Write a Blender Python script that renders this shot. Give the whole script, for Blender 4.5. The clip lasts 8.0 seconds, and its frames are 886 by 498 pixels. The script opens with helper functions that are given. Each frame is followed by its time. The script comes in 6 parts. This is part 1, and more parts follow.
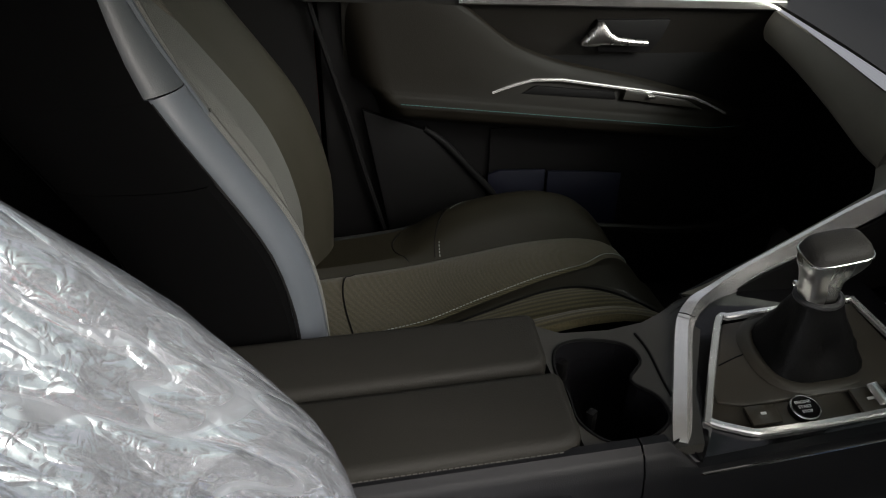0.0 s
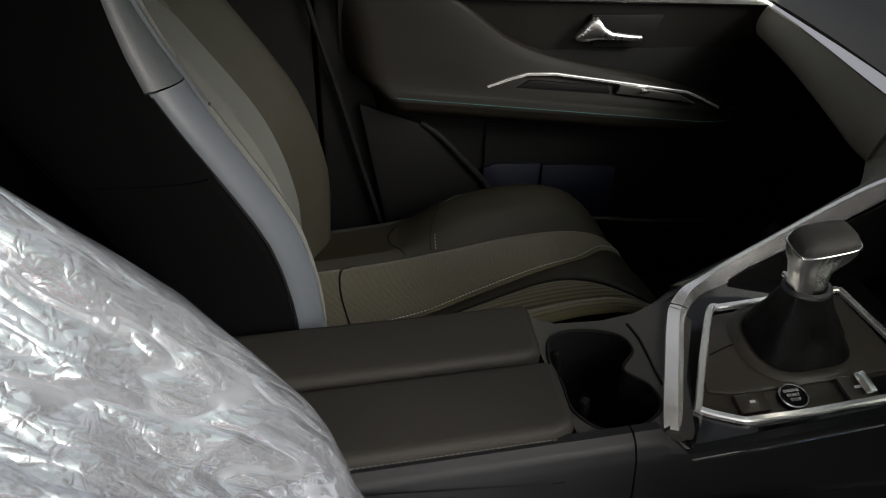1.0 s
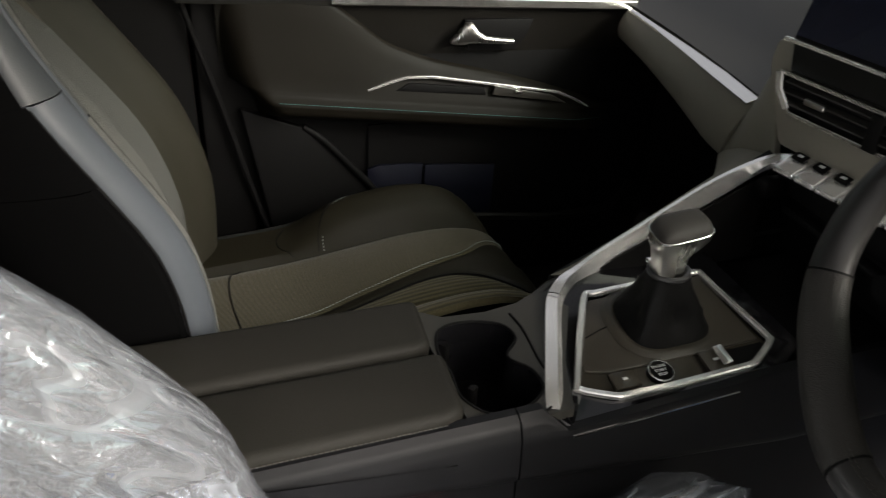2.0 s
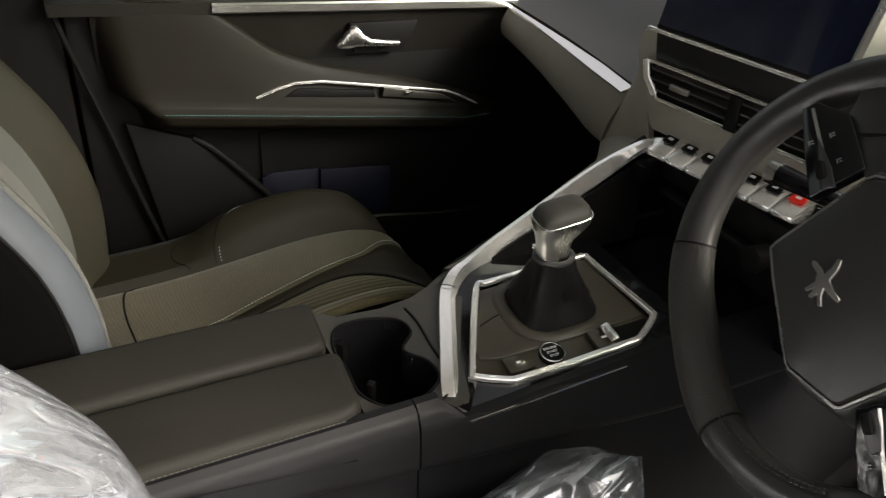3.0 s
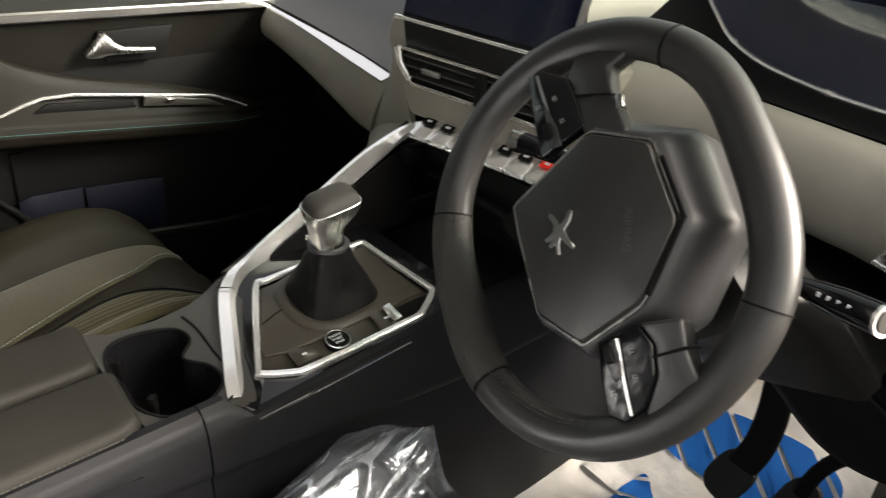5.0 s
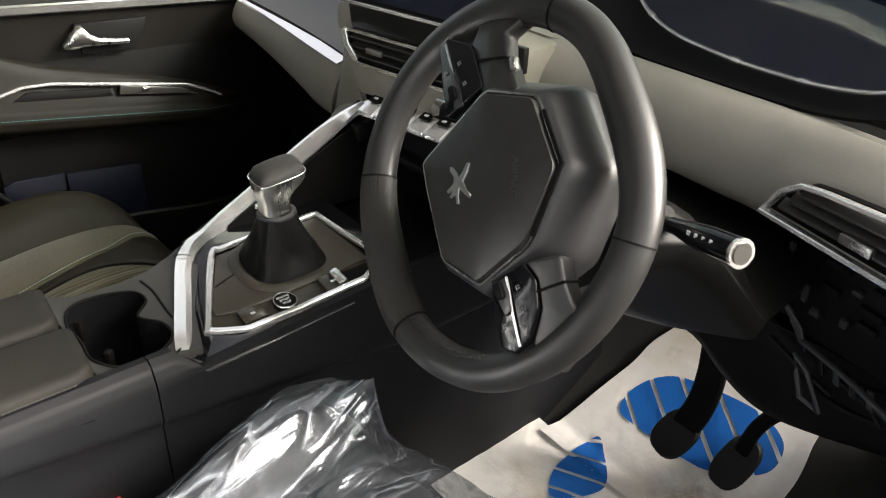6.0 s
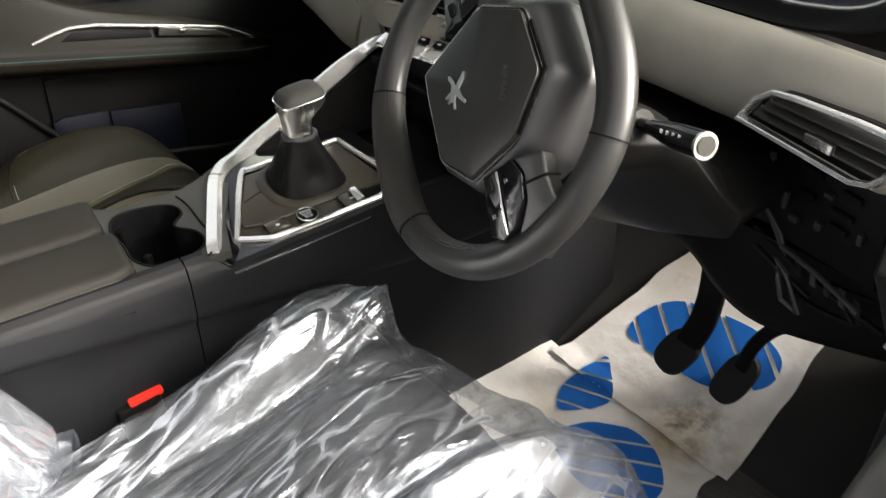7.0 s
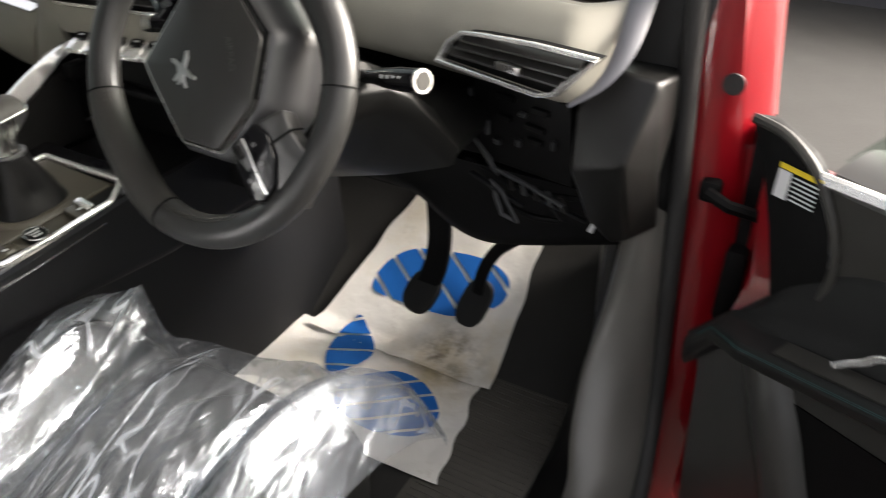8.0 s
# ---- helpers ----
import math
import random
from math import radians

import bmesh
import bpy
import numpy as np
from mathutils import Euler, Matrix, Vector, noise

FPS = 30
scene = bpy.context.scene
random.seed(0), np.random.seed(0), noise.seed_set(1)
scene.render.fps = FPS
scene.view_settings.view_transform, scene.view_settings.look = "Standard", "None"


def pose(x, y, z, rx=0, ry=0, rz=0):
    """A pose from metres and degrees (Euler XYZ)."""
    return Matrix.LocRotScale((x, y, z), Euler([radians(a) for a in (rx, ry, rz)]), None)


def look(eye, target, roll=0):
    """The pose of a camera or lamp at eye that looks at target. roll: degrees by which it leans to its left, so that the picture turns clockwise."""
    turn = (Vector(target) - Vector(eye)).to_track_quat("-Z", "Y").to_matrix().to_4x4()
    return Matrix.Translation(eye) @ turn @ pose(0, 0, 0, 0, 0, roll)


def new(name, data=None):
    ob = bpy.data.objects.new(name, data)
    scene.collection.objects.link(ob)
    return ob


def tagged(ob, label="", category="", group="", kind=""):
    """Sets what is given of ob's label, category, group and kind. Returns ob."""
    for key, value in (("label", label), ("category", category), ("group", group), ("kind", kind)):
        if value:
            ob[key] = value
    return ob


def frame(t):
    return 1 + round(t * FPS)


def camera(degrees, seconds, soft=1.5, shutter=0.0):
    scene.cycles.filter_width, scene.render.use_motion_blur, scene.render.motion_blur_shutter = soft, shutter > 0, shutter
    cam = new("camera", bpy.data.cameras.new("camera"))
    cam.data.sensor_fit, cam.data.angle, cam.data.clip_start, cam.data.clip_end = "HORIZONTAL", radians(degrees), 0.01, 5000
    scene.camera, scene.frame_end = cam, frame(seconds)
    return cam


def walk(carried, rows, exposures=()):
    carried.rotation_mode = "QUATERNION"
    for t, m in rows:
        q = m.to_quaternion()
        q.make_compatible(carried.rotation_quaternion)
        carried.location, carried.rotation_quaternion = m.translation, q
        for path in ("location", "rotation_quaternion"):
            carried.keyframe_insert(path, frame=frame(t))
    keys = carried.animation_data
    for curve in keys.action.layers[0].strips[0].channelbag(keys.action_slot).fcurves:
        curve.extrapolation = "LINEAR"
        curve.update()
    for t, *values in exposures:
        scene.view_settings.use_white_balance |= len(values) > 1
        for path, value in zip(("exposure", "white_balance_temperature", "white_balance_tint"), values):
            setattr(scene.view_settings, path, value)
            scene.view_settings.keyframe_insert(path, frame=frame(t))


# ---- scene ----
cam = camera(56.6, 8.0, soft=1.0, shutter=0.4)
PATH = [
    (0, (0.634, -0.661, 1.032), (-1.009, -0.322, -0.056), 0.7),
    (0.5, (0.637, -0.661, 1.038), (-0.999, -0.322, -0.062), 0.8),
    (1, (0.648, -0.664, 1.038), (-0.986, -0.316, -0.062), 0.9),
    (1.5, (0.67, -0.671, 1.052), (-0.952, -0.263, -0.044), 0.7),
    (1.7, (0.674, -0.673, 1.056), (-0.925, -0.182, -0.039), 1.9),
    (2.8, (0.703, -0.655, 1.063), (-0.795, 0.116, -0.016), 3.6),
    (3, (0.711, -0.648, 1.062), (-0.778, 0.145, -0.011), 3.3),
    (3.5, (0.725, -0.641, 1.063), (-0.71, 0.26, 0.0), 4.5),
    (4, (0.734, -0.632, 1.06), (-0.636, 0.377, 0.008), 5.1),
    (4.5, (0.743, -0.627, 1.058), (-0.559, 0.48, 0.019), 5.7),
    (5, (0.754, -0.621, 1.053), (-0.49, 0.554, 0.017), 4.5),
    (5.2, (0.767, -0.615, 1.053), (-0.443, 0.595, 0.018), 4.7),
    (6.3, (0.93, -0.599, 1.05), (-0.391, 0.495, 0.022), 1.8),
    (6.5, (0.954, -0.609, 1.043), (-0.392, 0.451, 0.011), 1.2),
    (7, (0.998, -0.636, 1.04), (-0.302, 0.408, -0.065), 1.4),
    (7.5, (1.008, -0.687, 1.038), (-0.078, 0.576, -0.069), 1.5),
    (8, (1.014, -0.746, 1.027), (0.247, 0.752, -0.053), 1.7),
]
walk(cam, [(t, look(eye, target, roll)) for t, eye, target, roll in PATH],
     exposures=[(0, 0.75, 6700, 10), (1.5, 0.85, 6850, 10), (3.0, 1.55, 7300, 10), (4.0, 2.0, 7300, 10), (5.2, 2.15, 7200, 10), (6.5, 2.15, 6850, 10), (7.0, 2.25, 6950, 10), (8, 2.4, 7000, 10)])
SKY, SUN = 0.15, 1.5

# ---- world and lights ----
world = bpy.data.worlds.new("World")
scene.world = world
world.use_nodes = True
wn, wl = world.node_tree.nodes, world.node_tree.links
sky = wn.new("ShaderNodeTexSky")
sky.sky_type = "NISHITA"
sky.sun_disc = False
sky.sun_elevation, sky.sun_rotation = radians(29), radians(49)
sky.air_density, sky.dust_density, sky.ozone_density = 0.6, 8.0, 0.2
wn["Background"].inputs[1].default_value = SKY
overcast = wn.new("ShaderNodeHueSaturation")
overcast.inputs["Saturation"].default_value = 0.35
wl.new(sky.outputs[0], overcast.inputs["Color"])
wl.new(overcast.outputs[0], wn["Background"].inputs[0])

sun = new("sun", bpy.data.lights.new("sun", "SUN"))
sun.data.energy, sun.data.angle, sun.data.color = SUN, radians(22), (0.97, 0.97, 1.0)
sun.matrix_world = look((2.6, 2.05, 2.35), (0.0, -0.2, 0.5))


# ---- materials ----
def nodes_of(name):
    m = bpy.data.materials.new(name)
    m.use_nodes = True
    return m, m.node_tree.nodes, m.node_tree.links, m.node_tree.nodes["Principled BSDF"]


def mat(name, color, rough=0.5, metal=0.0, vary=0.25, scale=9.0, grain=900.0, bump=0.12, depth=0.0004, coat=0.0, stretch=(1, 1, 1), spec=0.28):
    """A surface with stains at a large scale and grain at a small one."""
    m, n, l, p = nodes_of(name)
    co = n.new("ShaderNodeTexCoord")
    mp = n.new("ShaderNodeMapping")
    mp.inputs["Scale"].default_value = stretch
    l.new(co.outputs["Object"], mp.inputs[0])
    big, fine = n.new("ShaderNodeTexNoise"), n.new("ShaderNodeTexNoise")
    big.inputs["Scale"].default_value, big.inputs["Detail"].default_value = scale, 6
    fine.inputs["Scale"].default_value, fine.inputs["Detail"].default_value = grain, 2
    l.new(mp.outputs[0], big.inputs["Vector"])
    l.new(mp.outputs[0], fine.inputs["Vector"])
    mix = n.new("ShaderNodeMix")
    mix.data_type = "RGBA"
    c = Vector(color)
    mix.inputs["A"].default_value = (*(c * (1 - vary)), 1)
    mix.inputs["B"].default_value = (*(c * (1 + vary)), 1)
    l.new(big.outputs["Fac"], mix.inputs["Factor"])
    l.new(mix.outputs["Result"], p.inputs["Base Color"])
    rr = n.new("ShaderNodeMapRange")
    rr.inputs["To Min"].default_value, rr.inputs["To Max"].default_value = max(0.02, rough * 0.8), min(1, rough * 1.2)
    l.new(big.outputs["Fac"], rr.inputs["Value"])
    l.new(rr.outputs[0], p.inputs["Roughness"])
    p.inputs["Metallic"].default_value = metal
    p.inputs["Coat Weight"].default_value = coat
    p.inputs["Specular IOR Level"].default_value = 0.5 if metal or coat else spec
    if bump > 0:
        b = n.new("ShaderNodeBump")
        b.inputs["Strength"].default_value, b.inputs["Distance"].default_value = bump, depth
        l.new(fine.outputs["Fac"], b.inputs["Height"])
        l.new(b.outputs[0], p.inputs["Normal"])
    return m


def ribbed(name, color, pitch, axis, rough=0.9):
    """A woven cloth with fine ribs every pitch metres."""
    m, n, l, p = nodes_of(name)
    co = n.new("ShaderNodeTexCoord")
    w = n.new("ShaderNodeTexWave")
    w.bands_direction = axis
    w.inputs["Scale"].default_value = 2 * math.pi / (20 * pitch)
    w.inputs["Distortion"].default_value, w.inputs["Detail"].default_value = 0.25, 1
    w.inputs["Detail Scale"].default_value = 30
    l.new(co.outputs["Object"], w.inputs["Vector"])
    f = n.new("ShaderNodeTexNoise")
    f.inputs["Scale"].default_value, f.inputs["Detail"].default_value = 420, 4
    l.new(co.outputs["Object"], f.inputs["Vector"])
    mul = n.new("ShaderNodeMath")
    mul.operation = "MULTIPLY"
    l.new(w.outputs["Fac"], mul.inputs[0])
    l.new(f.outputs["Fac"], mul.inputs[1])
    mix = n.new("ShaderNodeMix")
    mix.data_type = "RGBA"
    c = Vector(color)
    mix.inputs["A"].default_value, mix.inputs["B"].default_value = (*(c * 0.60), 1), (*(c * 2.1), 1)
    l.new(mul.outputs[0], mix.inputs["Factor"])
    l.new(mix.outputs["Result"], p.inputs["Base Color"])
    p.inputs["Roughness"].default_value = rough
    p.inputs["Sheen Weight"].default_value = 0.15
    p.inputs["Specular IOR Level"].default_value = 0.2
    b = n.new("ShaderNodeBump")
    b.inputs["Strength"].default_value, b.inputs["Distance"].default_value = 0.6, 0.0012
    l.new(mul.outputs[0], b.inputs["Height"])
    l.new(b.outputs[0], p.inputs["Normal"])
    return m


def film(name, stretch, turn, milk, haze, shine, relief, fine, sharp=0.15):
    """Thin clear polythene: creased facets at three sizes, whitened along the creases."""
    m, n, l, p = nodes_of(name)

    def math_node(op, a, b=None, c=None):
        k = n.new("ShaderNodeMath")
        k.operation = op
        for i, q in enumerate((a, b, c)):
            if q is None:
                continue
            if isinstance(q, (int, float)):
                k.inputs[i].default_value = q
            else:
                l.new(q, k.inputs[i])
        return k.outputs[0]

    def span(value, lo, hi, to0, to1):
        k = n.new("ShaderNodeMapRange")
        k.interpolation_type = "SMOOTHSTEP"
        for nm, q in (("From Min", lo), ("From Max", hi), ("To Min", to0), ("To Max", to1)):
            k.inputs[nm].default_value = q
        l.new(value, k.inputs["Value"])
        return k.outputs[0]

    def noise_of(vec, scale, detail, dist=0.0):
        k = n.new("ShaderNodeTexNoise")
        k.inputs["Scale"].default_value, k.inputs["Detail"].default_value, k.inputs["Distortion"].default_value = scale, detail, dist
        l.new(vec, k.inputs["Vector"])
        return k.outputs["Fac"]

    def ridge(vec, scale, dist):
        return math_node("ABSOLUTE", math_node("SUBTRACT", noise_of(vec, scale, 1.0, dist), 0.5))

    co = n.new("ShaderNodeTexCoord")
    rot, mp = n.new("ShaderNodeMapping"), n.new("ShaderNodeMapping")
    rot.inputs["Rotation"].default_value = turn
    mp.inputs["Scale"].default_value = stretch
    l.new(co.outputs["Object"], rot.inputs[0])
    l.new(rot.outputs[0], mp.inputs[0])
    vec = mp.outputs[0]
    wide, mid, small = ridge(vec, 6.0, 0.4), ridge(vec, 17.0, 0.6), ridge(vec, 44.0, 0.8)
    patch = span(noise_of(co.outputs["Object"], 8.0, 2, 0.5), 0.45, 0.62, 0.0, 1.0)
    tiny = math_node("MULTIPLY", ridge(co.outputs["Object"], 75.0, 0.9), patch)
    h = math_node("MULTIPLY", wide, 0.030 * relief)
    for r, k in ((mid, 0.015 * relief), (small, 0.0036 * relief), (tiny, 0.0034 * fine)):
        h = math_node("MULTIPLY_ADD", r, k, h)
    b = n.new("ShaderNodeBump")
    b.inputs["Strength"].default_value, b.inputs["Distance"].default_value = 1.0, 1.0
    l.new(h, b.inputs["Height"])
    p.inputs["Base Color"].default_value = (0.74, 0.79, 0.87, 1)
    p.inputs["Roughness"].default_value = 0.3
    l.new(b.outputs[0], p.inputs["Normal"])
    tr, gl, soft = n.new("ShaderNodeBsdfTransparent"), n.new("ShaderNodeBsdfGlossy"), n.new("ShaderNodeBsdfGlossy")
    tr.inputs["Color"].default_value = (0.95, 0.96, 0.965, 1)
    for g, r in ((gl, sharp), (soft, 0.36)):
        g.inputs["Roughness"].default_value = r
        g.inputs["Color"].default_value = (0.88, 0.93, 1, 1)
        l.new(b.outputs[0], g.inputs["Normal"])
    crest = math_node("MULTIPLY", span(mid, 0.0, 0.07, 1.0, 0.0), span(noise_of(vec, 5.0, 2, 0.3), 0.40, 0.62, 0.15, 1.0))
    m1, m2, body = n.new("ShaderNodeMixShader"), n.new("ShaderNodeMixShader"), n.new("ShaderNodeMixShader")
    body.inputs[0].default_value = 0.5
    l.new(p.outputs[0], body.inputs[1])
    l.new(soft.outputs[0], body.inputs[2])
    l.new(math_node("MULTIPLY_ADD", crest, haze, milk), m1.inputs[0])
    l.new(tr.outputs[0], m1.inputs[1])
    l.new(body.outputs[0], m1.inputs[2])
    fr = n.new("ShaderNodeFresnel")
    fr.inputs["IOR"].default_value = 1.5
    l.new(math_node("MULTIPLY_ADD", fr.outputs[0], 0.4, shine), m2.inputs[0])
    l.new(m1.outputs[0], m2.inputs[1])
    l.new(gl.outputs[0], m2.inputs[2])
    l.new(m2.outputs[0], n["Material Output"].inputs["Surface"])
    return m


def clear_glass(name):
    m, n, l, p = nodes_of(name)
    tr, gl, mx = n.new("ShaderNodeBsdfTransparent"), n.new("ShaderNodeBsdfGlossy"), n.new("ShaderNodeMixShader")
    tr.inputs["Color"].default_value = (0.80, 0.86, 0.83, 1)
    gl.inputs["Roughness"].default_value = 0.02
    mx.inputs[0].default_value = 0.07
    l.new(tr.outputs[0], mx.inputs[1])
    l.new(gl.outputs[0], mx.inputs[2])
    l.new(mx.outputs[0], n["Material Output"].inputs["Surface"])
    return m


M_PLASTIC = mat("soft black plastic", (0.030, 0.029, 0.0265), 0.42, bump=0.35, spec=0.65)
M_PAD = mat("foamed beige-grey dash skin", (0.28, 0.267, 0.228), 0.60, bump=0.4, grain=700)
M_FASCIA = mat("foamed dark grey fascia skin", (0.22, 0.205, 0.17), 0.60, bump=0.4, grain=700)
M_SHROUD = mat("satin black column plastic", (0.0075, 0.0074, 0.007), 0.38, bump=0.3, spec=0.3)
M_TRIMGREY = mat("pale grey satin trim", (0.15, 0.15, 0.165), 0.35, vary=0.06, bump=0.1)
# Passenger door trim, darkened to stand for the shade on that side.
M_DOORPAD_SHADED = mat("soft door pad darkened for shade", (0.0070, 0.0060, 0.0043), 0.55, bump=0.4, grain=700, spec=0.10)
M_DOORTRIM_SHADED = mat("door plastic darkened for shade", (0.0065, 0.0060, 0.0050), 0.5, bump=0.35, spec=0.2)
# Set extra dark: it also colours blocks that stand for shade in gaps.
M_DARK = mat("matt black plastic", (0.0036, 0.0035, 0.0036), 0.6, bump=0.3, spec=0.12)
M_SIDE = mat("charcoal console plastic", (0.0068, 0.0070, 0.0080), 0.5, bump=0.35, spec=0.18)
M_CONTOP = mat("grey console plastic", (0.032, 0.0305, 0.027), 0.42, bump=0.25)
M_GLOSS = mat("piano black lacquer", (0.006, 0.006, 0.007), 0.10, vary=0.1, bump=0.0, spec=0.35)
M_CHROME = mat("satin chrome", (0.90, 0.89, 0.87), 0.24, 1.0, vary=0.03, bump=0.0)
M_DULL = mat("brushed silver plastic", (0.52, 0.51, 0.49), 0.28, 1.0, vary=0.08, bump=0.08, stretch=(1, 8, 1))
M_GAITER = mat("soft black gaiter leather", (0.0045, 0.0045, 0.0045), 0.48, vary=0.2, grain=420, bump=0.6, depth=0.0008, spec=0.12)
M_LEATHER = mat("black leatherette", (0.012, 0.0122, 0.012), 0.55, vary=0.15, grain=520, bump=0.4, depth=0.0005, spec=0.18)
M_RIM = mat("black wheel leather", (0.018, 0.0177, 0.017), 0.38, vary=0.15, grain=800, bump=0.25, spec=0.5)
M_BAG = mat("grained black airbag skin", (0.016, 0.0155, 0.0145), 0.36, vary=0.12, grain=900, bump=0.35, spec=0.5)
M_GRIP = mat("dull perforated leather", (0.026, 0.0245, 0.022), 0.58, vary=0.15, grain=650, bump=0.8, depth=0.0006, spec=0.3)
M_GEARSTRIP = mat("satin brown-grey lacquer", (0.048, 0.042, 0.033), 0.24, vary=0.1, bump=0.0, spec=0.5)
M_LID = mat("warm dark grey leatherette", (0.0158, 0.0150, 0.0128), 0.62, vary=0.15, grain=520, bump=0.5, depth=0.0006, spec=0.14)
M_GEARSKIN = mat("brown-black soft leatherette", (0.042, 0.037, 0.029), 0.42, vary=0.15, grain=600, bump=0.35, depth=0.0005, spec=0.4)
M_HUB = mat("satin dark grey hub plastic", (0.028, 0.028, 0.029), 0.36, bump=0.15, spec=0.5)
M_OLIVE = mat("warm black leatherette", (0.0135, 0.0120, 0.0075), 0.55, vary=0.15, grain=520, bump=0.4, depth=0.0005, spec=0.16)
M_CLOTH = ribbed("ribbed seat cloth", (0.068, 0.059, 0.033), 0.0085, "X")
M_FLAT = ribbed("fine ribbed seat cloth", (0.054, 0.047, 0.026), 0.0030, "X")
M_BACKCLOTH = mat("woven backrest cloth", (0.085, 0.086, 0.080), 0.95, vary=0.2, grain=650, bump=0.8, depth=0.0012, spec=0.1)
M_FELT = mat("brown-grey woven felt", (0.062, 0.056, 0.048), 0.95, vary=0.25, grain=480, bump=0.9, depth=0.0014, spec=0.1)
# Shade put into the colour: much darker than black cloth is.
M_SHELL = mat("black shell cloth darkened for shade", (0.0018, 0.0018, 0.0019), 0.9, bump=0.4, grain=600, spec=0.02)
M_STITCH = mat("pale stitching thread", (0.26, 0.29, 0.28), 0.8, bump=0.0)
M_TEALST = mat("teal stitching thread", (0.025, 0.075, 0.075), 0.8, bump=0.0)
M_FILM = film("clear polythene film", (2.2, 0.45, 1.0), (0, 0, radians(-12)), 0.08, 0.32, 0.045, 0.8, 0.55, 0.18)
M_FILM_BACK = film("clear polythene backrest film", (1.7, 0.5, 0.42), (0, radians(-16), 0), 0.42, 0.10, 0.42, 1.0, 0.40, 0.11)
M_FILM_LOOSE = film("milky doubled polythene film", (2.2, 0.45, 1.0), (0, 0, radians(-12)), 0.09, 0.14, 0.0, 0.8, 0.5, 0.25)
M_SHOULDER = mat("charcoal leatherette", (0.036, 0.040, 0.044), 0.42, vary=0.12, grain=520, bump=0.3, depth=0.0005, spec=0.3)
M_FARSIDE = mat("olive black leatherette", (0.022, 0.0205, 0.0145), 0.5, vary=0.15, grain=520, bump=0.4, depth=0.0005, spec=0.25)
# Leatherette lightened and blued to stand for daylight on the bolster edge.
M_STRIP_DAYLIT = mat("smooth grey leatherette", (0.060, 0.068, 0.078), 0.42, vary=0.10, grain=520, bump=0.25, depth=0.0004)
M_KEY = mat("bright satin chrome", (0.97, 0.96, 0.94), 0.24, 0.78, vary=0.04, bump=0.0)
M_SCREEN = mat("dark glass display", (0.010, 0.013, 0.028), 0.07, vary=0.1, bump=0.0, coat=0.8)
M_RED = mat("red car paint", (0.21, 0.0016, 0.006), 0.30, vary=0.06, bump=0.0, coat=1.0)
M_RUBBER = mat("black rubber seal", (0.026, 0.0255, 0.025), 0.6, bump=0.2)
M_CARPET = mat("black floor carpet", (0.036, 0.035, 0.033), 0.95, grain=1500, bump=0.9, depth=0.002)
M_PAPER = mat("white protective paper", (0.80, 0.775, 0.73), 0.8, vary=0.10, scale=14, grain=38, bump=0.4, depth=0.006)
def stained(m, color, scale, lo, hi, spot=None):
    """Blotches of a second colour on a material, where a noise runs high."""
    n, l = m.node_tree.nodes, m.node_tree.links
    p = n["Principled BSDF"]
    src = p.inputs["Base Color"].links[0].from_socket
    co, no, mr, mx = n.new("ShaderNodeTexCoord"), n.new("ShaderNodeTexNoise"), n.new("ShaderNodeMapRange"), n.new("ShaderNodeMix")
    no.inputs["Scale"].default_value, no.inputs["Detail"].default_value, no.inputs["Roughness"].default_value = scale, 8, 0.65
    mr.inputs["From Min"].default_value, mr.inputs["From Max"].default_value = lo, hi
    l.new(co.outputs["Object"], no.inputs["Vector"])
    l.new(no.outputs["Fac"], mr.inputs["Value"])
    fac = mr.outputs[0]
    if spot:
        d, r, k = n.new("ShaderNodeVectorMath"), n.new("ShaderNodeMapRange"), n.new("ShaderNodeMath")
        d.operation, k.operation = "DISTANCE", "MULTIPLY"
        d.inputs[1].default_value = spot[:3]
        l.new(co.outputs["Object"], d.inputs[0])
        l.new(d.outputs["Value"], r.inputs["Value"])
        r.interpolation_type = "SMOOTHSTEP"
        r.inputs["From Max"].default_value, r.inputs["To Min"].default_value, r.inputs["To Max"].default_value = spot[3], 1.0, 0.0
        l.new(r.outputs[0], k.inputs[0])
        l.new(fac, k.inputs[1])
        fac = k.outputs[0]
    mx.data_type = "RGBA"
    mx.inputs["B"].default_value = (*color, 1)
    l.new(fac, mx.inputs["Factor"])
    l.new(src, mx.inputs["A"])
    l.new(mx.outputs["Result"], p.inputs["Base Color"])
    return m


stained(M_PAPER, (0.62, 0.52, 0.34), 4.0, 0.50, 0.80)
stained(M_PAPER, (0.30, 0.24, 0.15), 9.0, 0.60, 0.85)
stained(M_PAPER, (0.42, 0.34, 0.20), 10.0, 0.30, 0.62, (0.47, 0.31, 0.01, 0.17))
stained(M_PAPER, (0.10, 0.075, 0.045), 26.0, 0.44, 0.66, (0.48, 0.335, 0.01, 0.11))
M_BLUE = mat("blue print", (0.006, 0.125, 0.46), 0.7, vary=0.12, bump=0.0)
M_CARD = mat("navy printed booklet", (0.0022, 0.0032, 0.0095), 0.5, bump=0.0)
M_REDBTN = mat("red button plastic", (0.75, 0.03, 0.02), 0.35, vary=0.05, bump=0.0)
M_MARK = mat("dim grey printed mark", (0.22, 0.22, 0.22), 0.6, vary=0.05, bump=0.0)
M_WHITE = mat("white printed mark", (0.65, 0.65, 0.65), 0.6, vary=0.05, bump=0.0)
M_YELLOW = mat("yellow label band", (0.75, 0.55, 0.03), 0.5, vary=0.05, bump=0.0)
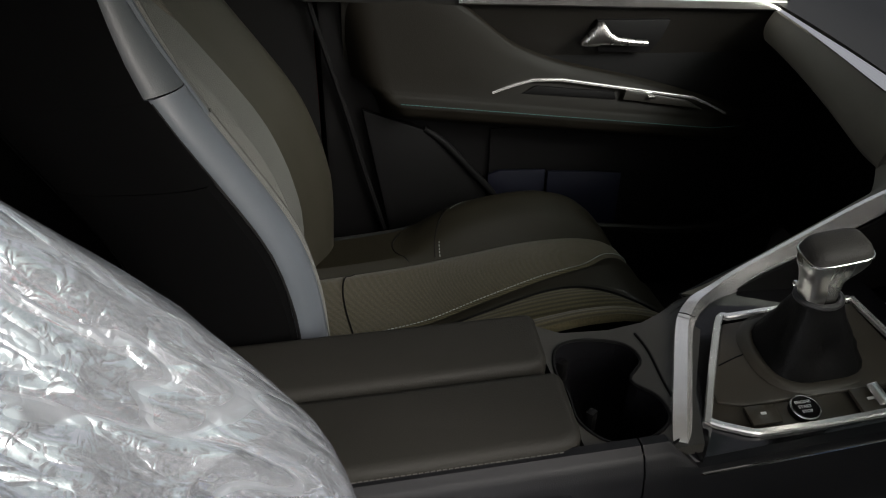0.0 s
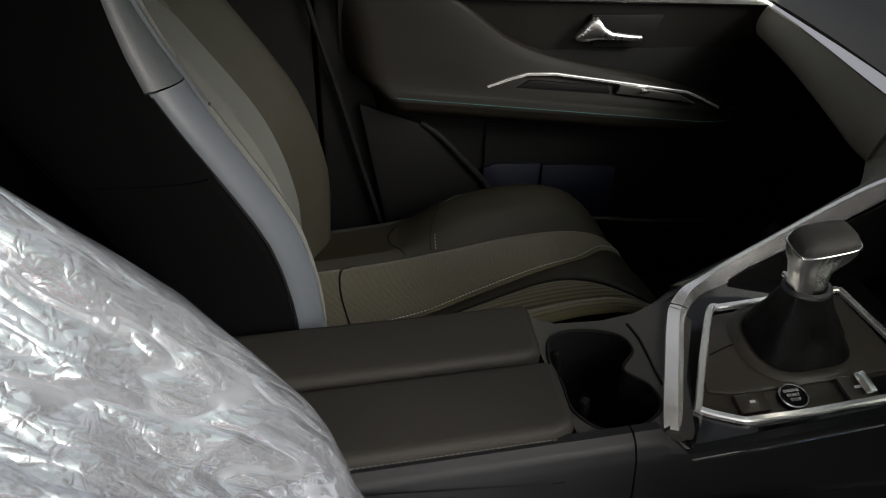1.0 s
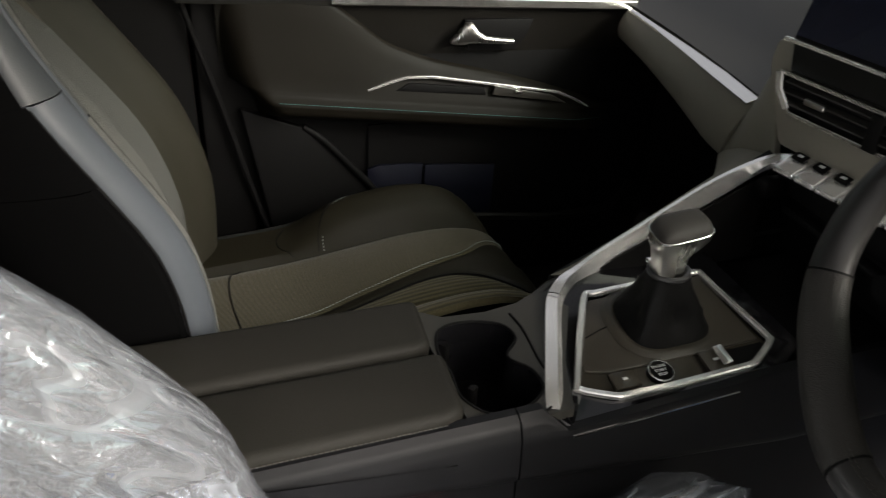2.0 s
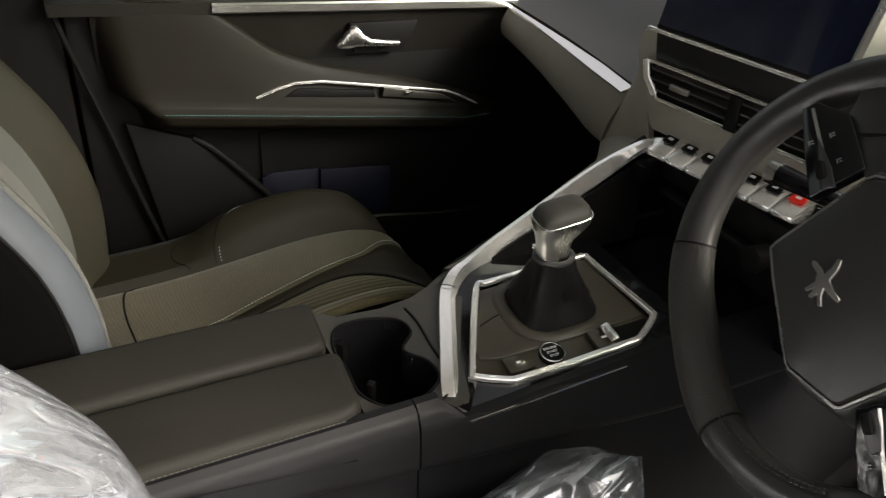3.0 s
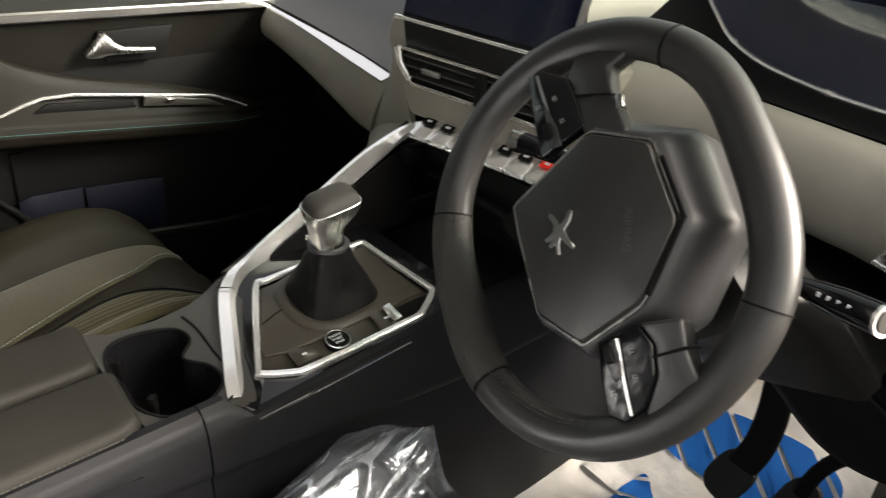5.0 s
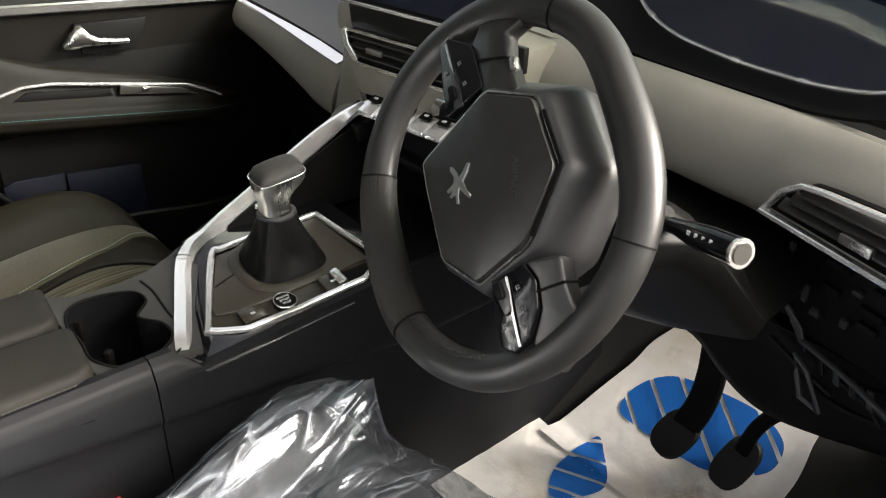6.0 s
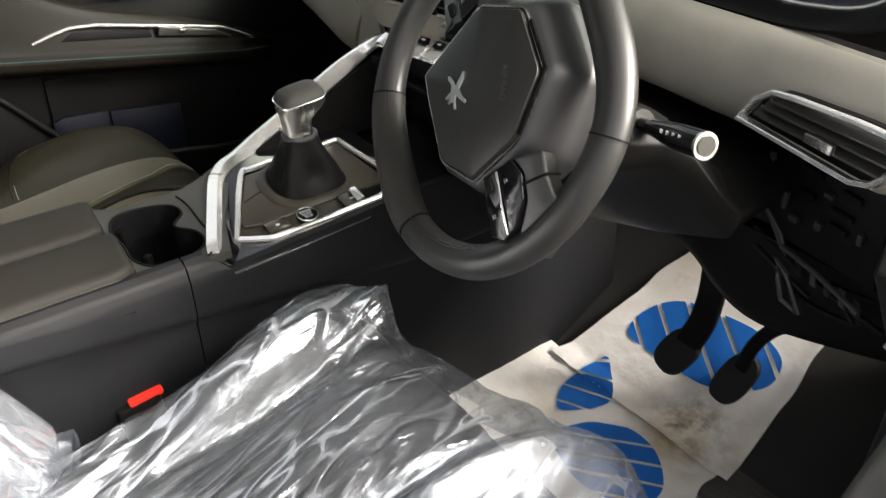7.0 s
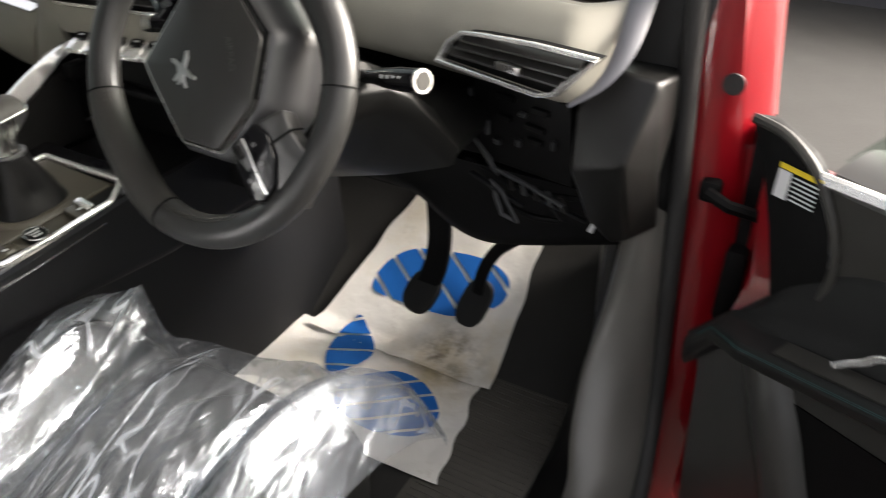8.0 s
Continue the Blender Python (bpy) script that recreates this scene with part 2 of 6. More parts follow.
M_BRACKET = mat("scuffed grey bracket plastic", (0.035, 0.036, 0.038), 0.4, bump=0.2)
# Base lightened to stand for the bright sheen on the black sill trim.
M_SILL = mat("sill plastic lightened for sheen", (0.095, 0.090, 0.080), 0.32, vary=0.3, bump=0.3, spec=0.75)
M_PEDAL = mat("worn black pedal rubber", (0.010, 0.010, 0.010), 0.6, bump=0.4)
M_GLASS = clear_glass("window glass")
# Concrete set far darker than its grey, standing for shade outside the car.
M_GROUND = mat("grey concrete darkened for shade", (0.028, 0.0268, 0.0245), 0.75, vary=0.15, scale=3, grain=90, bump=0.3, depth=0.003)
M_ROOF = mat("pale headlining", (0.50, 0.49, 0.47), 0.9, grain=700, bump=0.3)
M_PALEWALL = mat("pale light-bounce wall", (0.50, 0.49, 0.47), 0.7)
M_WALL = mat("dark outside wall", (0.05, 0.05, 0.055), 0.7)


# ---- mesh helpers ----
def V(*a):
    return Vector(a)


def finish(bm, name, material, sharp=38.0):
    bmesh.ops.remove_doubles(bm, verts=bm.verts[:], dist=1e-5)
    bmesh.ops.recalc_face_normals(bm, faces=bm.faces[:])
    lim = radians(sharp)
    for f in bm.faces:
        f.smooth = True
    for e in bm.edges:
        e.smooth = len(e.link_faces) == 2 and e.calc_face_angle(0) < lim
    me = bpy.data.meshes.new(name)
    bm.to_mesh(me)
    bm.free()
    me.materials.append(material)
    return me


BASE = {}


def thing(name, base, label, category, group="", kind=""):
    ob = new(name)
    ob.empty_display_size = 0.05
    ob.location = base
    BASE[ob] = Vector(base)
    return tagged(ob, label, category, group, kind)


def part(name, bm, material, parent=None, label="", sharp=38.0):
    ob = new(name, finish(bm, name, material, sharp))
    if parent is not None:
        ob.parent = parent
        if parent in BASE:
            ob.matrix_parent_inverse = Matrix.Translation(-BASE[parent])
    if label:
        tagged(ob, label)
    return ob


def solo(name, bm, material, label, category, group="", kind="", sharp=38.0):
    return tagged(part(name, bm, material, sharp=sharp), label, category, group, kind)


def moved(bm, m):
    bmesh.ops.transform(bm, matrix=m, verts=bm.verts[:])
    return bm


def joined(*bms):
    out = bmesh.new()
    for b in bms:
        me = bpy.data.meshes.new("tmp")
        b.to_mesh(me)
        b.free()
        out.from_mesh(me)
        bpy.data.meshes.remove(me)
    return out


def box(x0, x1, y0, y1, z0, z1, bev=0.0, seg=2):
    bm = bmesh.new()
    bmesh.ops.create_cube(bm, size=1.0)
    for v in bm.verts:
        v.co = V((x0 + x1) / 2 + v.co.x * (x1 - x0), (y0 + y1) / 2 + v.co.y * (y1 - y0), (z0 + z1) / 2 + v.co.z * (z1 - z0))
    if bev:
        bmesh.ops.bevel(bm, geom=bm.edges[:], offset=bev, segments=seg, affect="EDGES", profile=0.5)
    return bm


def obox(c, size, m, bev=0.0):
    a, b, d = (s / 2 for s in size)
    return moved(box(-a, a, -b, b, -d, d, bev), Matrix.Translation(c) @ m.to_4x4())


def prism(pts, back, bev=0.0, seg=2):
    """A slab: the 3D outline pts, and the vector to its other side."""
    bm = bmesh.new()
    a = [bm.verts.new(p) for p in pts]
    b = [bm.verts.new(Vector(p) + Vector(back)) for p in pts]
    n = len(pts)
    bm.faces.new(a)
    bm.faces.new(b[::-1])
    for i in range(n):
        bm.faces.new((a[i], b[i], b[(i + 1) % n], a[(i + 1) % n]))
    bmesh.ops.recalc_face_normals(bm, faces=bm.faces[:])
    if bev:
        bmesh.ops.bevel(bm, geom=bm.edges[:], offset=bev, segments=seg, affect="EDGES", profile=0.5)
    return bm


def loft(rings, caps=True, closed=True):
    bm = bmesh.new()
    vs = [[bm.verts.new(p) for p in r] for r in rings]
    n = len(rings[0])
    for a, b in zip(vs, vs[1:]):
        for i in range(n if closed else n - 1):
            bm.faces.new((a[i], a[(i + 1) % n], b[(i + 1) % n], b[i]))
    if caps:
        bm.faces.new(vs[0][::-1])
        bm.faces.new(vs[-1])
    return bm


def smooth(pts, n=8, closed=False):
    """Catmull-Rom through the points, n steps a span."""
    p = [Vector(q) for q in pts]
    out = []
    spans = len(p) if closed else len(p) - 1
    for i in range(spans):
        if closed:
            a, b, c, d = p[i - 1], p[i], p[(i + 1) % len(p)], p[(i + 2) % len(p)]
        else:
            a, b, c, d = p[max(i - 1, 0)], p[i], p[i + 1], p[min(i + 2, len(p) - 1)]
        for k in range(n):
            t = k / n
            out.append(0.5 * (2 * b + (c - a) * t + (2 * a - 5 * b + 4 * c - d) * t * t + (3 * b - a - 3 * c + d) * t ** 3))
    if not closed:
        out.append(p[-1])
    return out


def sweep(path, profile, up=(0, 0, 1), closed=False, scale=None):
    """The profile, points (side, up), along the path."""
    up = Vector(up)
    rings = []
    n = len(path)
    for i, p in enumerate(path):
        a = path[i - 1] if (i or closed) else path[i]
        b = path[(i + 1) % n] if (i < n - 1 or closed) else path[i]
        t = (Vector(b) - Vector(a)).normalized()
        s = t.cross(up).normalized()
        w = s.cross(t).normalized()
        k = scale[i] if scale else 1
        rings.append([Vector(p) + s * (q[0] * k) + w * (q[1] * k) for q in profile])
    if closed:
        rings.append(rings[0])
    return loft(rings, caps=not closed)


def morph(path, profiles, up=(0, 0, 1)):
    """A sweep whose profile changes from point to point of the path."""
    rings = []
    for i, p in enumerate(path):
        t = (Vector(path[min(i + 1, len(path) - 1)]) - Vector(path[max(i - 1, 0)])).normalized()
        side = t.cross(Vector(up)).normalized()
        w = side.cross(t).normalized()
        rings.append([Vector(p) + side * q[0] + w * q[1] for q in profiles[i]])
    return loft(rings)


def circle(r, n=12, r2=None):
    return [(math.cos(2 * math.pi * i / n) * r, math.sin(2 * math.pi * i / n) * (r2 or r)) for i in range(n)]


def tube(path, r, n=10, closed=False, scale=None, up=(0.13, 0.21, 0.97)):
    return sweep([Vector(p) for p in path], circle(r, n), up, closed, scale)


def flat(w, h, b=0.0):
    """A rectangle profile with cut corners."""
    b = min(b, w * 0.45, h * 0.45)
    w, h = w / 2, h / 2
    if not b:
        return [(-w, -h), (w, -h), (w, h), (-w, h)]
    return [(-w + b, -h), (w - b, -h), (w, -h + b), (w, h - b), (w - b, h), (-w + b, h), (-w, h - b), (-w, -h + b)]


def sheet(f, nu, nv, thick=0.0, back=None):
    """The surface f(u, v), u and v from 0 to 1, with a thickness along back or its own normal."""
    bm = bmesh.new()
    g = [[bm.verts.new(f(i / nu, j / nv)) for j in range(nv + 1)] for i in range(nu + 1)]
    for i in range(nu):
        for j in range(nv):
            bm.faces.new((g[i][j], g[i + 1][j], g[i + 1][j + 1], g[i][j + 1]))
    if thick:
        bm.normal_update()
        h = [[bm.verts.new(g[i][j].co + (Vector(back) * thick if back else -g[i][j].normal * thick)) for j in range(nv + 1)] for i in range(nu + 1)]
        for i in range(nu):
            for j in range(nv):
                bm.faces.new((h[i][j + 1], h[i + 1][j + 1], h[i + 1][j], h[i][j]))
        for i in range(nu):
            bm.faces.new((g[i][0], h[i][0], h[i + 1][0], g[i + 1][0]))
            bm.faces.new((g[i + 1][nv], h[i + 1][nv], h[i][nv], g[i][nv]))
        for j in range(nv):
            bm.faces.new((g[0][j + 1], h[0][j + 1], h[0][j], g[0][j]))
            bm.faces.new((g[nu][j], h[nu][j], h[nu][j + 1], g[nu][j + 1]))
    return bm


def stitches(path, r=0.0009, on=0.0035, gap=0.0022):
    """Short threads along a path."""
    p = [Vector(q) for q in path]
    bms, acc, pos = bmesh.new(), 0.0, 0.0
    L = [0.0]
    for a, b in zip(p, p[1:]):
        L.append(L[-1] + (b - a).length)

    def at(s):
        for i in range(len(p) - 1):
            if s <= L[i + 1]:
                return p[i].lerp(p[i + 1], (s - L[i]) / max(L[i + 1] - L[i], 1e-9))
        return p[-1]

    while pos + on < L[-1]:
        a, b = at(pos), at(pos + on)
        t = (b - a).normalized()
        s = t.cross(V(0.2, 0.3, 0.93)).normalized() * r
        w = t.cross(s).normalized() * r
        va = [bms.verts.new(a + q) for q in (s, w, -s, -w)]
        vb = [bms.verts.new(b + q) for q in (s, w, -s, -w)]
        for i in range(4):
            bms.faces.new((va[i], va[(i + 1) % 4], vb[(i + 1) % 4], vb[i]))
        bms.faces.new(va[::-1])
        bms.faces.new(vb)
        pos += on + gap
    return bms


def lerp_table(tab, k):
    """Piecewise linear with eased joints through rows (key, value...)."""
    if k <= tab[0][0]:
        return tab[0][1:]
    for a, b in zip(tab, tab[1:]):
        if k <= b[0]:
            t = (k - a[0]) / (b[0] - a[0])
            return tuple(p + (q - p) * t for p, q in zip(a[1:], b[1:]))
    return tab[-1][1:]


def writing(name, body, size, m, material, parent, label=""):
    cu = bpy.data.curves.new(name, "FONT")
    cu.body, cu.size, cu.align_x, cu.align_y, cu.extrude = body, size, "CENTER", "CENTER", 0.0002
    tmp = bpy.data.objects.new(name, cu)
    me = bpy.data.meshes.new_from_object(tmp)
    bpy.data.objects.remove(tmp)
    me.transform(m)
    me.materials.clear()
    me.materials.append(material)
    ob = new(name, me)
    ob.parent = parent
    if parent in BASE:
        ob.matrix_parent_inverse = Matrix.Translation(-BASE[parent])
    if label:
        tagged(ob, label)
    return ob


# ---- ground and cabin shell ----
solo("ground", box(-30, 30, -30, 30, -0.46, -0.36), M_GROUND, "grey speckled concrete floor under and round the car", "ground", kind="structure")


# Unseen low wall, added to bounce light in from the right.
solo("wall_bounce_right", box(3.2, 3.4, -4.0, 2.0, -0.36, 0.75), M_PALEWALL, "added unseen low pale wall that bounces light through the open door", "wall", kind="structure")
# Two unseen dark walls, added to hold back sky light from left and behind.
solo("wall_block_left", box(-3.6, -3.4, -5, 4.85, -0.36, 0.5), M_WALL, "added unseen dark wall that holds back light from the passenger side", "wall", kind="structure")
solo("wall_block_back", box(-3.4, 2.4, -5.2, -5.0, -0.36, 1.3), M_WALL, "added unseen dark wall that holds back light from behind", "wall", kind="structure")
solo("wall_outside_front", box(-3.4, 2.4, 4.85, 5.0, -0.36, 0.5), M_WALL, "low dark wall ahead of the car", "wall", kind="structure")


def floor_z(y):
    return 0.0 if y < 0.33 else (y - 0.33) * 0.5 if y < 0.62 else 0.145 + (y - 0.62) * 1.6


solo("floor", sheet(lambda u, v: V(-0.74 + 1.49 * u, -2.0 + 2.95 * v, floor_z(-2.0 + 2.95 * v)), 2, 90, 0.03, (0, 0, -1)), M_CARPET,
     "black carpeted car floor rising to the toe board", "car floor", kind="structure")
solo("wall_front", box(-0.75, 0.75, 0.90, 0.95, 0.2, 0.62), M_DARK, "black bulkhead behind the dashboard", "bulkhead", kind="structure")
solo("wall_back", box(-0.75, 0.75, -2.05, -2.0, 0.0, 1.18), M_DARK, "dark trim closing the cabin behind", "cabin wall", kind="structure")
solo("wall_left", joined(box(-0.84, -0.708, -2.0, -0.606, 0.0, 0.70), box(-0.80, -0.70, -0.80, -0.606, 0.70, 1.17), box(-0.80, -0.70, -2.0, -1.70, 0.70, 1.17), box(-0.84, -0.72, 0.30, 0.95, -0.1, 0.62)), M_DARK, "dark pillar and rear door trim below the rear window", "cabin wall", kind="structure")
solo("wall_right", joined(box(0.70, 0.78, -2.0, -1.0, 0.0, 0.70), box(0.68, 0.78, -2.0, -1.75, 0.70, 1.17), box(0.70, 0.78, -1.12, -1.0, 0.70, 1.17)), M_DARK, "dark rear door trim below the rear window", "cabin wall", kind="structure")
for nm, x, y0, y1 in (("window_1", -0.76, -1.70, -0.80), ("window_2", 0.74, -1.75, -1.12)):
    rw = solo(nm, box(x - 0.003, x + 0.003, y0, y1, 0.70, 1.17), M_GLASS, "clear rear door window glass", "window", kind="structure")
    rw.visible_shadow = False
solo("ceiling", box(-0.70, 0.60, -2.05, 0.10, 1.18, 1.22), M_ROOF, "pale fabric headlining", "headlining", kind="structure")
ws = solo("windscreen", prism([V(-0.60, 0.10, 1.19), V(0.60, 0.10, 1.19), V(0.72, 0.95, 0.72), V(-0.72, 0.95, 0.72)], (0, 0.005, 0.005)), M_GLASS,
          "clear raked windscreen glass", "windscreen", kind="structure")
ws.visible_shadow = False



# ---- seats ----
BOLSTER_Y = [(0.20, -0.650), (0.36, -0.640), (0.46, -0.645), (0.54, -0.662), (0.60, -0.692), (0.69, -0.742), (0.76, -0.778), (0.85, -0.810), (1.0, -0.860)]
BACK_HALF = [(0, 0), (0.055, 0.002), (0.10, 0.008), (0.135, 0.026), (0.170, 0.050), (0.198, 0.060), (0.222, 0.052), (0.240, 0.028), (0.246, 0.000), (0.243, -0.055), (0.228, -0.110), (0.19, -0.140), (0.10, -0.150), (0, -0.152)]
CUSH_LINE = [(-0.66, 0.262), (-0.60, 0.264), (-0.50, 0.270), (-0.40, 0.282), (-0.31, 0.294), (-0.24, 0.297), (-0.185, 0.292), (-0.147, 0.278), (-0.120, 0.255), (-0.106, 0.220), (-0.108, 0.18), (-0.13, 0.13)]
CUSH_HALF = [(0, 0.012), (0.05, 0.010), (0.095, 0.002), (0.124, -0.010), (0.150, 0.028), (0.184, 0.048), (0.210, 0.038), (0.228, 0.0), (0.235, -0.05), (0.230, -0.14)]
HUMP_FIRM = [(-0.66, 0.0), (-0.50, 0.02), (-0.475, 0.10), (-0.445, 0.48), (-0.41, 0.82), (-0.365, 0.96), (-0.30, 0.97), (-0.25, 0.90), (-0.20, 0.66), (-0.16, 0.34), (-0.106, 0.10)]
HUMP = [(-0.66, 0.05), (-0.54, 0.07), (-0.49, 0.16), (-0.45, 0.42), (-0.40, 0.82), (-0.34, 1.05), (-0.29, 1.10), (-0.23, 1.0), (-0.17, 0.68), (-0.106, 0.25)]


def along(pts, n=10):
    """A smooth curve through 2D points, read by a share from 0 to 1."""
    c = smooth([V(*p, 0) for p in pts], n)

    def at(t):
        t = min(max(t, 0), 1) * (len(c) - 1)
        i = min(int(t), len(c) - 2)
        return c[i].lerp(c[i + 1], t - i)

    return at


back_at, cush_at, line_at = along(BACK_HALF), along(CUSH_HALF), along(CUSH_LINE)
NB, NC = len(BACK_HALF) - 1, len(CUSH_HALF) - 1


def bolster_y(z):
    return lerp_table(BOLSTER_Y, z)[0]


def soft_bolster_y(z):
    return (bolster_y(z - 0.03) + 2 * bolster_y(z) + bolster_y(z + 0.03)) / 4


def back_point(cx, p, z, puff=0.0):
    """p from -1 to 1 goes round the backrest from the middle of the front to the middle of the back."""
    q = back_at(abs(p))
    top = max(0, (z - 0.68) / 0.32)
    w = 1 - (0.24 if cx < 0 else 0.62) * top ** 1.3
    side = 1 if p >= 0 else -1
    k = 1 + puff / 0.25
    if cx < 0 and p < 0:
        puff += 0.035 * min(1, max(0, (0.70 - z) / 0.30))
    return V(cx + side * q.x * w * k, soft_bolster_y(z) - 0.06 + q.y + puff - (0 if cx < 0 else 0.10 * top ** 1.5 + 0.018 * min(1, max(0, (z - 0.56) / 0.14))), z)


def cush_point(cx, p, v, puff=0.0):
    q = cush_at(abs(p))
    l = line_at(v)
    side = 1 if p >= 0 else -1
    hump = lerp_table(HUMP_FIRM if cx < 0 else HUMP, l.x)[0]
    front = max(0, min(1, (v - 0.55) / 0.45))
    rise = q.y if q.y < 0 else q.y * hump
    if cx < 0 and side > 0:
        rise += 0.85 * min(abs(q.x), 0.20) ** 2
    narrow = 1 - 0.06 * front ** 2
    pinch = 0.045 * min(1, max(0, (-0.17 - l.x) / 0.22)) * q.x / 0.235 if cx > 0 and side < 0 else 0
    if cx > 0 and side > 0:
        pinch = -0.03 * q.x / 0.235
    return V(cx + pinch + side * q.x * narrow * (1 + puff / 0.25), l.x - 0.05 * front * (abs(q.x) / 0.25) ** 2 * (0.5 if cx < 0 and side > 0 else 1) + (0.016 * front if cx < 0 and side > 0 else 0) + puff * front, l.y + rise + puff * (1 - front))


def panel(f, lo, hi, z0, z1, nu, nv, inset=0.004):
    """A sewn panel of the surface f(p, z), pulled in along its borders."""
    def g(u, v):
        a = lo(v) if callable(lo) else lo
        b = hi(v) if callable(hi) else hi
        edge = min(u, 1 - u) * abs(b - a)
        d = -inset * math.exp(-(edge / 0.010) ** 2)
        return f(a + (b - a) * u, z0 + (z1 - z0) * v, d)
    return sheet(g, nu, nv, 0.006)


def seat(name, cx, label, near):
    """near: 1 or -1, the side of the car's middle."""
    s = thing(name, (cx, -0.45, 0), label, "car seat", "front seats")
    B = lambda p, z, d: back_point(cx, p, z, d)
    C = lambda p, v, d: cush_point(cx if cx < 0 else cx + 0.015, p, v, d)
    plain = cx > 0
    pk = lambda i: i / NB
    if plain:
        back = part("backrest", panel(B, -pk(2.2), pk(2.2), 0.27, 0.99, 16, 40), M_FELT, s, "dark backrest middle panel")
        for sd in (1, -1):
            part("bolster", panel(B, sd * pk(2.2), sd * pk(6.9), 0.27, 0.99, 18, 40), M_CONTOP, back, "smooth grey leatherette bolster")
            part("shell_side", panel(B, sd * pk(6.95), sd * pk(10.2), 0.20, 0.99, 8, 40), M_SHELL, back, "black cloth shell side")
    else:
        wedge = lambda v: -near * pk(2.2) + near * pk(4.6) * max(0.004, v)
        back = part("backrest", panel(B, -near * pk(2.2), wedge, 0.69, 0.99, 12, 30), M_FELT, s, "brown woven wedge of the backrest")
        rise = lambda z: max(0.0, min(1, (z - 0.725) / 0.265))
        fold = lambda z: pk(5.35 + 1.15 * rise(z))
        part("bolster", panel(B, -near * pk(2.2), lambda v: near * (fold(0.27 + 0.42 * v) - pk(0.02)), 0.27, 0.69, 22, 24), M_BACKCLOTH, back, "grey cloth bolster face")
        part("bolster", panel(B, wedge, lambda v: near * (fold(0.69 + 0.30 * v) - pk(0.30)), 0.69, 0.99, 18, 24), M_BACKCLOTH, back, "grey cloth upper bolster face")
        part("piping_strip", panel(B, lambda v: near * (fold(0.69 + 0.30 * v) - pk(0.28)), lambda v: near * (fold(0.69 + 0.30 * v) - pk(0.02)), 0.69, 0.99, 6, 24, 0.002), M_STRIP_DAYLIT, back, "narrow pale leatherette strip")
        part("bolster_side", panel(B, near * pk(5.35), near * pk(6.9), 0.27, 0.7235, 8, 34), M_STRIP_DAYLIT, back, "leatherette bolster edge coloured as lit by daylight")
        flank = lambda v: near * pk(7.05 - 1.5 * min(v, 0.42) + 0.3 * v)
        part("shoulder", panel(B, lambda v: near * fold(0.725 + 0.265 * v), flank, 0.725, 0.99, 12, 24), M_SHOULDER, back, "grey leatherette shoulder panel")
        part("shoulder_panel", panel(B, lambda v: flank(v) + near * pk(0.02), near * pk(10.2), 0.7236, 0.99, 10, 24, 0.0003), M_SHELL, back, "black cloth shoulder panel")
        for off in (0.06, 0.20):
            part("stitching", tube([B(flank(i / 30) + near * pk(off), 0.725 + 0.265 * i / 30, 0.0016) for i in range(31)], 0.0019, 6), M_GLOSS, back, "dark double seam")
        part("stitching", stitches([B(flank(i / 30) - near * pk(0.10), 0.725 + 0.265 * i / 30, 0.001) for i in range(31)], 0.0010), M_MARK, back, "grey seam stitching")
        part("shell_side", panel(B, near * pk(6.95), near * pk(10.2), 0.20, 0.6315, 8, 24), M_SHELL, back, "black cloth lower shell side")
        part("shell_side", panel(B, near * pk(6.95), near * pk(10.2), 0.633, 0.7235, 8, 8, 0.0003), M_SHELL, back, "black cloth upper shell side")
        part("piping", tube([B(near * pk(6.93), 0.30 + 0.42 * i / 40, 0.001) for i in range(41)], 0.0025, 6), M_DARK, back)
        part("seam", tube([B(near * pk(8.9 - 0.9 * i / 30), 0.44 + 0.28 * i / 30, 0.001) for i in range(31)], 0.0011, 6), M_CONTOP, back, "sewn shell seam")
        for f in (lambda z: near * (fold(z) + pk(0.06)), lambda z: near * (fold(z) - pk(0.36))):
            part("stitching", stitches([B(f(z), z, 0.001) for z in (0.69 + 0.29 * i / 40 for i in range(41))], 0.0012), M_STITCH, back, "pale seam stitching")
        part("stitching", stitches([B(near * pk(5.42), 0.34 + 0.38 * i / 50, 0.001) for i in range(51)]), M_STITCH, back, "pale seam stitching")
        part("far_bolster", panel(B, -near * pk(6.9), -near * pk(2.2), 0.27, 0.99, 18, 44), M_FARSIDE, back, "smooth leatherette far bolster")
        for off in (2.40, 5.55):
            part("stitching", stitches([B(-near * pk(off), 0.66 + 0.32 * i / 50, 0.001) for i in range(51)], 0.0012), M_STITCH, back, "pale seam stitching")
        part("seam", tube([B(-near * pk(2.2), 0.36 + 0.62 * i / 50, -0.002) for i in range(51)], 0.0016, 6), M_DARK, back, "deep bolster seam")
        part("shell_side", panel(B, -near * pk(6.95), -near * pk(10.2), 0.20, 0.99, 8, 30), M_SHELL, back, "black cloth shell side")
    part("shell", panel(lambda p, z, d: back_point(cx, p if p <= 1 else p - 2, z, d), pk(10.25), 2 - pk(10.25), 0.20, 0.99, 14, 30), M_SHELL, s, "black cloth seat back")
    part("top_cap", loft([[back_point(cx, -1 + 2 * i / 40, 0.99) for i in range(40)], [back_point(cx, -1 + 2 * i / 40, 1.0).lerp(V(cx, -0.91, 1.02), 0.35) for i in range(40)]]), M_LEATHER, s)
    ck = lambda i: i / NC
    ease = lambda tab, v: sum(lerp_table(tab, v + d)[0] for d in (-0.04, -0.02, 0, 0.02, 0.04)) / 5
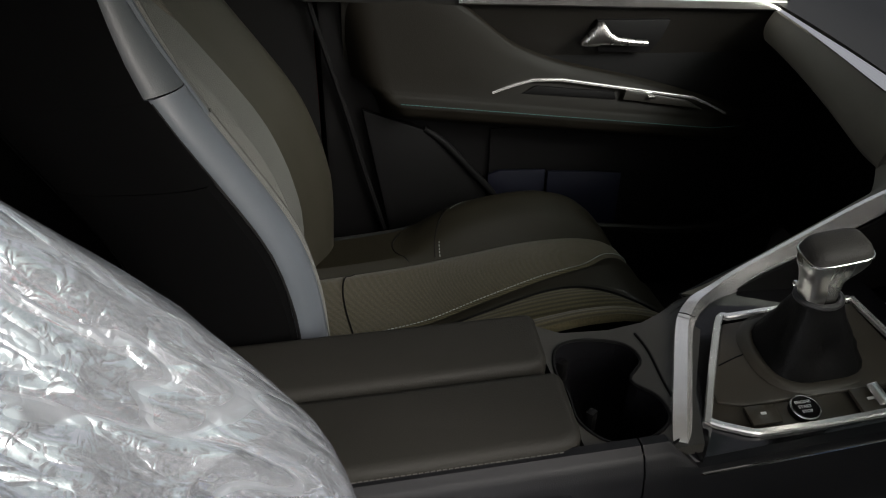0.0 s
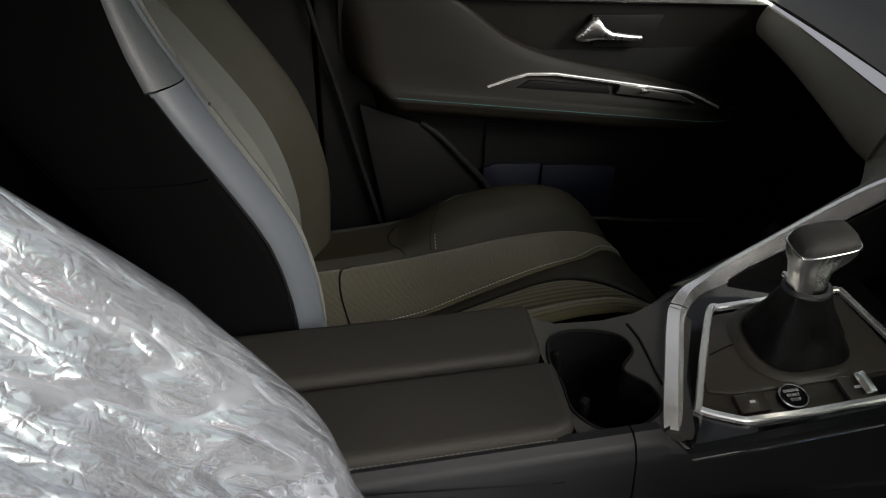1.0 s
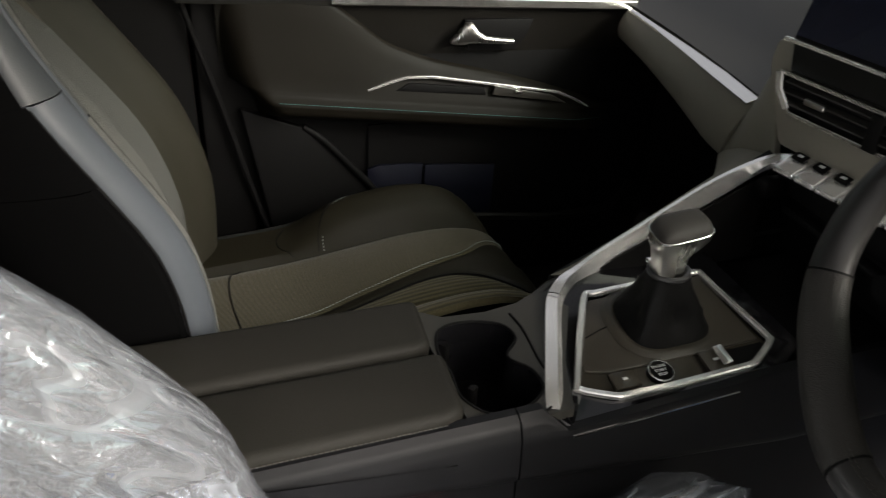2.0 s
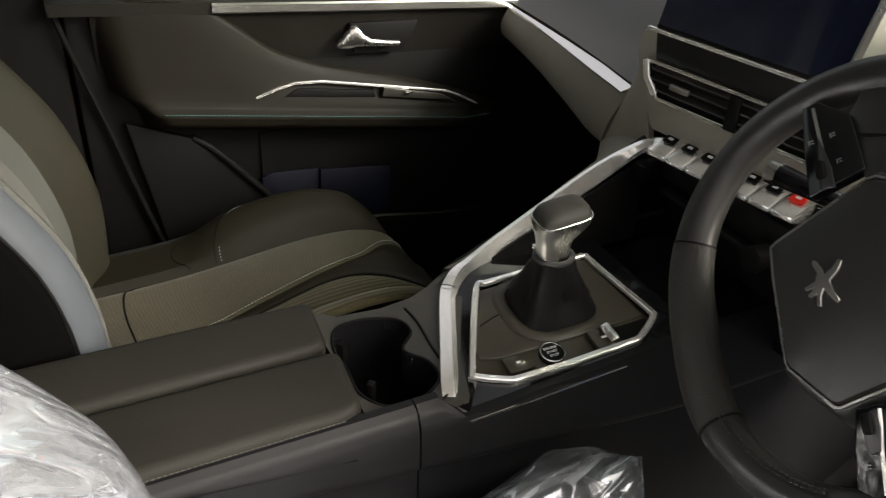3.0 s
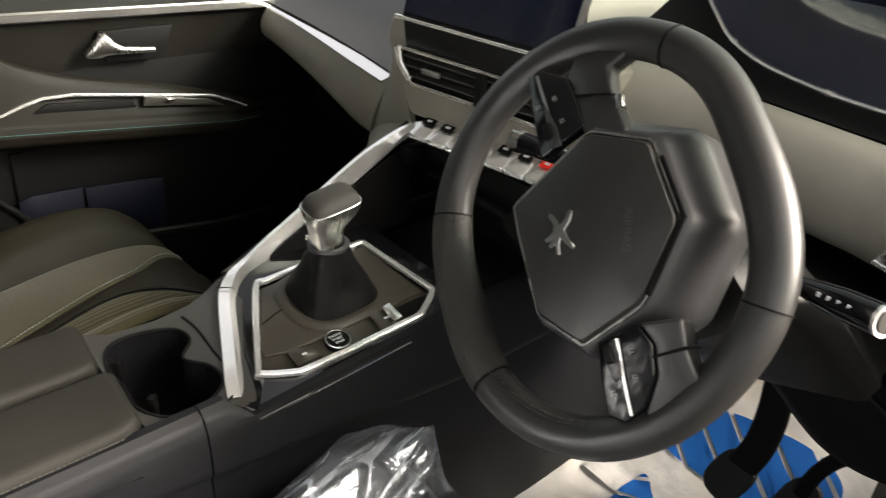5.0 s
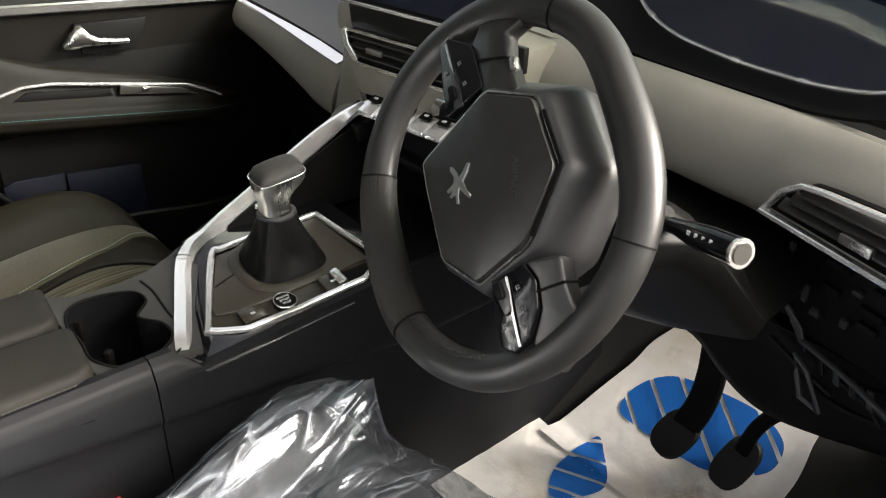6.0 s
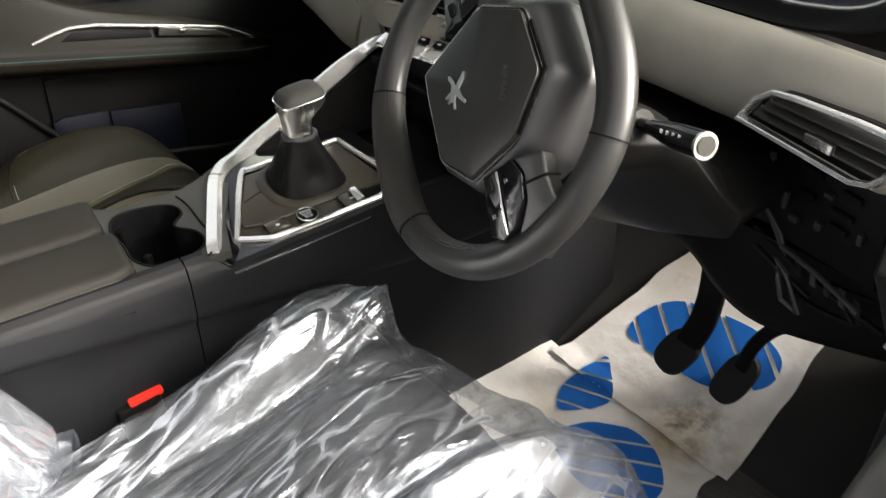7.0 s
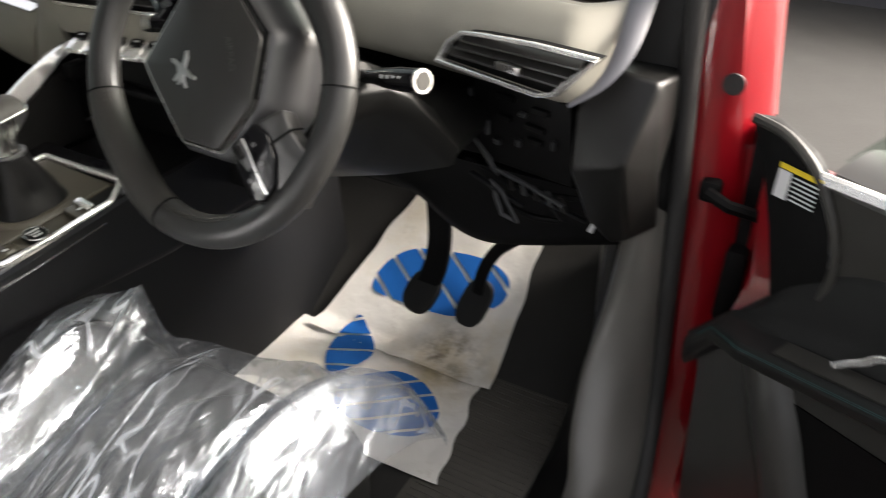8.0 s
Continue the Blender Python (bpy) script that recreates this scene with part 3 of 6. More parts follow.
    lean = lambda v: near * ck(ease([(0, 1.5), (0.18, 1.1), (0.30, 0.70), (0.45, 0.10), (0.57, -0.9), (0.75, -1.6), (1, -2.0)], v))
    seam = lambda v: near * ck(ease([(0, 2.2), (0.26, 1.35), (0.38, 0.9), (0.45, 1.0), (0.53, 1.5), (0.60, 2.2), (0.8, 3.0), (1, 3.4)], v))
    cu = part("cushion", panel(C, -near * ck(3.0), lean, 0.0, 1.0, 22, 60), M_LEATHER if plain else M_FLAT, s, "seat cushion middle panel")
    part("band", panel(C, lean, seam, 0.0, 1.0, 10, 60), M_LEATHER if plain else M_OLIVE, cu, "smooth leatherette band")
    part("insert", panel(C, seam, near * ck(6.0), 0.0, 1.0, 16, 60), M_LEATHER if plain else M_CLOTH, cu, "coarse ribbed inner panel" if not plain else "")
    part("seam", tube([C(seam(v), v, 0.0) for v in (i / 60 for i in range(61))], 0.0016, 6), M_DARK, cu, "dark sewn seam")
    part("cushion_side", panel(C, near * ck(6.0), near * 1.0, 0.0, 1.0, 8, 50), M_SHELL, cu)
    part("side_bolster", panel(C, -near * ck(6.4), -near * ck(3.0), 0.0, 1.0, 16, 60), M_LEATHER if plain else M_OLIVE, cu, "raised leatherette side bolster")
    part("cushion_side", panel(C, -near * 1.0, -near * ck(6.4), 0.0, 1.0, 8, 50), M_LEATHER, cu)
    part("stitching", stitches([C(lean(v) - near * 0.012, v, 0.001) for v in (i / 80 for i in range(81))]), M_STITCH, cu, "pale seam stitching")
    part("stitching", stitches([C(-near * ck(6.25), v, 0.001) for v in (0.305 + 0.30 * i / 60 for i in range(61))]), M_STITCH, cu, "pale seam stitching")
    flankline = [C(-near * ck(3.05 + 3.2 * k ** 0.8), 0.235 + 0.075 * k * k, 0.0008) for k in (i / 24 for i in range(25))]
    part("seam", tube(flankline, 0.0010, 6), M_DARK, cu, "sewn bolster seam")
    part("stitching", stitches([p + V(0, 0.008, 0.001) for p in flankline]), M_STITCH, cu, "pale seam stitching")
    part("seam", tube([C(-near * ck(3.1 + 2.6 * k), 0.195 - 0.02 * math.sin(k * 3), 0.0006) for k in (i / 20 for i in range(21))], 0.0010, 6), M_DARK, cu, "sewn bolster seam")
    part("seam", tube([C(near * ck(-2.9 + 4.2 * k), 0.115 - 0.040 * (1 - (1 - k) ** 4) + 0.02 * k, 0.0004) for k in (i / 24 for i in range(25))], 0.0013, 6), M_DARK, cu, "rear cushion seam")
    part("base", box(cx - 0.22, cx + 0.22, -0.64, -0.20, 0.03, 0.19, 0.02), M_DARK, s, "black seat base")
    for sd in (-0.19, 0.19):
        part("rail", box(cx + sd - 0.02, cx + sd + 0.02, -0.70, -0.12, 0.0, 0.045, 0.006), M_DARK, s, "black steel seat rail")
    return s


seat("passenger_seat", -0.37, "black cloth and leatherette passenger seat with ribbed cushion", 1)
seat("driver_seat", 0.38, "black leatherette driver seat under clear polythene cover", -1)


# ---- polythene cover on the driver's seat ----
def folds(seed, count, span, angle, spread, reach, width, height):
    """Random straight creases inside span (x0, x1, y0, y1), most of them along one angle."""
    r = random.Random(seed)
    out = []
    for _ in range(count):
        t = radians(angle + r.gauss(0, spread))
        k = r.uniform(0.45, 1.4)
        out.append((r.uniform(span[0], span[1]), r.uniform(span[2], span[3]), math.cos(t), math.sin(t), reach * r.uniform(0.5, 1.4), width * k, height * k * r.choice((1, 1, 1, -0.8))))
    return out


def crumple(x, y, sets):
    """The heights of slack film at the arrays x, y: sharp crests with hollow flanks."""
    h = np.zeros_like(x)
    for cx, cy, c, s_, reach, w, a in sets:
        dx, dy = x - cx, y - cy
        l = (dx * c + dy * s_) / reach
        d = np.abs(dy * c - dx * s_ + 0.12 * reach * np.sin(2.1 * l + cx * 50)) / w
        h += a * np.exp(-l * l - d)
    return h


def film_sheet(f, sets, nu, nv):
    """A sheet of film over f(u, v), which gives the point, the way out, two coordinates along the sheet and the gain of the creases."""
    rows = [f(i / nu, j / nv) for i in range(nu + 1) for j in range(nv + 1)]
    h = crumple(np.array([r[2] for r in rows]), np.array([r[3] for r in rows]), sets)
    bm = bmesh.new()
    vs = [bm.verts.new(r[0] + r[1] * float(r[4] * k)) for r, k in zip(rows, h)]
    for i in range(nu):
        for j in range(nv):
            a = i * (nv + 1) + j
            bm.faces.new((vs[a], vs[a + nv + 1], vs[a + nv + 2], vs[a + 1]))
    return bm


BACK_AREA, SEAT_AREA = (0.10, 0.66, 0.24, 1.0), (0.12, 0.66, -0.62, 0.16)
BACK_FOLDS = folds(3, 40, BACK_AREA, 72, 14, 0.15, 0.016, 0.0085) + folds(4, 90, BACK_AREA, 66, 30, 0.05, 0.0075, 0.0034)
SEAT_FOLDS = folds(7, 44, SEAT_AREA, 100, 10, 0.16, 0.013, 0.0070) + folds(8, 110, SEAT_AREA, 96, 28, 0.05, 0.0070, 0.0028)


def film_back(u, v):
    z = 0.24 + 0.74 * v
    p = (-0.70 + 1.40 * u)
    c = back_point(0.38, p, z, 0.013)
    c.y += 0.07 * min(1, max(0, (0.47 - z) / 0.16)) ** 1.2
    n = V((1 if p > 0 else -1) * min(1, abs(p) * 2.0) ** 3, 1 - abs(p), 0.15).normalized()
    wave = 0.007 * noise.noise(V(c.x * 4.0, c.z * 3.0, 3.0)) + 0.004 * noise.noise(V(c.x * 5 - c.z * 7, c.z * 11 + c.x * 6, 5.0))
    calm = min(1, max(0, (-p - 0.24) / 0.14))
    return c + n * (wave * (1 - 0.8 * calm) + 0.001), n, c.x, c.z, 1.0 - 0.9 * calm


def film_cushion(u, v):
    p = 0.80 * (-1 + 2 * u) if u > 0.5 else 0.76 * (-1 + 2 * u)
    c = cush_point(0.395, min(p, 0.56), v, 0.006)
    if p > 0.56:
        c += V(0.30 * (p - 0.56), 0, -0.12 * (p - 0.56) - 1.2 * (p - 0.56) ** 2)
    slack = max(0, (v - 0.45) / 0.55)
    right = max(0, p / 0.80)
    ahead = min(1, max(0, (u - 0.22) / 0.40))
    ahead = ahead * ahead * (3 - 2 * ahead)
    c = c + V(0, (0.035 + 0.10 * ahead + 0.07 * right) * slack ** 1.3, 0.020 * math.sin(math.pi * min(1, v * 1.15)) * (1 - 0.7 * slack) + 0.05 * right * slack ** 2)
    peak = max(0, 1 - math.hypot((u - 0.13) / 0.16, (v - 0.63) / 0.12))
    c += V(0.022, 0.030, 0.026) * peak ** 1.3
    wave = 0.009 * noise.noise(V(c.x * 5.0 - c.y * 1.5, c.y * 2.2, 9.0)) + 0.004 * noise.noise(V(c.x * 16 - c.y * 4, c.y * 5, 2.0))
    n = V(-0.1 if p < 0 else 0.05, 0.3 * slack, 1).normalized()
    gain = 1.0 + 1.6 * math.exp(-(v / 0.14) ** 2)
    return c + n * (wave * gain + 0.003), n, c.x, c.y, gain


cover = thing("seat_cover", (0.38, -0.45, 0.25), "clear creased polythene cover draped over the driver seat", "seat cover")
part("back_cover", film_sheet(film_back, BACK_FOLDS, 300, 320), M_FILM_BACK, cover, "clear creased film over the backrest", sharp=22)
def film_flap(u, v):
    """A second, slack layer over the outer front corner of the cushion."""
    start = 0.82 - 0.26 * v ** 0.8
    c, n, x, y, gain = film_cushion(start + (1 - start) * u, 0.36 + 0.64 * v)
    return c + n * (0.006 + 0.010 * math.sin(math.pi * min(1, 0.15 + u)) * v), n, x + 0.31, y, gain


part("cushion_cover", film_sheet(film_cushion, SEAT_FOLDS, 280, 340), M_FILM, cover, "clear loose film over the cushion", sharp=22)
part("loose_flap", film_sheet(film_flap, SEAT_FOLDS, 110, 150), M_FILM_LOOSE, cover, "milky doubled edge of the film", sharp=22)


def film_tuft(u, v):
    """Film gathered in the gap between backrest, cushion and belt buckle."""
    c = V(0.150 + 0.10 * u, -0.60 + 0.13 * u, 0.20 + (0.10 - 0.05 * u) * v + 0.035 * math.exp(-((u - 0.15) / 0.10) ** 2) * v)
    c += V(0.012 * math.sin(9 * u + 2 * v), 0.014 * math.sin(14 * u - 3 * v), 0.010 * math.sin(23 * u) * v)
    return c, V(-0.4, 0.8, 0.3).normalized(), c.x * 1.5, c.z, 0.8


part("tuft", film_sheet(film_tuft, folds(31, 40, (0.2, 0.4, 0.18, 0.34), 75, 25, 0.05, 0.006, 0.004), 70, 40), M_FILM_LOOSE, cover, "gathered end of the film", sharp=22)

# ---- doors ----
DOOR_TOP = [(-0.62, 0.672), (-0.42, 0.672), (-0.383, 0.655), (-0.322, 0.606), (-0.276, 0.566), (-0.194, 0.531), (-0.10, 0.506), (-0.037, 0.490), (0.08, 0.452), (0.19, 0.408)]


def arm_z(y):
    return 0.496 - (y + 0.545) * 0.153


def belt_z(y):
    return 0.644 - (y + 0.371) * 0.067


def door(name, label, m, front):
    """A front door built as the closed passenger door, then laid by the matrix m. x grows towards the cabin."""
    d = thing(name, m @ V(-0.72, 0.33, 0.05), label, "car door")
    P = lambda nm, bm, material, par=d, lab="", sharp=38.0: part(nm, moved(bm, m), material, par, lab, sharp)
    P("skin", prism([V(-0.86, 0.36, 0.0), V(-0.86, -0.615, 0.0), V(-0.86, -0.615, 0.64), V(-0.86, 0.36, 0.60)], (0.03, 0, 0), 0.01), M_RED, d, "red painted outer skin")
    P("inner_panel", prism([V(-0.83, 0.345, 0.0), V(-0.83, -0.60, 0.0), V(-0.83, -0.60, 0.66), V(-0.83, 0.345, 0.60)] , (0.125, 0, 0), 0.012), M_DARK, d, "black door inner panel")
    trim = P("upper_trim", sheet(lambda u, v: V(-0.680 - 0.03 * (1 - v) - 0.012 * math.sin(v * 3.1), front(v) - (0.56 + front(v)) * u, 0.40 + (belt_z(front(v) - (0.56 + front(v)) * u) - 0.40) * v), 40, 14, 0.012, (-1, 0, 0)), M_DOORTRIM_SHADED, d, "black plastic upper trim")

    def arm(u, v):
        y = 0.195 - (0.195 + lerp_table([(0.0, 0.568), (0.25, 0.562), (0.45, 0.548), (0.62, 0.524), (0.75, 0.508), (1.0, 0.50)], v)[0]) * u
        zt = lerp_table(DOOR_TOP, y)[0] * 0.5 + (lerp_table(DOOR_TOP, y - 0.025)[0] + lerp_table(DOOR_TOP, y + 0.025)[0]) * 0.25
        za = arm_z(y)
        out = 0.052 * min(1, (0.205 - y) / 0.10) ** 0.6
        xa = -0.685 + out
        ring = [(-0.684, zt), (-0.676, zt - 0.004), (-0.672 + out * 0.05, zt * 0.75 + (za + 0.03) * 0.25), (-0.668 + out * 0.12, zt * 0.45 + (za + 0.026) * 0.55), (-0.672 + out * 0.45, za + 0.022),
                (xa - 0.012, za + 0.012), (xa, za), (xa - 0.004, za - 0.018), (xa - 0.018, za - 0.03), (-0.69, za - 0.045)]
        t = v * (len(ring) - 1)
        i = min(int(t), len(ring) - 2)
        a, b = ring[i], ring[i + 1]
        x = a[0] + (b[0] - a[0]) * (t - i)
        end = max(0, (u - 0.93) / 0.07)
        return V(x - (x + 0.698) * end ** 2.4, y, a[1] + (b[1] - a[1]) * (t - i))

    ar = P("armrest", sheet(arm, 60, 27, 0.004), M_DOORPAD_SHADED, d, "padded dark grey armrest sweeping up into the door pad", 60)
    P("stitching", stitches([V(-0.632 if y < 0.1 else -0.632 - (y - 0.1) * 0.3, y, arm_z(y) + 0.0035) for y in (0.17 - 0.645 * i / 80 for i in range(81))], 0.0008, 0.006, 0.002), M_TEALST, ar, "teal seam stitching")
    P("trim_strip", sweep([V(-0.653, y, z) for y, z in ((-0.313, 0.490), (-0.274, 0.501), (-0.241, 0.508), (-0.19, 0.505), (-0.069, 0.481), (0.065, 0.454), (0.10, 0.438), (0.136, 0.418))], flat(0.006, 0.005, 0.001)), M_KEY, ar, "thin chrome trim strip")
    # No hollow here: a flat dark plate stands for the recess shade.
    P("grab_recess_shade", prism([V(-0.651, -0.262, 0.485), V(-0.651, -0.235, 0.497), V(-0.651, -0.09, 0.476), V(-0.651, -0.085, 0.462)], (-0.006, 0, 0), 0.001), M_DARK, ar, "flat black plate for the shade in the grab recess")
    P("window_switch", prism([V(-0.645, -0.075, 0.463), V(-0.645, -0.07, 0.480), V(-0.645, 0.05, 0.452), V(-0.645, 0.085, 0.432), V(-0.645, 0.06, 0.438)], (-0.006, 0, 0), 0.002), M_CONTOP, ar, "dark grey switch plate")
    P("switch", obox((-0.642, -0.022, 0.466), (0.008, 0.014, 0.006), Matrix.Identity(3), 0.002), M_CHROME, ar, "small chrome window switch")
    P("belt_strip", sweep([V(-0.672, y, belt_z(y) + 0.004) for y in (front(1.0) - 0.02, 0.05, -0.05, -0.20, -0.30, -0.371)], flat(0.010, 0.018, 0.003)), M_CHROME, d, "bright chrome belt strip")
    P("ledge", sheet(lambda u, v: V(-0.672 - 0.14 * v, front(1.0) - (0.62 + front(1.0)) * u, belt_z(front(1.0) - (0.62 + front(1.0)) * u) + 0.014 + 0.014 * math.sin(v * 3.1)), 20, 10, 0.02, (0, 0, -1)), M_DOORTRIM_SHADED, d, "soft black window ledge")
    # Flat dark plate draws the shade of the handle recess.
    P("handle_recess_shade", prism([V(-0.6795, -0.125, 0.598), V(-0.6795, 0.012, 0.592), V(-0.6795, 0.000, 0.560), V(-0.6795, -0.02, 0.534), V(-0.6795, -0.118, 0.540)], (-0.01, 0, 0), 0.003), M_DARK, d, "flat black plate for the shade in the handle recess")
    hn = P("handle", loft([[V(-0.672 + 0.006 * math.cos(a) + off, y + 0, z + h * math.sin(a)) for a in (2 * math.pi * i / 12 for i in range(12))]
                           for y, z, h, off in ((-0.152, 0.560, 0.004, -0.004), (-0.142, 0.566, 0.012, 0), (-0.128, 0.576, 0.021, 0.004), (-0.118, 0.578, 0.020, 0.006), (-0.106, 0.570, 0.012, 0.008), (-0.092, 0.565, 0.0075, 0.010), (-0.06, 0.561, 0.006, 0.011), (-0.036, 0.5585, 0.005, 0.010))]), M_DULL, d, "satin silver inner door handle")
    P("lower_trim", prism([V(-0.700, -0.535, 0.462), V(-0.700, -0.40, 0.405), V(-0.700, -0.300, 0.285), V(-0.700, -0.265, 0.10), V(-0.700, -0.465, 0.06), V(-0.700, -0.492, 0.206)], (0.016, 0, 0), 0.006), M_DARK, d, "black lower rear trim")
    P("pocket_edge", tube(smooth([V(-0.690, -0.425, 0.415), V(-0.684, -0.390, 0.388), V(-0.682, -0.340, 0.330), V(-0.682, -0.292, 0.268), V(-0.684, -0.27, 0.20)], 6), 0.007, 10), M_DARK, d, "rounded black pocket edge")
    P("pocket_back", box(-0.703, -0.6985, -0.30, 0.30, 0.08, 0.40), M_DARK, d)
    P("pocket_lip", sweep(smooth([V(-0.66, -0.30, 0.215), V(-0.645, -0.10, 0.203), V(-0.640, 0.08, 0.180), V(-0.648, 0.22, 0.180), V(-0.675, 0.285, 0.215)], 6), flat(0.012, 0.016, 0.004)), M_DOORTRIM_SHADED, d, "black door pocket rim")
    P("pocket_wall", sheet(lambda u, v: V(-0.652 + 0.012 * math.sin(u * 3.1), -0.30 + 0.56 * u, 0.06 + (0.150 - 0.035 * u) * v), 14, 3, 0.008, (-1, 0, 0)), M_DARK, d)
    P("rear_seal", tube(smooth([V(-0.692, -0.66, 0.90), V(-0.692, -0.612, 0.655), V(-0.692, -0.586, 0.55), V(-0.692, -0.560, 0.45), V(-0.692, -0.532, 0.33), V(-0.692, -0.500, 0.206), V(-0.69, -0.475, 0.1)], 6), 0.005, 8), M_DARK, d, "black rubber door seal")
    gl = P("window", prism([V(-0.775, 0.16, 0.63), V(-0.775, -0.62, 0.66), V(-0.66, -0.62, 1.12), V(-0.66, -0.25, 1.12)], (-0.004, 0, 0)), M_GLASS, d, "clear side window glass")
    gl.visible_shadow = False
    P("window_frame", sweep([V(-0.662, -0.25, 1.14), V(-0.652, -0.64, 1.14), V(-0.772, -0.64, 0.64)], flat(0.03, 0.04, 0.006), (1, 0, 0.2)), M_DARK, d, "black window frame")
    return d


IDN = Matrix.Identity(4)
door("passenger_door", "closed black-trimmed passenger door with chrome belt strip", IDN, lambda v: 0.24)
HINGE = V(0.90, 0.36, 0)
MIRROR = Matrix.Diagonal((-1, 1, 1, 1))
OPEN = Matrix.Translation(HINGE) @ Matrix.Rotation(radians(60), 4, "Z") @ Matrix.Translation(-V(0.86, 0.36, 0)) @ MIRROR

def driver_door(m):
    """The open front door of the driver's side; x grows towards the cabin, y towards the hinge."""
    d = thing("driver_door", m @ V(-0.72, 0.33, 0.05), "open driver door with black trim and red skin", "car door")
    P = lambda nm, bm, material, par=d, lab="", sharp=38.0: part(nm, moved(bm, m), material, par, lab, sharp)
    flat_on = lambda x, pts, t, bev: prism([V(x, y, z) for y, z in pts], (t, 0, 0), bev)
    P("skin", prism([V(-0.86, 0.36, 0.0), V(-0.86, -0.615, 0.0), V(-0.86, -0.615, 0.60), V(-0.86, 0.36, 0.57)], (0.03, 0, 0), 0.01), M_RED, d, "red painted outer skin")
    P("door_edge", flat_on(-0.83, [(0.25, 0.02), (-0.60, 0.02), (-0.60, 0.585), (0.20, 0.585), (0.235, 0.575), (0.215, 0.45), (0.25, 0.33)], 0.09, 0.01), M_RED, d, "red painted door frame")
    # Same trim as the passenger door, in lighter materials as if better lit.
    P("inner_panel", flat_on(-0.74, [(0.205, 0.0), (-0.60, 0.0), (-0.60, 0.655), (0.10, 0.650), (0.090, 0.55), (0.125, 0.505), (0.166, 0.450), (0.243, 0.345), (0.234, 0.31)], 0.035, 0.008), M_PLASTIC, d, "black door inner panel")
    cap = P("front_cap", flat_on(-0.716, [(0.234, 0.671), (0.210, 0.676), (0.184, 0.668), (0.158, 0.658), (0.137, 0.642), (0.115, 0.615), (0.103, 0.592), (0.090, 0.548), (0.098, 0.505), (0.152, 0.470), (0.180, 0.56), (0.205, 0.62)], 0.020, 0.004), M_DARK, d, "black front end cap")
    P("cap_border", tube(smooth([V(-0.697, y, z) for y, z in ((0.230, 0.671), (0.184, 0.667), (0.139, 0.641), (0.106, 0.595), (0.092, 0.548), (0.096, 0.51))], 6), 0.006, 8), M_CONTOP, cap, "grey cap border")
    P("upper_trim", flat_on(-0.715, [(0.128, 0.632), (0.106, 0.598), (0.090, 0.545), (0.096, 0.515), (0.04, 0.555), (-0.56, 0.59), (-0.56, 0.66)], 0.016, 0.005), M_CONTOP, d, "plastic upper trim coloured lighter as lit")
    P("belt_strip", sweep([V(-0.697, 0.134, 0.640), V(-0.697, 0.06, 0.6455), V(-0.697, -0.3, 0.655), V(-0.697, -0.56, 0.662)], flat(0.008, 0.015, 0.003)), M_KEY, d, "bright chrome belt strip")
    P("ledge", sheet(lambda u, v: V(-0.700 - 0.10 * v, 0.125 - 0.70 * u, 0.650 + 0.02 * u + 0.012 * math.sin(v * 3.1)), 20, 8, 0.02, (0, 0, -1)), M_PLASTIC, d, "soft black window ledge")
    top_z = along([(0.255, 0.350), (0.21, 0.408), (0.166, 0.465), (0.124, 0.520), (0.04, 0.570), (-0.10, 0.585), (-0.60, 0.60)])
    tops = [top_z(i / 60) for i in range(61)]

    def arm(u, v):
        y = 0.252 - 0.80 * u ** 1.4
        zt = lerp_table([(-p.x, p.y) for p in tops], -y)[0]
        za = 0.437 + (0.107 - y) * 0.20 - 0.10 * max(0, y - 0.16)
        za = min(za, zt - 0.012)
        e = max(0.08, min(1, (0.262 - y) / 0.12) ** 0.7)
        ring = [(-0.706, zt), (-0.697, zt - 0.004), (-0.691, zt * 0.6 + (za + 0.02) * 0.4), (-0.689, zt * 0.2 + (za + 0.02) * 0.8), (-0.682, za + 0.014), (-0.664, za + 0.011), (-0.646, za + 0.008), (-0.639, za), (-0.643, za - 0.014), (-0.660, za - 0.028), (-0.706, za - 0.042)]
        t = v * (len(ring) - 1)
        i = min(int(t), len(ring) - 2)
        q = V(*ring[i], 0).lerp(V(*ring[i + 1], 0), t - i)
        return V(-0.706 + (q.x + 0.706) * e, y, q.y)

    ar = P("armrest", sheet(arm, 70, 40, 0.004), M_LEATHER, d, "padded dark armrest sweeping up into the door pad", 60)
    for off in (0.0, 0.006):
        P("stitching", stitches([arm(0.10 + 0.8 * i / 70, 0.655 + off * 3) + V(0.001, 0, 0.0015) for i in range(71)], 0.0005, 0.005, 0.002), M_TEALST, ar, "teal seam stitching")
    P("trim_strip", sweep(smooth([V(-0.668, 0.045, 0.468), V(-0.672, 0.02, 0.488), V(-0.674, -0.02, 0.512), V(-0.674, -0.20, 0.545)], 6), flat(0.005, 0.008, 0.001)), M_KEY, ar, "thin chrome trim strip")
    P("pull_plate", sheet(lambda u, v: arm(0.30 + 0.5 * u, 0.42 + 0.14 * v) + V(0.001, 0, 0.003), 16, 6, 0.003), M_CONTOP, ar, "satin grey pull plate")
    P("pocket_pillar", sweep(smooth([V(-0.700, 0.150, 0.40), V(-0.692, 0.108, 0.33), V(-0.690, 0.080, 0.27), V(-0.690, 0.045, 0.19), V(-0.692, 0.01, 0.08), V(-0.694, 0.0, 0.0)], 6), [(-0.034, -0.012), (-0.028, 0.002), (-0.014, 0.012), (0.0, 0.015), (0.014, 0.012), (0.028, 0.002), (0.034, -0.012)], up=(1, 0, 0)), M_PLASTIC, d, "grey rounded pocket edge", 60)
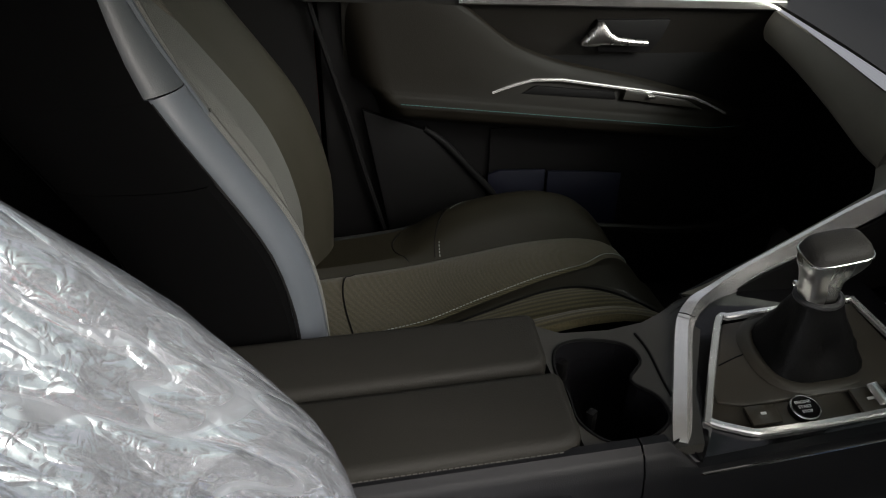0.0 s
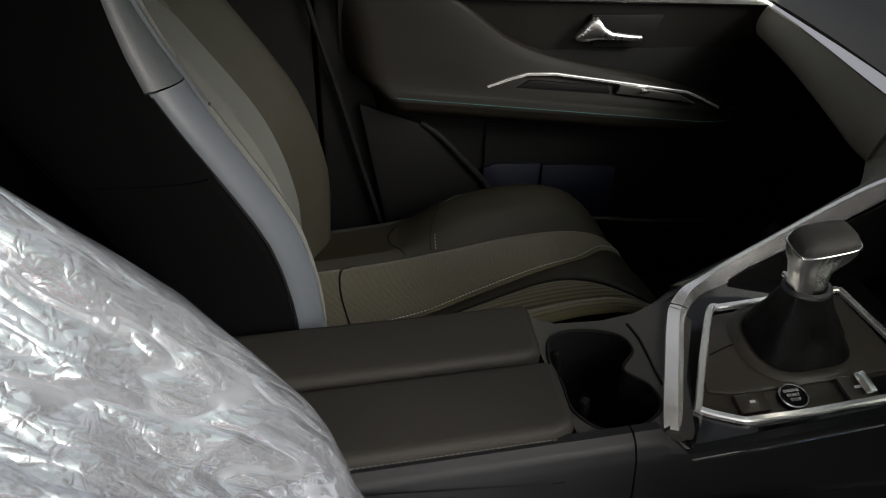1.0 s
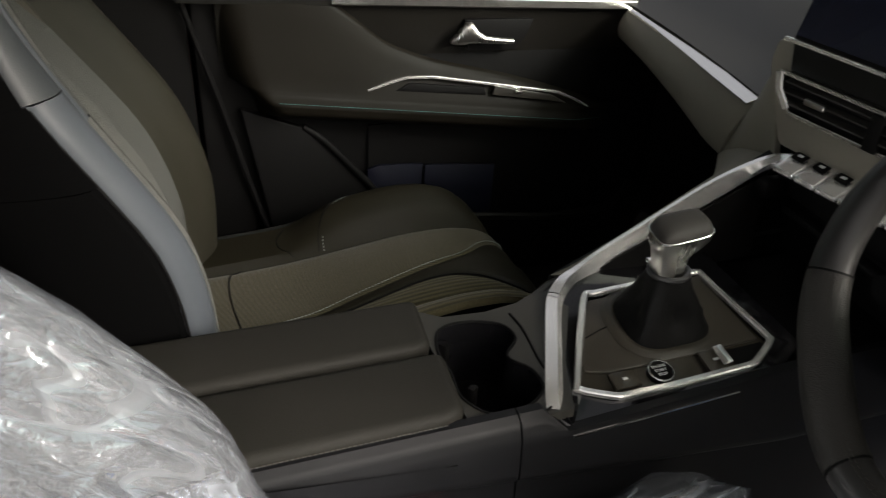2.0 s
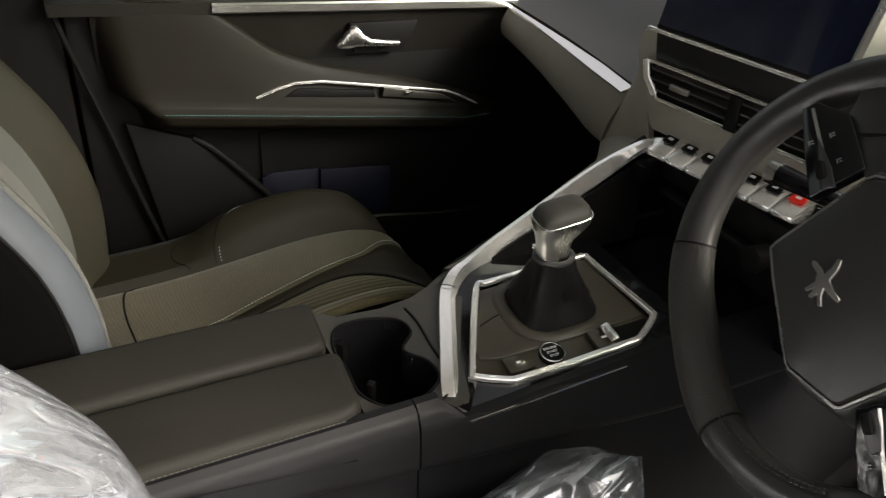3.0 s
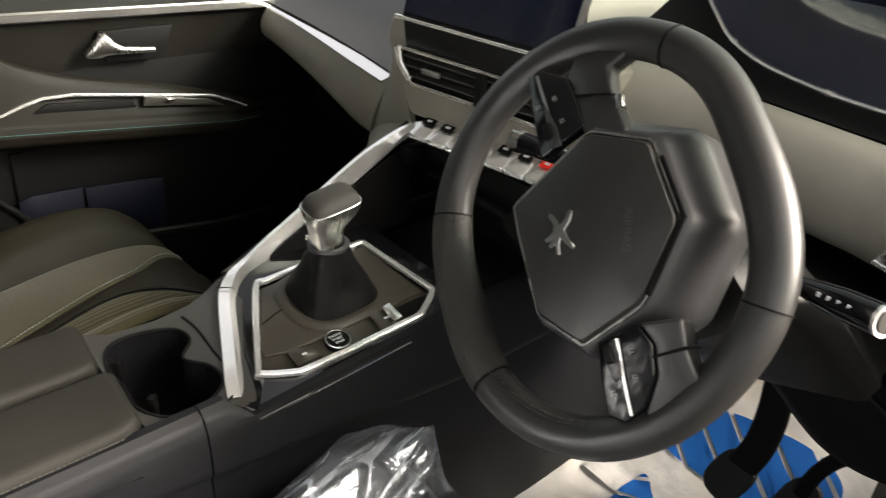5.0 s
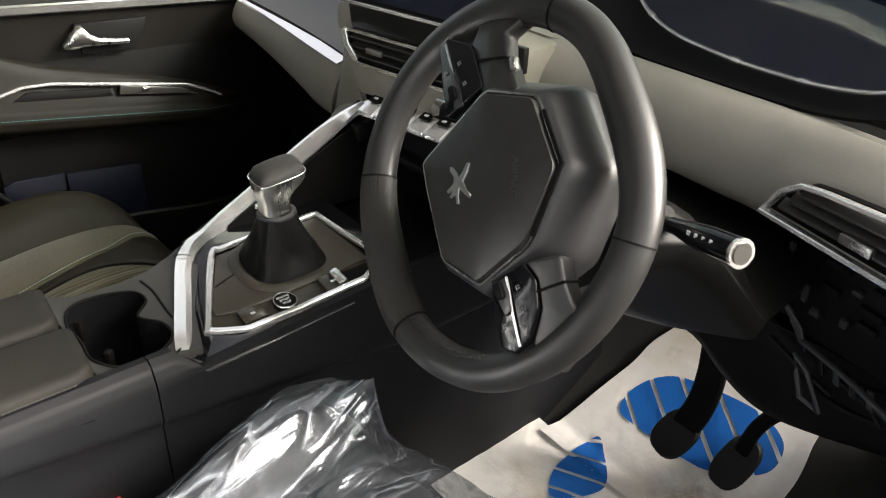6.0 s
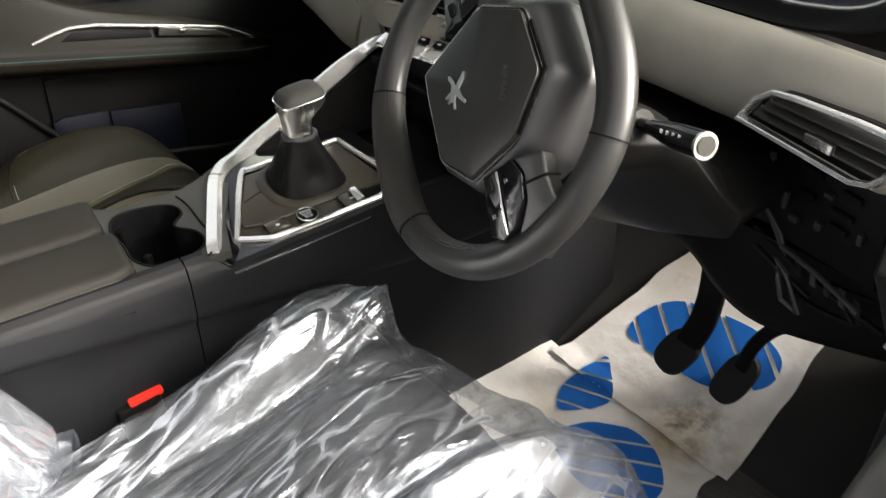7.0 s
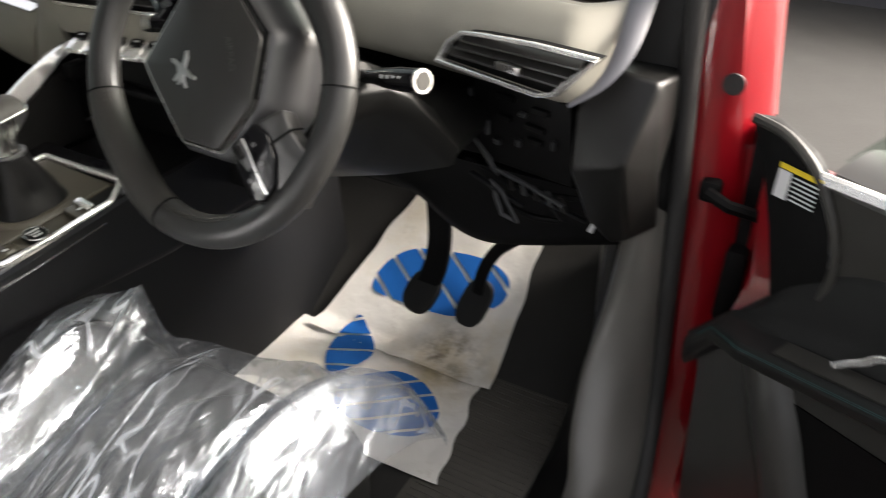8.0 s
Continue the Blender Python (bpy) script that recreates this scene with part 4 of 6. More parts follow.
    P("pocket_back", flat_on(-0.7055, [(0.10, 0.36), (-0.56, 0.40), (-0.56, 0.04), (0.0, 0.02)], 0.003, 0.0), M_DARK, d)
    P("rear_seal", tube(smooth([V(-0.70, -0.612, 0.66), V(-0.70, -0.60, 0.40), V(-0.70, -0.60, 0.05)], 6), 0.009, 8), M_RUBBER, d, "black rubber door seal")
    gl = P("window", prism([V(-0.775, 0.16, 0.63), V(-0.775, -0.62, 0.66), V(-0.66, -0.62, 1.12), V(-0.66, -0.25, 1.12)], (-0.004, 0, 0)), M_GLASS, d, "clear side window glass")
    gl.visible_shadow = False
    P("window_frame", sweep([V(-0.662, -0.25, 1.14), V(-0.652, -0.64, 1.14), V(-0.772, -0.64, 0.64)], flat(0.03, 0.04, 0.006), (1, 0, 0.2)), M_DARK, d, "black window frame")
    return d


drv = driver_door(OPEN)
stk = part("sticker", moved(box(-0.6938, -0.693, 0.130, 0.182, 0.600, 0.640), OPEN), M_DARK, drv, "black warning label with yellow edge")
part("label_band", moved(box(-0.693, -0.6924, 0.130, 0.182, 0.634, 0.640), OPEN), M_YELLOW, stk, "yellow band")
part("label_field", moved(box(-0.693, -0.6924, 0.166, 0.182, 0.600, 0.6325), OPEN), M_WHITE, stk, "white field")
for k in range(6):
    part("label_line", moved(box(-0.693, -0.6924, 0.132, 0.163, 0.6025 + k * 0.0052, 0.6041 + k * 0.0052), OPEN), M_WHITE, stk)

# booklets in the passenger door pocket
for top, lean in ((((-0.305, 0.314), (-0.283, 0.321), (-0.193, 0.314)), 0.0), (((-0.191, 0.314), (-0.115, 0.306), (-0.042, 0.297)), 0.006)):
    solo("booklet", prism([V(-0.690 + lean, y, z) for y, z in top] + [V(-0.690 + lean, top[-1][0], 0.10), V(-0.690 + lean, top[0][0], 0.10)], (0.007, 0, 0), 0.0015), M_CARD, "dark navy booklet standing in the door pocket", "booklet", "booklets in the door pocket")

# ---- front pillar, sill and seals on the driver's side ----
body = thing("car_body", (0.88, 0.40, -0.1), "glossy red front door pillar and sill of the car", "car body")
part("pillar", loft([[V(0.800, 0.30, z), V(x0, 0.285, z), V(x0 + 0.045, 0.295, z), V(x1 - 0.03, 0.31, z), V(x1, 0.34, z), V(x1 - 0.006, 0.42, z), V(x1 - 0.030, 0.60, z), V(0.80, 0.60, z)]
                     for z, x0, x1 in ((-0.22, 0.905, 1.01), (-0.10, 0.902, 1.00), (0.10, 0.895, 0.99), (0.25, 0.888, 0.98), (0.45, 0.878, 0.965), (0.61, 0.855, 0.935), (0.75, 0.834, 0.915), (0.95, 0.805, 0.88))]), M_RED, body, "glossy red door pillar", 50)
part("plug", moved(tube([V(0, 0, 0), V(0, -0.004, 0)], 0.014, 20), Matrix.Translation(V(0.885, 0.290, 0.655))), M_RUBBER, body, "round black rubber plug")
chk = part("check_strap", box(0.872, 0.900, 0.272, 0.300, 0.492, 0.524, 0.007), M_DARK, body, "black door check strap")
part("strap_arm", tube([V(0.885, 0.27, 0.510), V(0.915, 0.260, 0.502), V(0.955, 0.28, 0.488)], 0.009, 8), M_DARK, chk)
# Solid black slab paints the shade between pillar and door.
part("hinge_gap_shade", prism([V(0.924, 0.298, 0.600), V(0.940, 0.298, 0.604), V(0.962, 0.298, 0.44), V(0.985, 0.298, 0.20), V(0.945, 0.298, 0.20), V(0.930, 0.298, 0.44)], (0, 0.06, 0), 0.004), M_DARK, body, "black slab standing for the shade in the hinge gap")
part("hinge", box(0.925, 0.955, 0.275, 0.33, 0.31, 0.43, 0.008), M_DARK, body, "black door hinge")
part("sill", box(0.76, 0.90, -1.0, 0.36, -0.20, -0.015, 0.03, 3), M_RED, body, "red painted sill")
part("seal", tube(smooth([V(0.806, 0.30, 0.98), V(0.828, 0.275, 0.70), V(0.853, 0.27, 0.45), V(0.872, 0.265, 0.22), V(0.888, 0.215, 0.10), V(0.903, 0.12, 0.034), V(0.908, -0.02, 0.026), V(0.908, -0.95, 0.024)], 8), 0.014, 10), M_RUBBER, body, "black rubber door seal")
part("kick_panel", sheet(lambda u, v: V(0.705 + 0.095 * u ** 2 - 0.03 * math.sin(v * 2.4) * (1 - u), 0.62 - 0.36 * u, -0.01 + 0.45 * v), 14, 14, 0.01, (0.5, 0.5, 0)), M_PLASTIC, body, "black kick panel")
part("pillar_trim", box(0.755, 0.850, 0.285, 0.36, -0.02, 0.96, 0.01), M_RUBBER, body, "black pillar trim")
SILL = [((0.785, 0.275, 0.47), (0.838, 0.262, 0.47)), ((0.778, 0.255, 0.32), (0.852, 0.258, 0.32)), ((0.772, 0.205, 0.215), (0.866, 0.248, 0.20)), ((0.782, 0.148, 0.13), (0.882, 0.20, 0.10)), ((0.800, 0.095, 0.060), (0.895, 0.12, 0.04)), ((0.795, -0.02, 0.048), (0.90, 0.0, 0.032)), ((0.79, -0.3, 0.048), (0.90, -0.3, 0.03)), ((0.79, -0.95, 0.048), (0.90, -0.95, 0.03))]
SL, SR = smooth([V(*a) for a, b in SILL], 6), smooth([V(*b) for a, b in SILL], 6)
part("sill_trim", sheet(lambda u, v: SL[round(u * (len(SL) - 1))].lerp(SR[round(u * (len(SL) - 1))], v) + V(-0.006, -0.016, 0.014) * math.sin(v * 3.14) ** 0.7, len(SL) - 1, 12, 0.006, (0.2, 0.5, -0.6)), M_SILL, body, "black sill and kick trim", 60)
part("sill_skirt", sheet(lambda u, v: SL[round(u * (len(SL) - 1))].lerp(V(0.735, SL[round(u * (len(SL) - 1))].y + 0.03, -0.004), v), len(SL) - 1, 3, 0.004, (1, 0, 0)), M_DARK, body)

# ---- centre console ----
con = thing("center_console", (0, -0.3, 0), "grey centre console with chrome surround and cup holders", "car console")
WALL = [(0.44, 0.118), (0.432, 0.128), (0.415, 0.135), (0.385, 0.138), (0.362, 0.139), (0.352, 0.133), (0.30, 0.136), (0.20, 0.146), (0.10, 0.156), (0.0, 0.165)]


def console_wall(side, y0, y1):
    def f(u, v):
        z, x = lerp_table([(i / (len(WALL) - 1), *w) for i, w in enumerate(WALL)], v)
        y = y0 + (y1 - y0) * u
        drop = min(0.05, (y + 0.36) * 0.13) if z > 0.34 and z < 0.40 else 0
        rise = 0.02 * min(1, max(0, (y + 0.30) / 0.3)) if z > 0.40 else 0
        if y > -0.30:
            z, x = min(z, 0.415), max(x, 0.134)
        if side < 0 and y < -0.15:
            x = min(x, 0.088 + 0.25 * (0.44 - z))
            z = min(z, 0.40)
        return V(side * x, y, z - drop + rise)
    return sheet(f, 30, 27, 0.01, (-side, 0, 0))


for side in (1, -1):
    part("side_panel", console_wall(side, -0.3545, 0.48), M_SIDE, con, "charcoal front side panel")
    part("side_panel", console_wall(side, -0.90, -0.3565), M_SIDE, con, "charcoal rear side panel")
part("core", box(-0.075, 0.12, -0.90, 0.10, 0.0, 0.335), M_DARK, con)
CUP = smooth([V(-0.052, -0.355, 0), V(-0.045, -0.388, 0), V(-0.010, -0.402, 0), V(0.030, -0.400, 0), V(0.072, -0.402, 0), V(0.104, -0.380, 0), V(0.106, -0.342, 0), V(0.085, -0.310, 0), V(0.052, -0.308, 0), V(0.022, -0.327, 0), V(-0.006, -0.304, 0), V(-0.036, -0.312, 0)], 4, True)


def holed(outer, hole, z, thick):
    bm = bmesh.new()
    es = []
    for loop in (outer, hole):
        vs = [bm.verts.new((p[0], p[1], z + (p[2] if len(p) > 2 else 0))) for p in loop]
        es += [bm.edges.new((vs[i], vs[(i + 1) % len(vs)])) for i in range(len(vs))]
    bmesh.ops.triangle_fill(bm, use_beauty=True, edges=es)
    ex = bmesh.ops.extrude_face_region(bm, geom=bm.faces[:])
    for v in ex["geom"]:
        if isinstance(v, bmesh.types.BMVert):
            v.co.z -= thick
    return bm


part("top_panel", holed([(-0.092, -0.408), (0.122, -0.408), (0.124, -0.36), (0.122, -0.29), (0.05, -0.265), (-0.06, -0.205), (-0.108, -0.19), (-0.103, -0.215), (-0.086, -0.243), (-0.071, -0.275), (-0.0645, -0.32), (-0.069, -0.376)], [(p.x, p.y) for p in CUP], 0.434, 0.012), M_CONTOP, con, "grey plastic console top")
cup = part("cup_holder", loft([[V(p.x, p.y, 0.4335) for p in CUP], [V(0.026 + (p.x - 0.026) * 0.97, -0.353 + (p.y + 0.353) * 0.96, 0.425) for p in CUP], [V(0.026 + (p.x - 0.026) * 0.90, -0.353 + (p.y + 0.353) * 0.88, 0.345) for p in CUP]], caps=False), M_GLOSS, con, "black double cup holder")
part("cup_floor", prism([V(0.026 + (p.x - 0.026) * 0.90, -0.353 + (p.y + 0.353) * 0.88, 0.345) for p in CUP], (0, 0, -0.004)), M_DARK, cup)
part("cup_rim", tube([V(p.x, p.y, 0.4345) for p in CUP], 0.0018, 6, True), M_DARK, cup)
for a, b in ((-0.012, -0.36), (0.070, -0.355)):
    part("cup_finger", obox((a - 0.03, b - 0.02, 0.40), (0.010, 0.012, 0.03), Matrix.Rotation(0.7, 3, "Z"), 0.003), M_DARK, cup)
part("top_edge", sweep(smooth([V(-0.092, -0.80, 0.424), V(-0.090, -0.60, 0.424), V(-0.089, -0.42, 0.424), V(-0.068, -0.376, 0.424), V(-0.0635, -0.32, 0.424), V(-0.070, -0.275, 0.425), V(-0.085, -0.243, 0.426), V(-0.102, -0.215, 0.428), V(-0.110, -0.185, 0.430)], 5), [(-0.012, -0.060), (-0.008, -0.006), (-0.004, 0.004), (0.004, 0.008), (0.008, 0.008), (0.008, -0.06)]), M_CONTOP, con, "rounded grey edge of the console top", 60)
part("panel_joint", tube(smooth([V(-0.052, -0.292, 0.4345), V(-0.02, -0.289, 0.4345), V(0.03, -0.293, 0.4345), V(0.095, -0.298, 0.4345), V(0.118, -0.325, 0.434), V(0.120, -0.36, 0.433)], 6), 0.0016, 6), M_DARK, con)


def lid(x0, x1):
    return prism([V(x0, -0.80, 0.402), V(x1, -0.80, 0.402), V(x1, -0.425 - 0.008 * (x1 > 0.05), 0.402), V(x1 - 0.010, -0.409, 0.402), V(x0 + 0.004, -0.402, 0.402)], (0, 0, 0.050), 0.013, 4)


ar = thing("armrest", (0, -0.6, 0.40), "dark grey leatherette armrest with split lid on the console", "armrest")
l1 = part("lid", lid(0.0025, 0.113), M_LID, ar, "leatherette lid half", 50)
part("lid", lid(-0.100, -0.0025), M_LID, ar, "leatherette lid half", 50)
part("stitching", stitches([V(0.1135, -0.79 + 0.36 * i / 20, 0.441) for i in range(21)], 0.0007), M_CONTOP, l1)
part("stitching", stitches([V(0.1137, -0.79 + 0.36 * i / 20, 0.434) for i in range(21)], 0.0007), M_CONTOP, l1)
part("base", box(-0.088, 0.118, -0.82, -0.418, 0.33, 0.398, 0.006), M_DARK, ar, "black armrest base")

# gear surround
def ztop(y):
    return 0.434 + 0.045 * max(0, y + 0.29) * 1.1


def zp(x, y, dz=0.0):
    return V(x, y, ztop(y) + dz)


def zi(x, y, dz=0.0):
    """On the gear panel, which leans down towards the driver."""
    return zp(x, y, dz - 0.15 * max(0, x + 0.05))


LEAN = Matrix.Rotation(math.atan(0.15), 3, "Y")
part("gloss_surround", holed([zp(0.118, -0.302, -0.438), zp(0.130, -0.292, -0.453), zp(0.128, -0.02, -0.453), zp(0.10, 0.03, -0.448), zp(-0.10, 0.02, -0.436), zp(-0.105, -0.13, -0.436), zp(-0.075, -0.215, -0.436)],
                                     [zi(-0.048, -0.190, -0.434), zi(0.078, -0.262, -0.434), zi(0.084, -0.258, -0.434), zi(0.104, -0.222, -0.434), zi(0.107, -0.040, -0.434), zi(0.080, 0.001, -0.434), zi(-0.050, -0.018, -0.434)], 0.434, 0.010), M_GLOSS, con, "piano black gear surround")
EDGE = [(zp(0.120, -0.304, -0.0130), zp(0.122, -0.309, -0.0200)), (zp(0.130, -0.292, -0.0200), zp(0.1365, -0.294, -0.0265)), (zp(0.1300, -0.20, -0.0200), zp(0.1365, -0.20, -0.0270)),
        (zp(0.129, -0.10, -0.0200), zp(0.1360, -0.10, -0.0270)), (zp(0.128, -0.02, -0.0200), zp(0.134, -0.02, -0.0280)), (zp(0.126, 0.005, -0.0200), zp(0.128, 0.006, -0.0240))]
part("surround_edge", sheet(lambda u, v: EDGE[round(u * 5)][0].lerp(EDGE[round(u * 5)][1], v), 5, 4, 0.004, (-1, 0, 0)), M_GLOSS, con, "black lower edge", 30)
part("edge_strip", sweep([zp(0.122, -0.309, -0.0200), zp(0.1368, -0.293, -0.0275), zp(0.1368, -0.20, -0.0280), zp(0.1362, -0.08, -0.0275)], flat(0.0016, 0.0022)), M_CHROME, con, "thin chrome lower strip")
part("gear_frame", sweep(smooth([zi(-0.050, -0.022, 0.003), zi(-0.052, -0.172, 0.003)], 2)[:-1] + smooth([zi(-0.052, -0.178, 0.003), zi(-0.043, -0.194, 0.003), zi(0.072, -0.259, 0.003), zi(0.083, -0.260, 0.003), zi(0.101, -0.228, 0.003), zi(0.105, -0.216, 0.003)], 5)[:-1]
                       + [zi(0.108, -0.15, 0.003), zi(0.108, -0.060, 0.003)] + smooth([zi(0.108, -0.046, 0.003), zi(0.104, -0.034, 0.003), zi(0.083, -0.001, 0.003), zi(0.070, 0.001, 0.003), zi(0.0, -0.012, 0.003), zi(-0.050, -0.020, 0.003)], 5), flat(0.0085, 0.007, 0.0015)), M_KEY, con, "bright chrome gear frame")
plate = part("gear_plate", prism([zi(-0.048, -0.190, -0.004), zi(0.078, -0.260, -0.004), zi(0.084, -0.256, -0.004), zi(0.103, -0.222, -0.004), zi(0.106, -0.040, -0.004), zi(0.080, 0.0, -0.004), zi(-0.050, -0.018, -0.004)], (0, 0, -0.01), 0.001), M_GEARSTRIP, con, "satin brown-grey gear plate")
skin = part("gear_skin", prism([zi(*p, -0.0035) for p in ((-0.045, -0.187), (0.045, -0.240), (0.058, -0.242), (0.068, -0.212), (0.071, -0.10), (0.072, -0.010), (-0.046, -0.022))], (0, 0, 0.0042), 0.002), M_GEARSKIN, con, "soft leatherette panel round the gaiter")
part("seam", tube([zi(0.012, -0.218, 0.0009), zi(0.005, -0.195, 0.0009), zi(0.0, -0.172, 0.0009)], 0.0009, 6), M_DARK, skin)
part("coin_tray", prism([zi(*p, -0.0038) for p in ((0.075, -0.058), (0.104, -0.058), (0.103, -0.040), (0.082, -0.006), (0.076, -0.008))], (0, 0, 0.0012), 0.0), M_DARK, plate, "black end recess")
btn = part("start_button", moved(loft([[V(r * math.cos(a), r * math.sin(a), h) for a in (2 * math.pi * i / 28 for i in range(28))] for r, h in ((0.0165, -0.002), (0.0165, 0.004), (0.0150, 0.006), (0.0125, 0.005), (0.012, 0.0045))]), Matrix.Translation(zi(0.0835, -0.1545, -0.003)) @ LEAN.to_4x4()), M_DARK, con, "round black engine start button")
part("button_ring", moved(tube([V(0.0152 * math.cos(a), 0.0152 * math.sin(a), 0.005) for a in (2 * math.pi * i / 28 for i in range(28))], 0.0012, 6, True), Matrix.Translation(zi(0.0835, -0.1545, -0.003)) @ LEAN.to_4x4()), M_CHROME, btn, "chrome ring")
for k, w in enumerate(("ENGINE", "START", "STOP")):
    writing("lettering", w, 0.0052, Matrix.Translation(zi(0.0835 - 0.006 + 0.006 * k, -0.1545, 0.0025)) @ LEAN.to_4x4() @ Matrix.Rotation(radians(90), 4, "Z"), M_WHITE, btn)
for nm, x, y, w, h in (("seat_heat_switch", 0.083, -0.202, 0.034, 0.024), ("park_brake_switch", 0.088, -0.082, 0.032, 0.032)):
    sw = part(nm, obox(zi(x, y, 0.0), (h, w, 0.0055), LEAN, 0.001), M_GEARSTRIP, con, "brown-grey console switch")
    part("mark", obox(zi(x, y, 0.0032), (0.003, 0.006, 0.0008), LEAN), M_WHITE, sw)
    if nm == "park_brake_switch":
        part("paddle", obox(zi(x - 0.001, y + 0.009, 0.006), (0.028, 0.014, 0.006), LEAN @ Matrix.Rotation(0.25, 3, "X"), 0.002), M_CHROME, sw, "chrome parking brake paddle")

# big chrome surround: across the back, then up along the passenger side to the switches
BAND = smooth([zp(0.117, -0.311, -0.003), zp(0.098, -0.304, 0.003), zp(0.03, -0.272, 0.004), zp(-0.035, -0.241, 0.004), zp(-0.062, -0.225, 0.005), zp(-0.082, -0.203, 0.009), V(-0.096, -0.175, 0.449), V(-0.104, -0.140, 0.463), V(-0.110, -0.096, 0.481), V(-0.112, -0.004, 0.530), V(-0.112, 0.055, 0.558), V(-0.106, 0.098, 0.577), V(-0.090, 0.113, 0.587), V(-0.062, 0.112, 0.593)], 5)
BAND_FLAT = [(-0.0105, -0.004), (-0.009, 0.002), (0.005, 0.003), (0.0115, -0.004), (0.0115, -0.010), (-0.0105, -0.010)]
BAND_TALL = [(-0.009, -0.004), (-0.0075, 0.003), (-0.0015, 0.0035), (0.0045, -0.0200), (0.003, -0.024), (-0.009, -0.024)]
BAND_END = [(-0.008, -0.004), (-0.006, 0.002), (0.003, 0.003), (0.009, -0.003), (0.009, -0.010), (-0.008, -0.010)]


def band_profile(i):
    k = i / (len(BAND) - 1) * 13
    a, b, f = (BAND_FLAT, BAND_TALL, (k - 4.0) / 3.0) if k < 8.5 else (BAND_TALL, BAND_END, (k - 9.3) / 1.6)
    f = min(1, max(0, f))
    f = f * f * (3 - 2 * f)
    return [(p[0] + (q[0] - p[0]) * f, p[1] + (q[1] - p[1]) * f) for p, q in zip(a, b)]


part("chrome_band", morph(BAND, [band_profile(i) for i in range(len(BAND))]), M_KEY, con, "bright chrome band rising along the console", 30)
part("band_joint", sweep([zp(-0.066, -0.2335, 0.0098), zp(-0.060, -0.2265, 0.0112), zp(-0.0535, -0.2185, 0.0095)], flat(0.0008, 0.0010)), M_DARK, con)
WING = [(V(-0.118, 0.118, 0.572), V(-0.300, 0.180, 0.482)), (V(-0.121, 0.070, 0.560), V(-0.190, 0.085, 0.505)), (V(-0.122, 0.010, 0.533), V(-0.146, 0.014, 0.508)), (V(-0.121, -0.080, 0.486), V(-0.136, -0.080, 0.468)), (V(-0.113, -0.150, 0.456), V(-0.128, -0.155, 0.440)), (V(-0.100, -0.190, 0.441), V(-0.124, -0.20, 0.428))]
WL, WR = smooth([a for a, b in WING], 6), smooth([b for a, b in WING], 6)
part("wing_skin", sheet(lambda u, v: WL[round(u * 30)].lerp(WR[round(u * 30)], v) + V(-0.5, -0.3, 0.8) * (0.010 * math.sin(v * 3.14)) * (1 - u), 30, 8, 0.006, (0.3, 0.6, -0.6)), M_FASCIA, con, "grey skin flowing down beside the chrome band", 60)
part("wing_panel", prism([V(-0.118, -0.20, 0.425), V(-0.122, 0.12, 0.575), V(-0.132, 0.12, 0.30), V(-0.130, -0.20, 0.30)], (-0.01, 0, 0)), M_SIDE, con, "charcoal passenger side wing")
part("wing_inner", prism([V(-0.100, -0.15, 0.440), V(-0.100, 0.10, 0.555), V(-0.090, 0.10, 0.43), V(-0.085, -0.10, 0.43)], (-0.004, 0, 0)), M_DARK, con, "black inner wing")
part("tray", box(-0.10, 0.125, 0.03, 0.22, 0.36, 0.42, 0.01), M_DARK, con, "black open storage tray")
part("tray_back", box(-0.12, 0.20, 0.18, 0.22, 0.36, 0.60), M_DARK, con)

# gear lever
gear = thing("gear_lever", (0.02, -0.10, 0.44), "chrome and black gear lever with leather gaiter on console", "gear lever")
GR = lambda cx, cy, z, a, b, rot=0.0, pw=0.7: [V(cx + (math.copysign(abs(math.cos(t)) ** pw, math.cos(t)) * a) * math.cos(rot) - (math.copysign(abs(math.sin(t)) ** pw, math.sin(t)) * b) * math.sin(rot),
                                            cy + (math.copysign(abs(math.cos(t)) ** pw, math.cos(t)) * a) * math.sin(rot) + (math.copysign(abs(math.sin(t)) ** pw, math.sin(t)) * b) * math.cos(rot), z) for t in (2 * math.pi * i / 32 for i in range(32))]


def gaiter_ring(cx, cy, z, a, b, fold):
    return [p + V(p.x - cx, p.y - cy, 0) * (fold * abs(math.sin(2.0 * math.atan2(p.y - cy, p.x - cx) + 0.8 + z * 12)) * 1.6 - fold * 0.6 + 0.25 * fold * math.sin(9 * math.atan2(p.y - cy, p.x - cx) + z * 160)) for p in GR(cx, cy, z, a, b)]


part("gaiter", loft([gaiter_ring(0.008, -0.112, 0.4250, 0.050, 0.060, 0.02), gaiter_ring(0.008, -0.112, 0.4360, 0.045, 0.055, 0.06), gaiter_ring(0.008, -0.113, 0.447, 0.0365, 0.044, 0.22), gaiter_ring(0.008, -0.114, 0.460, 0.0315, 0.037, 0.28), gaiter_ring(0.009, -0.115, 0.476, 0.0280, 0.0320, 0.24), gaiter_ring(0.010, -0.116, 0.492, 0.0260, 0.0285, 0.10), gaiter_ring(0.011, -0.117, 0.502, 0.0235, 0.026, 0.03), gaiter_ring(0.011, -0.118, 0.510, 0.0225, 0.025, 0.0), gaiter_ring(0.011, -0.119, 0.505, 0.018, 0.021, 0.0)]), M_GAITER, gear, "black leather gaiter", 40)
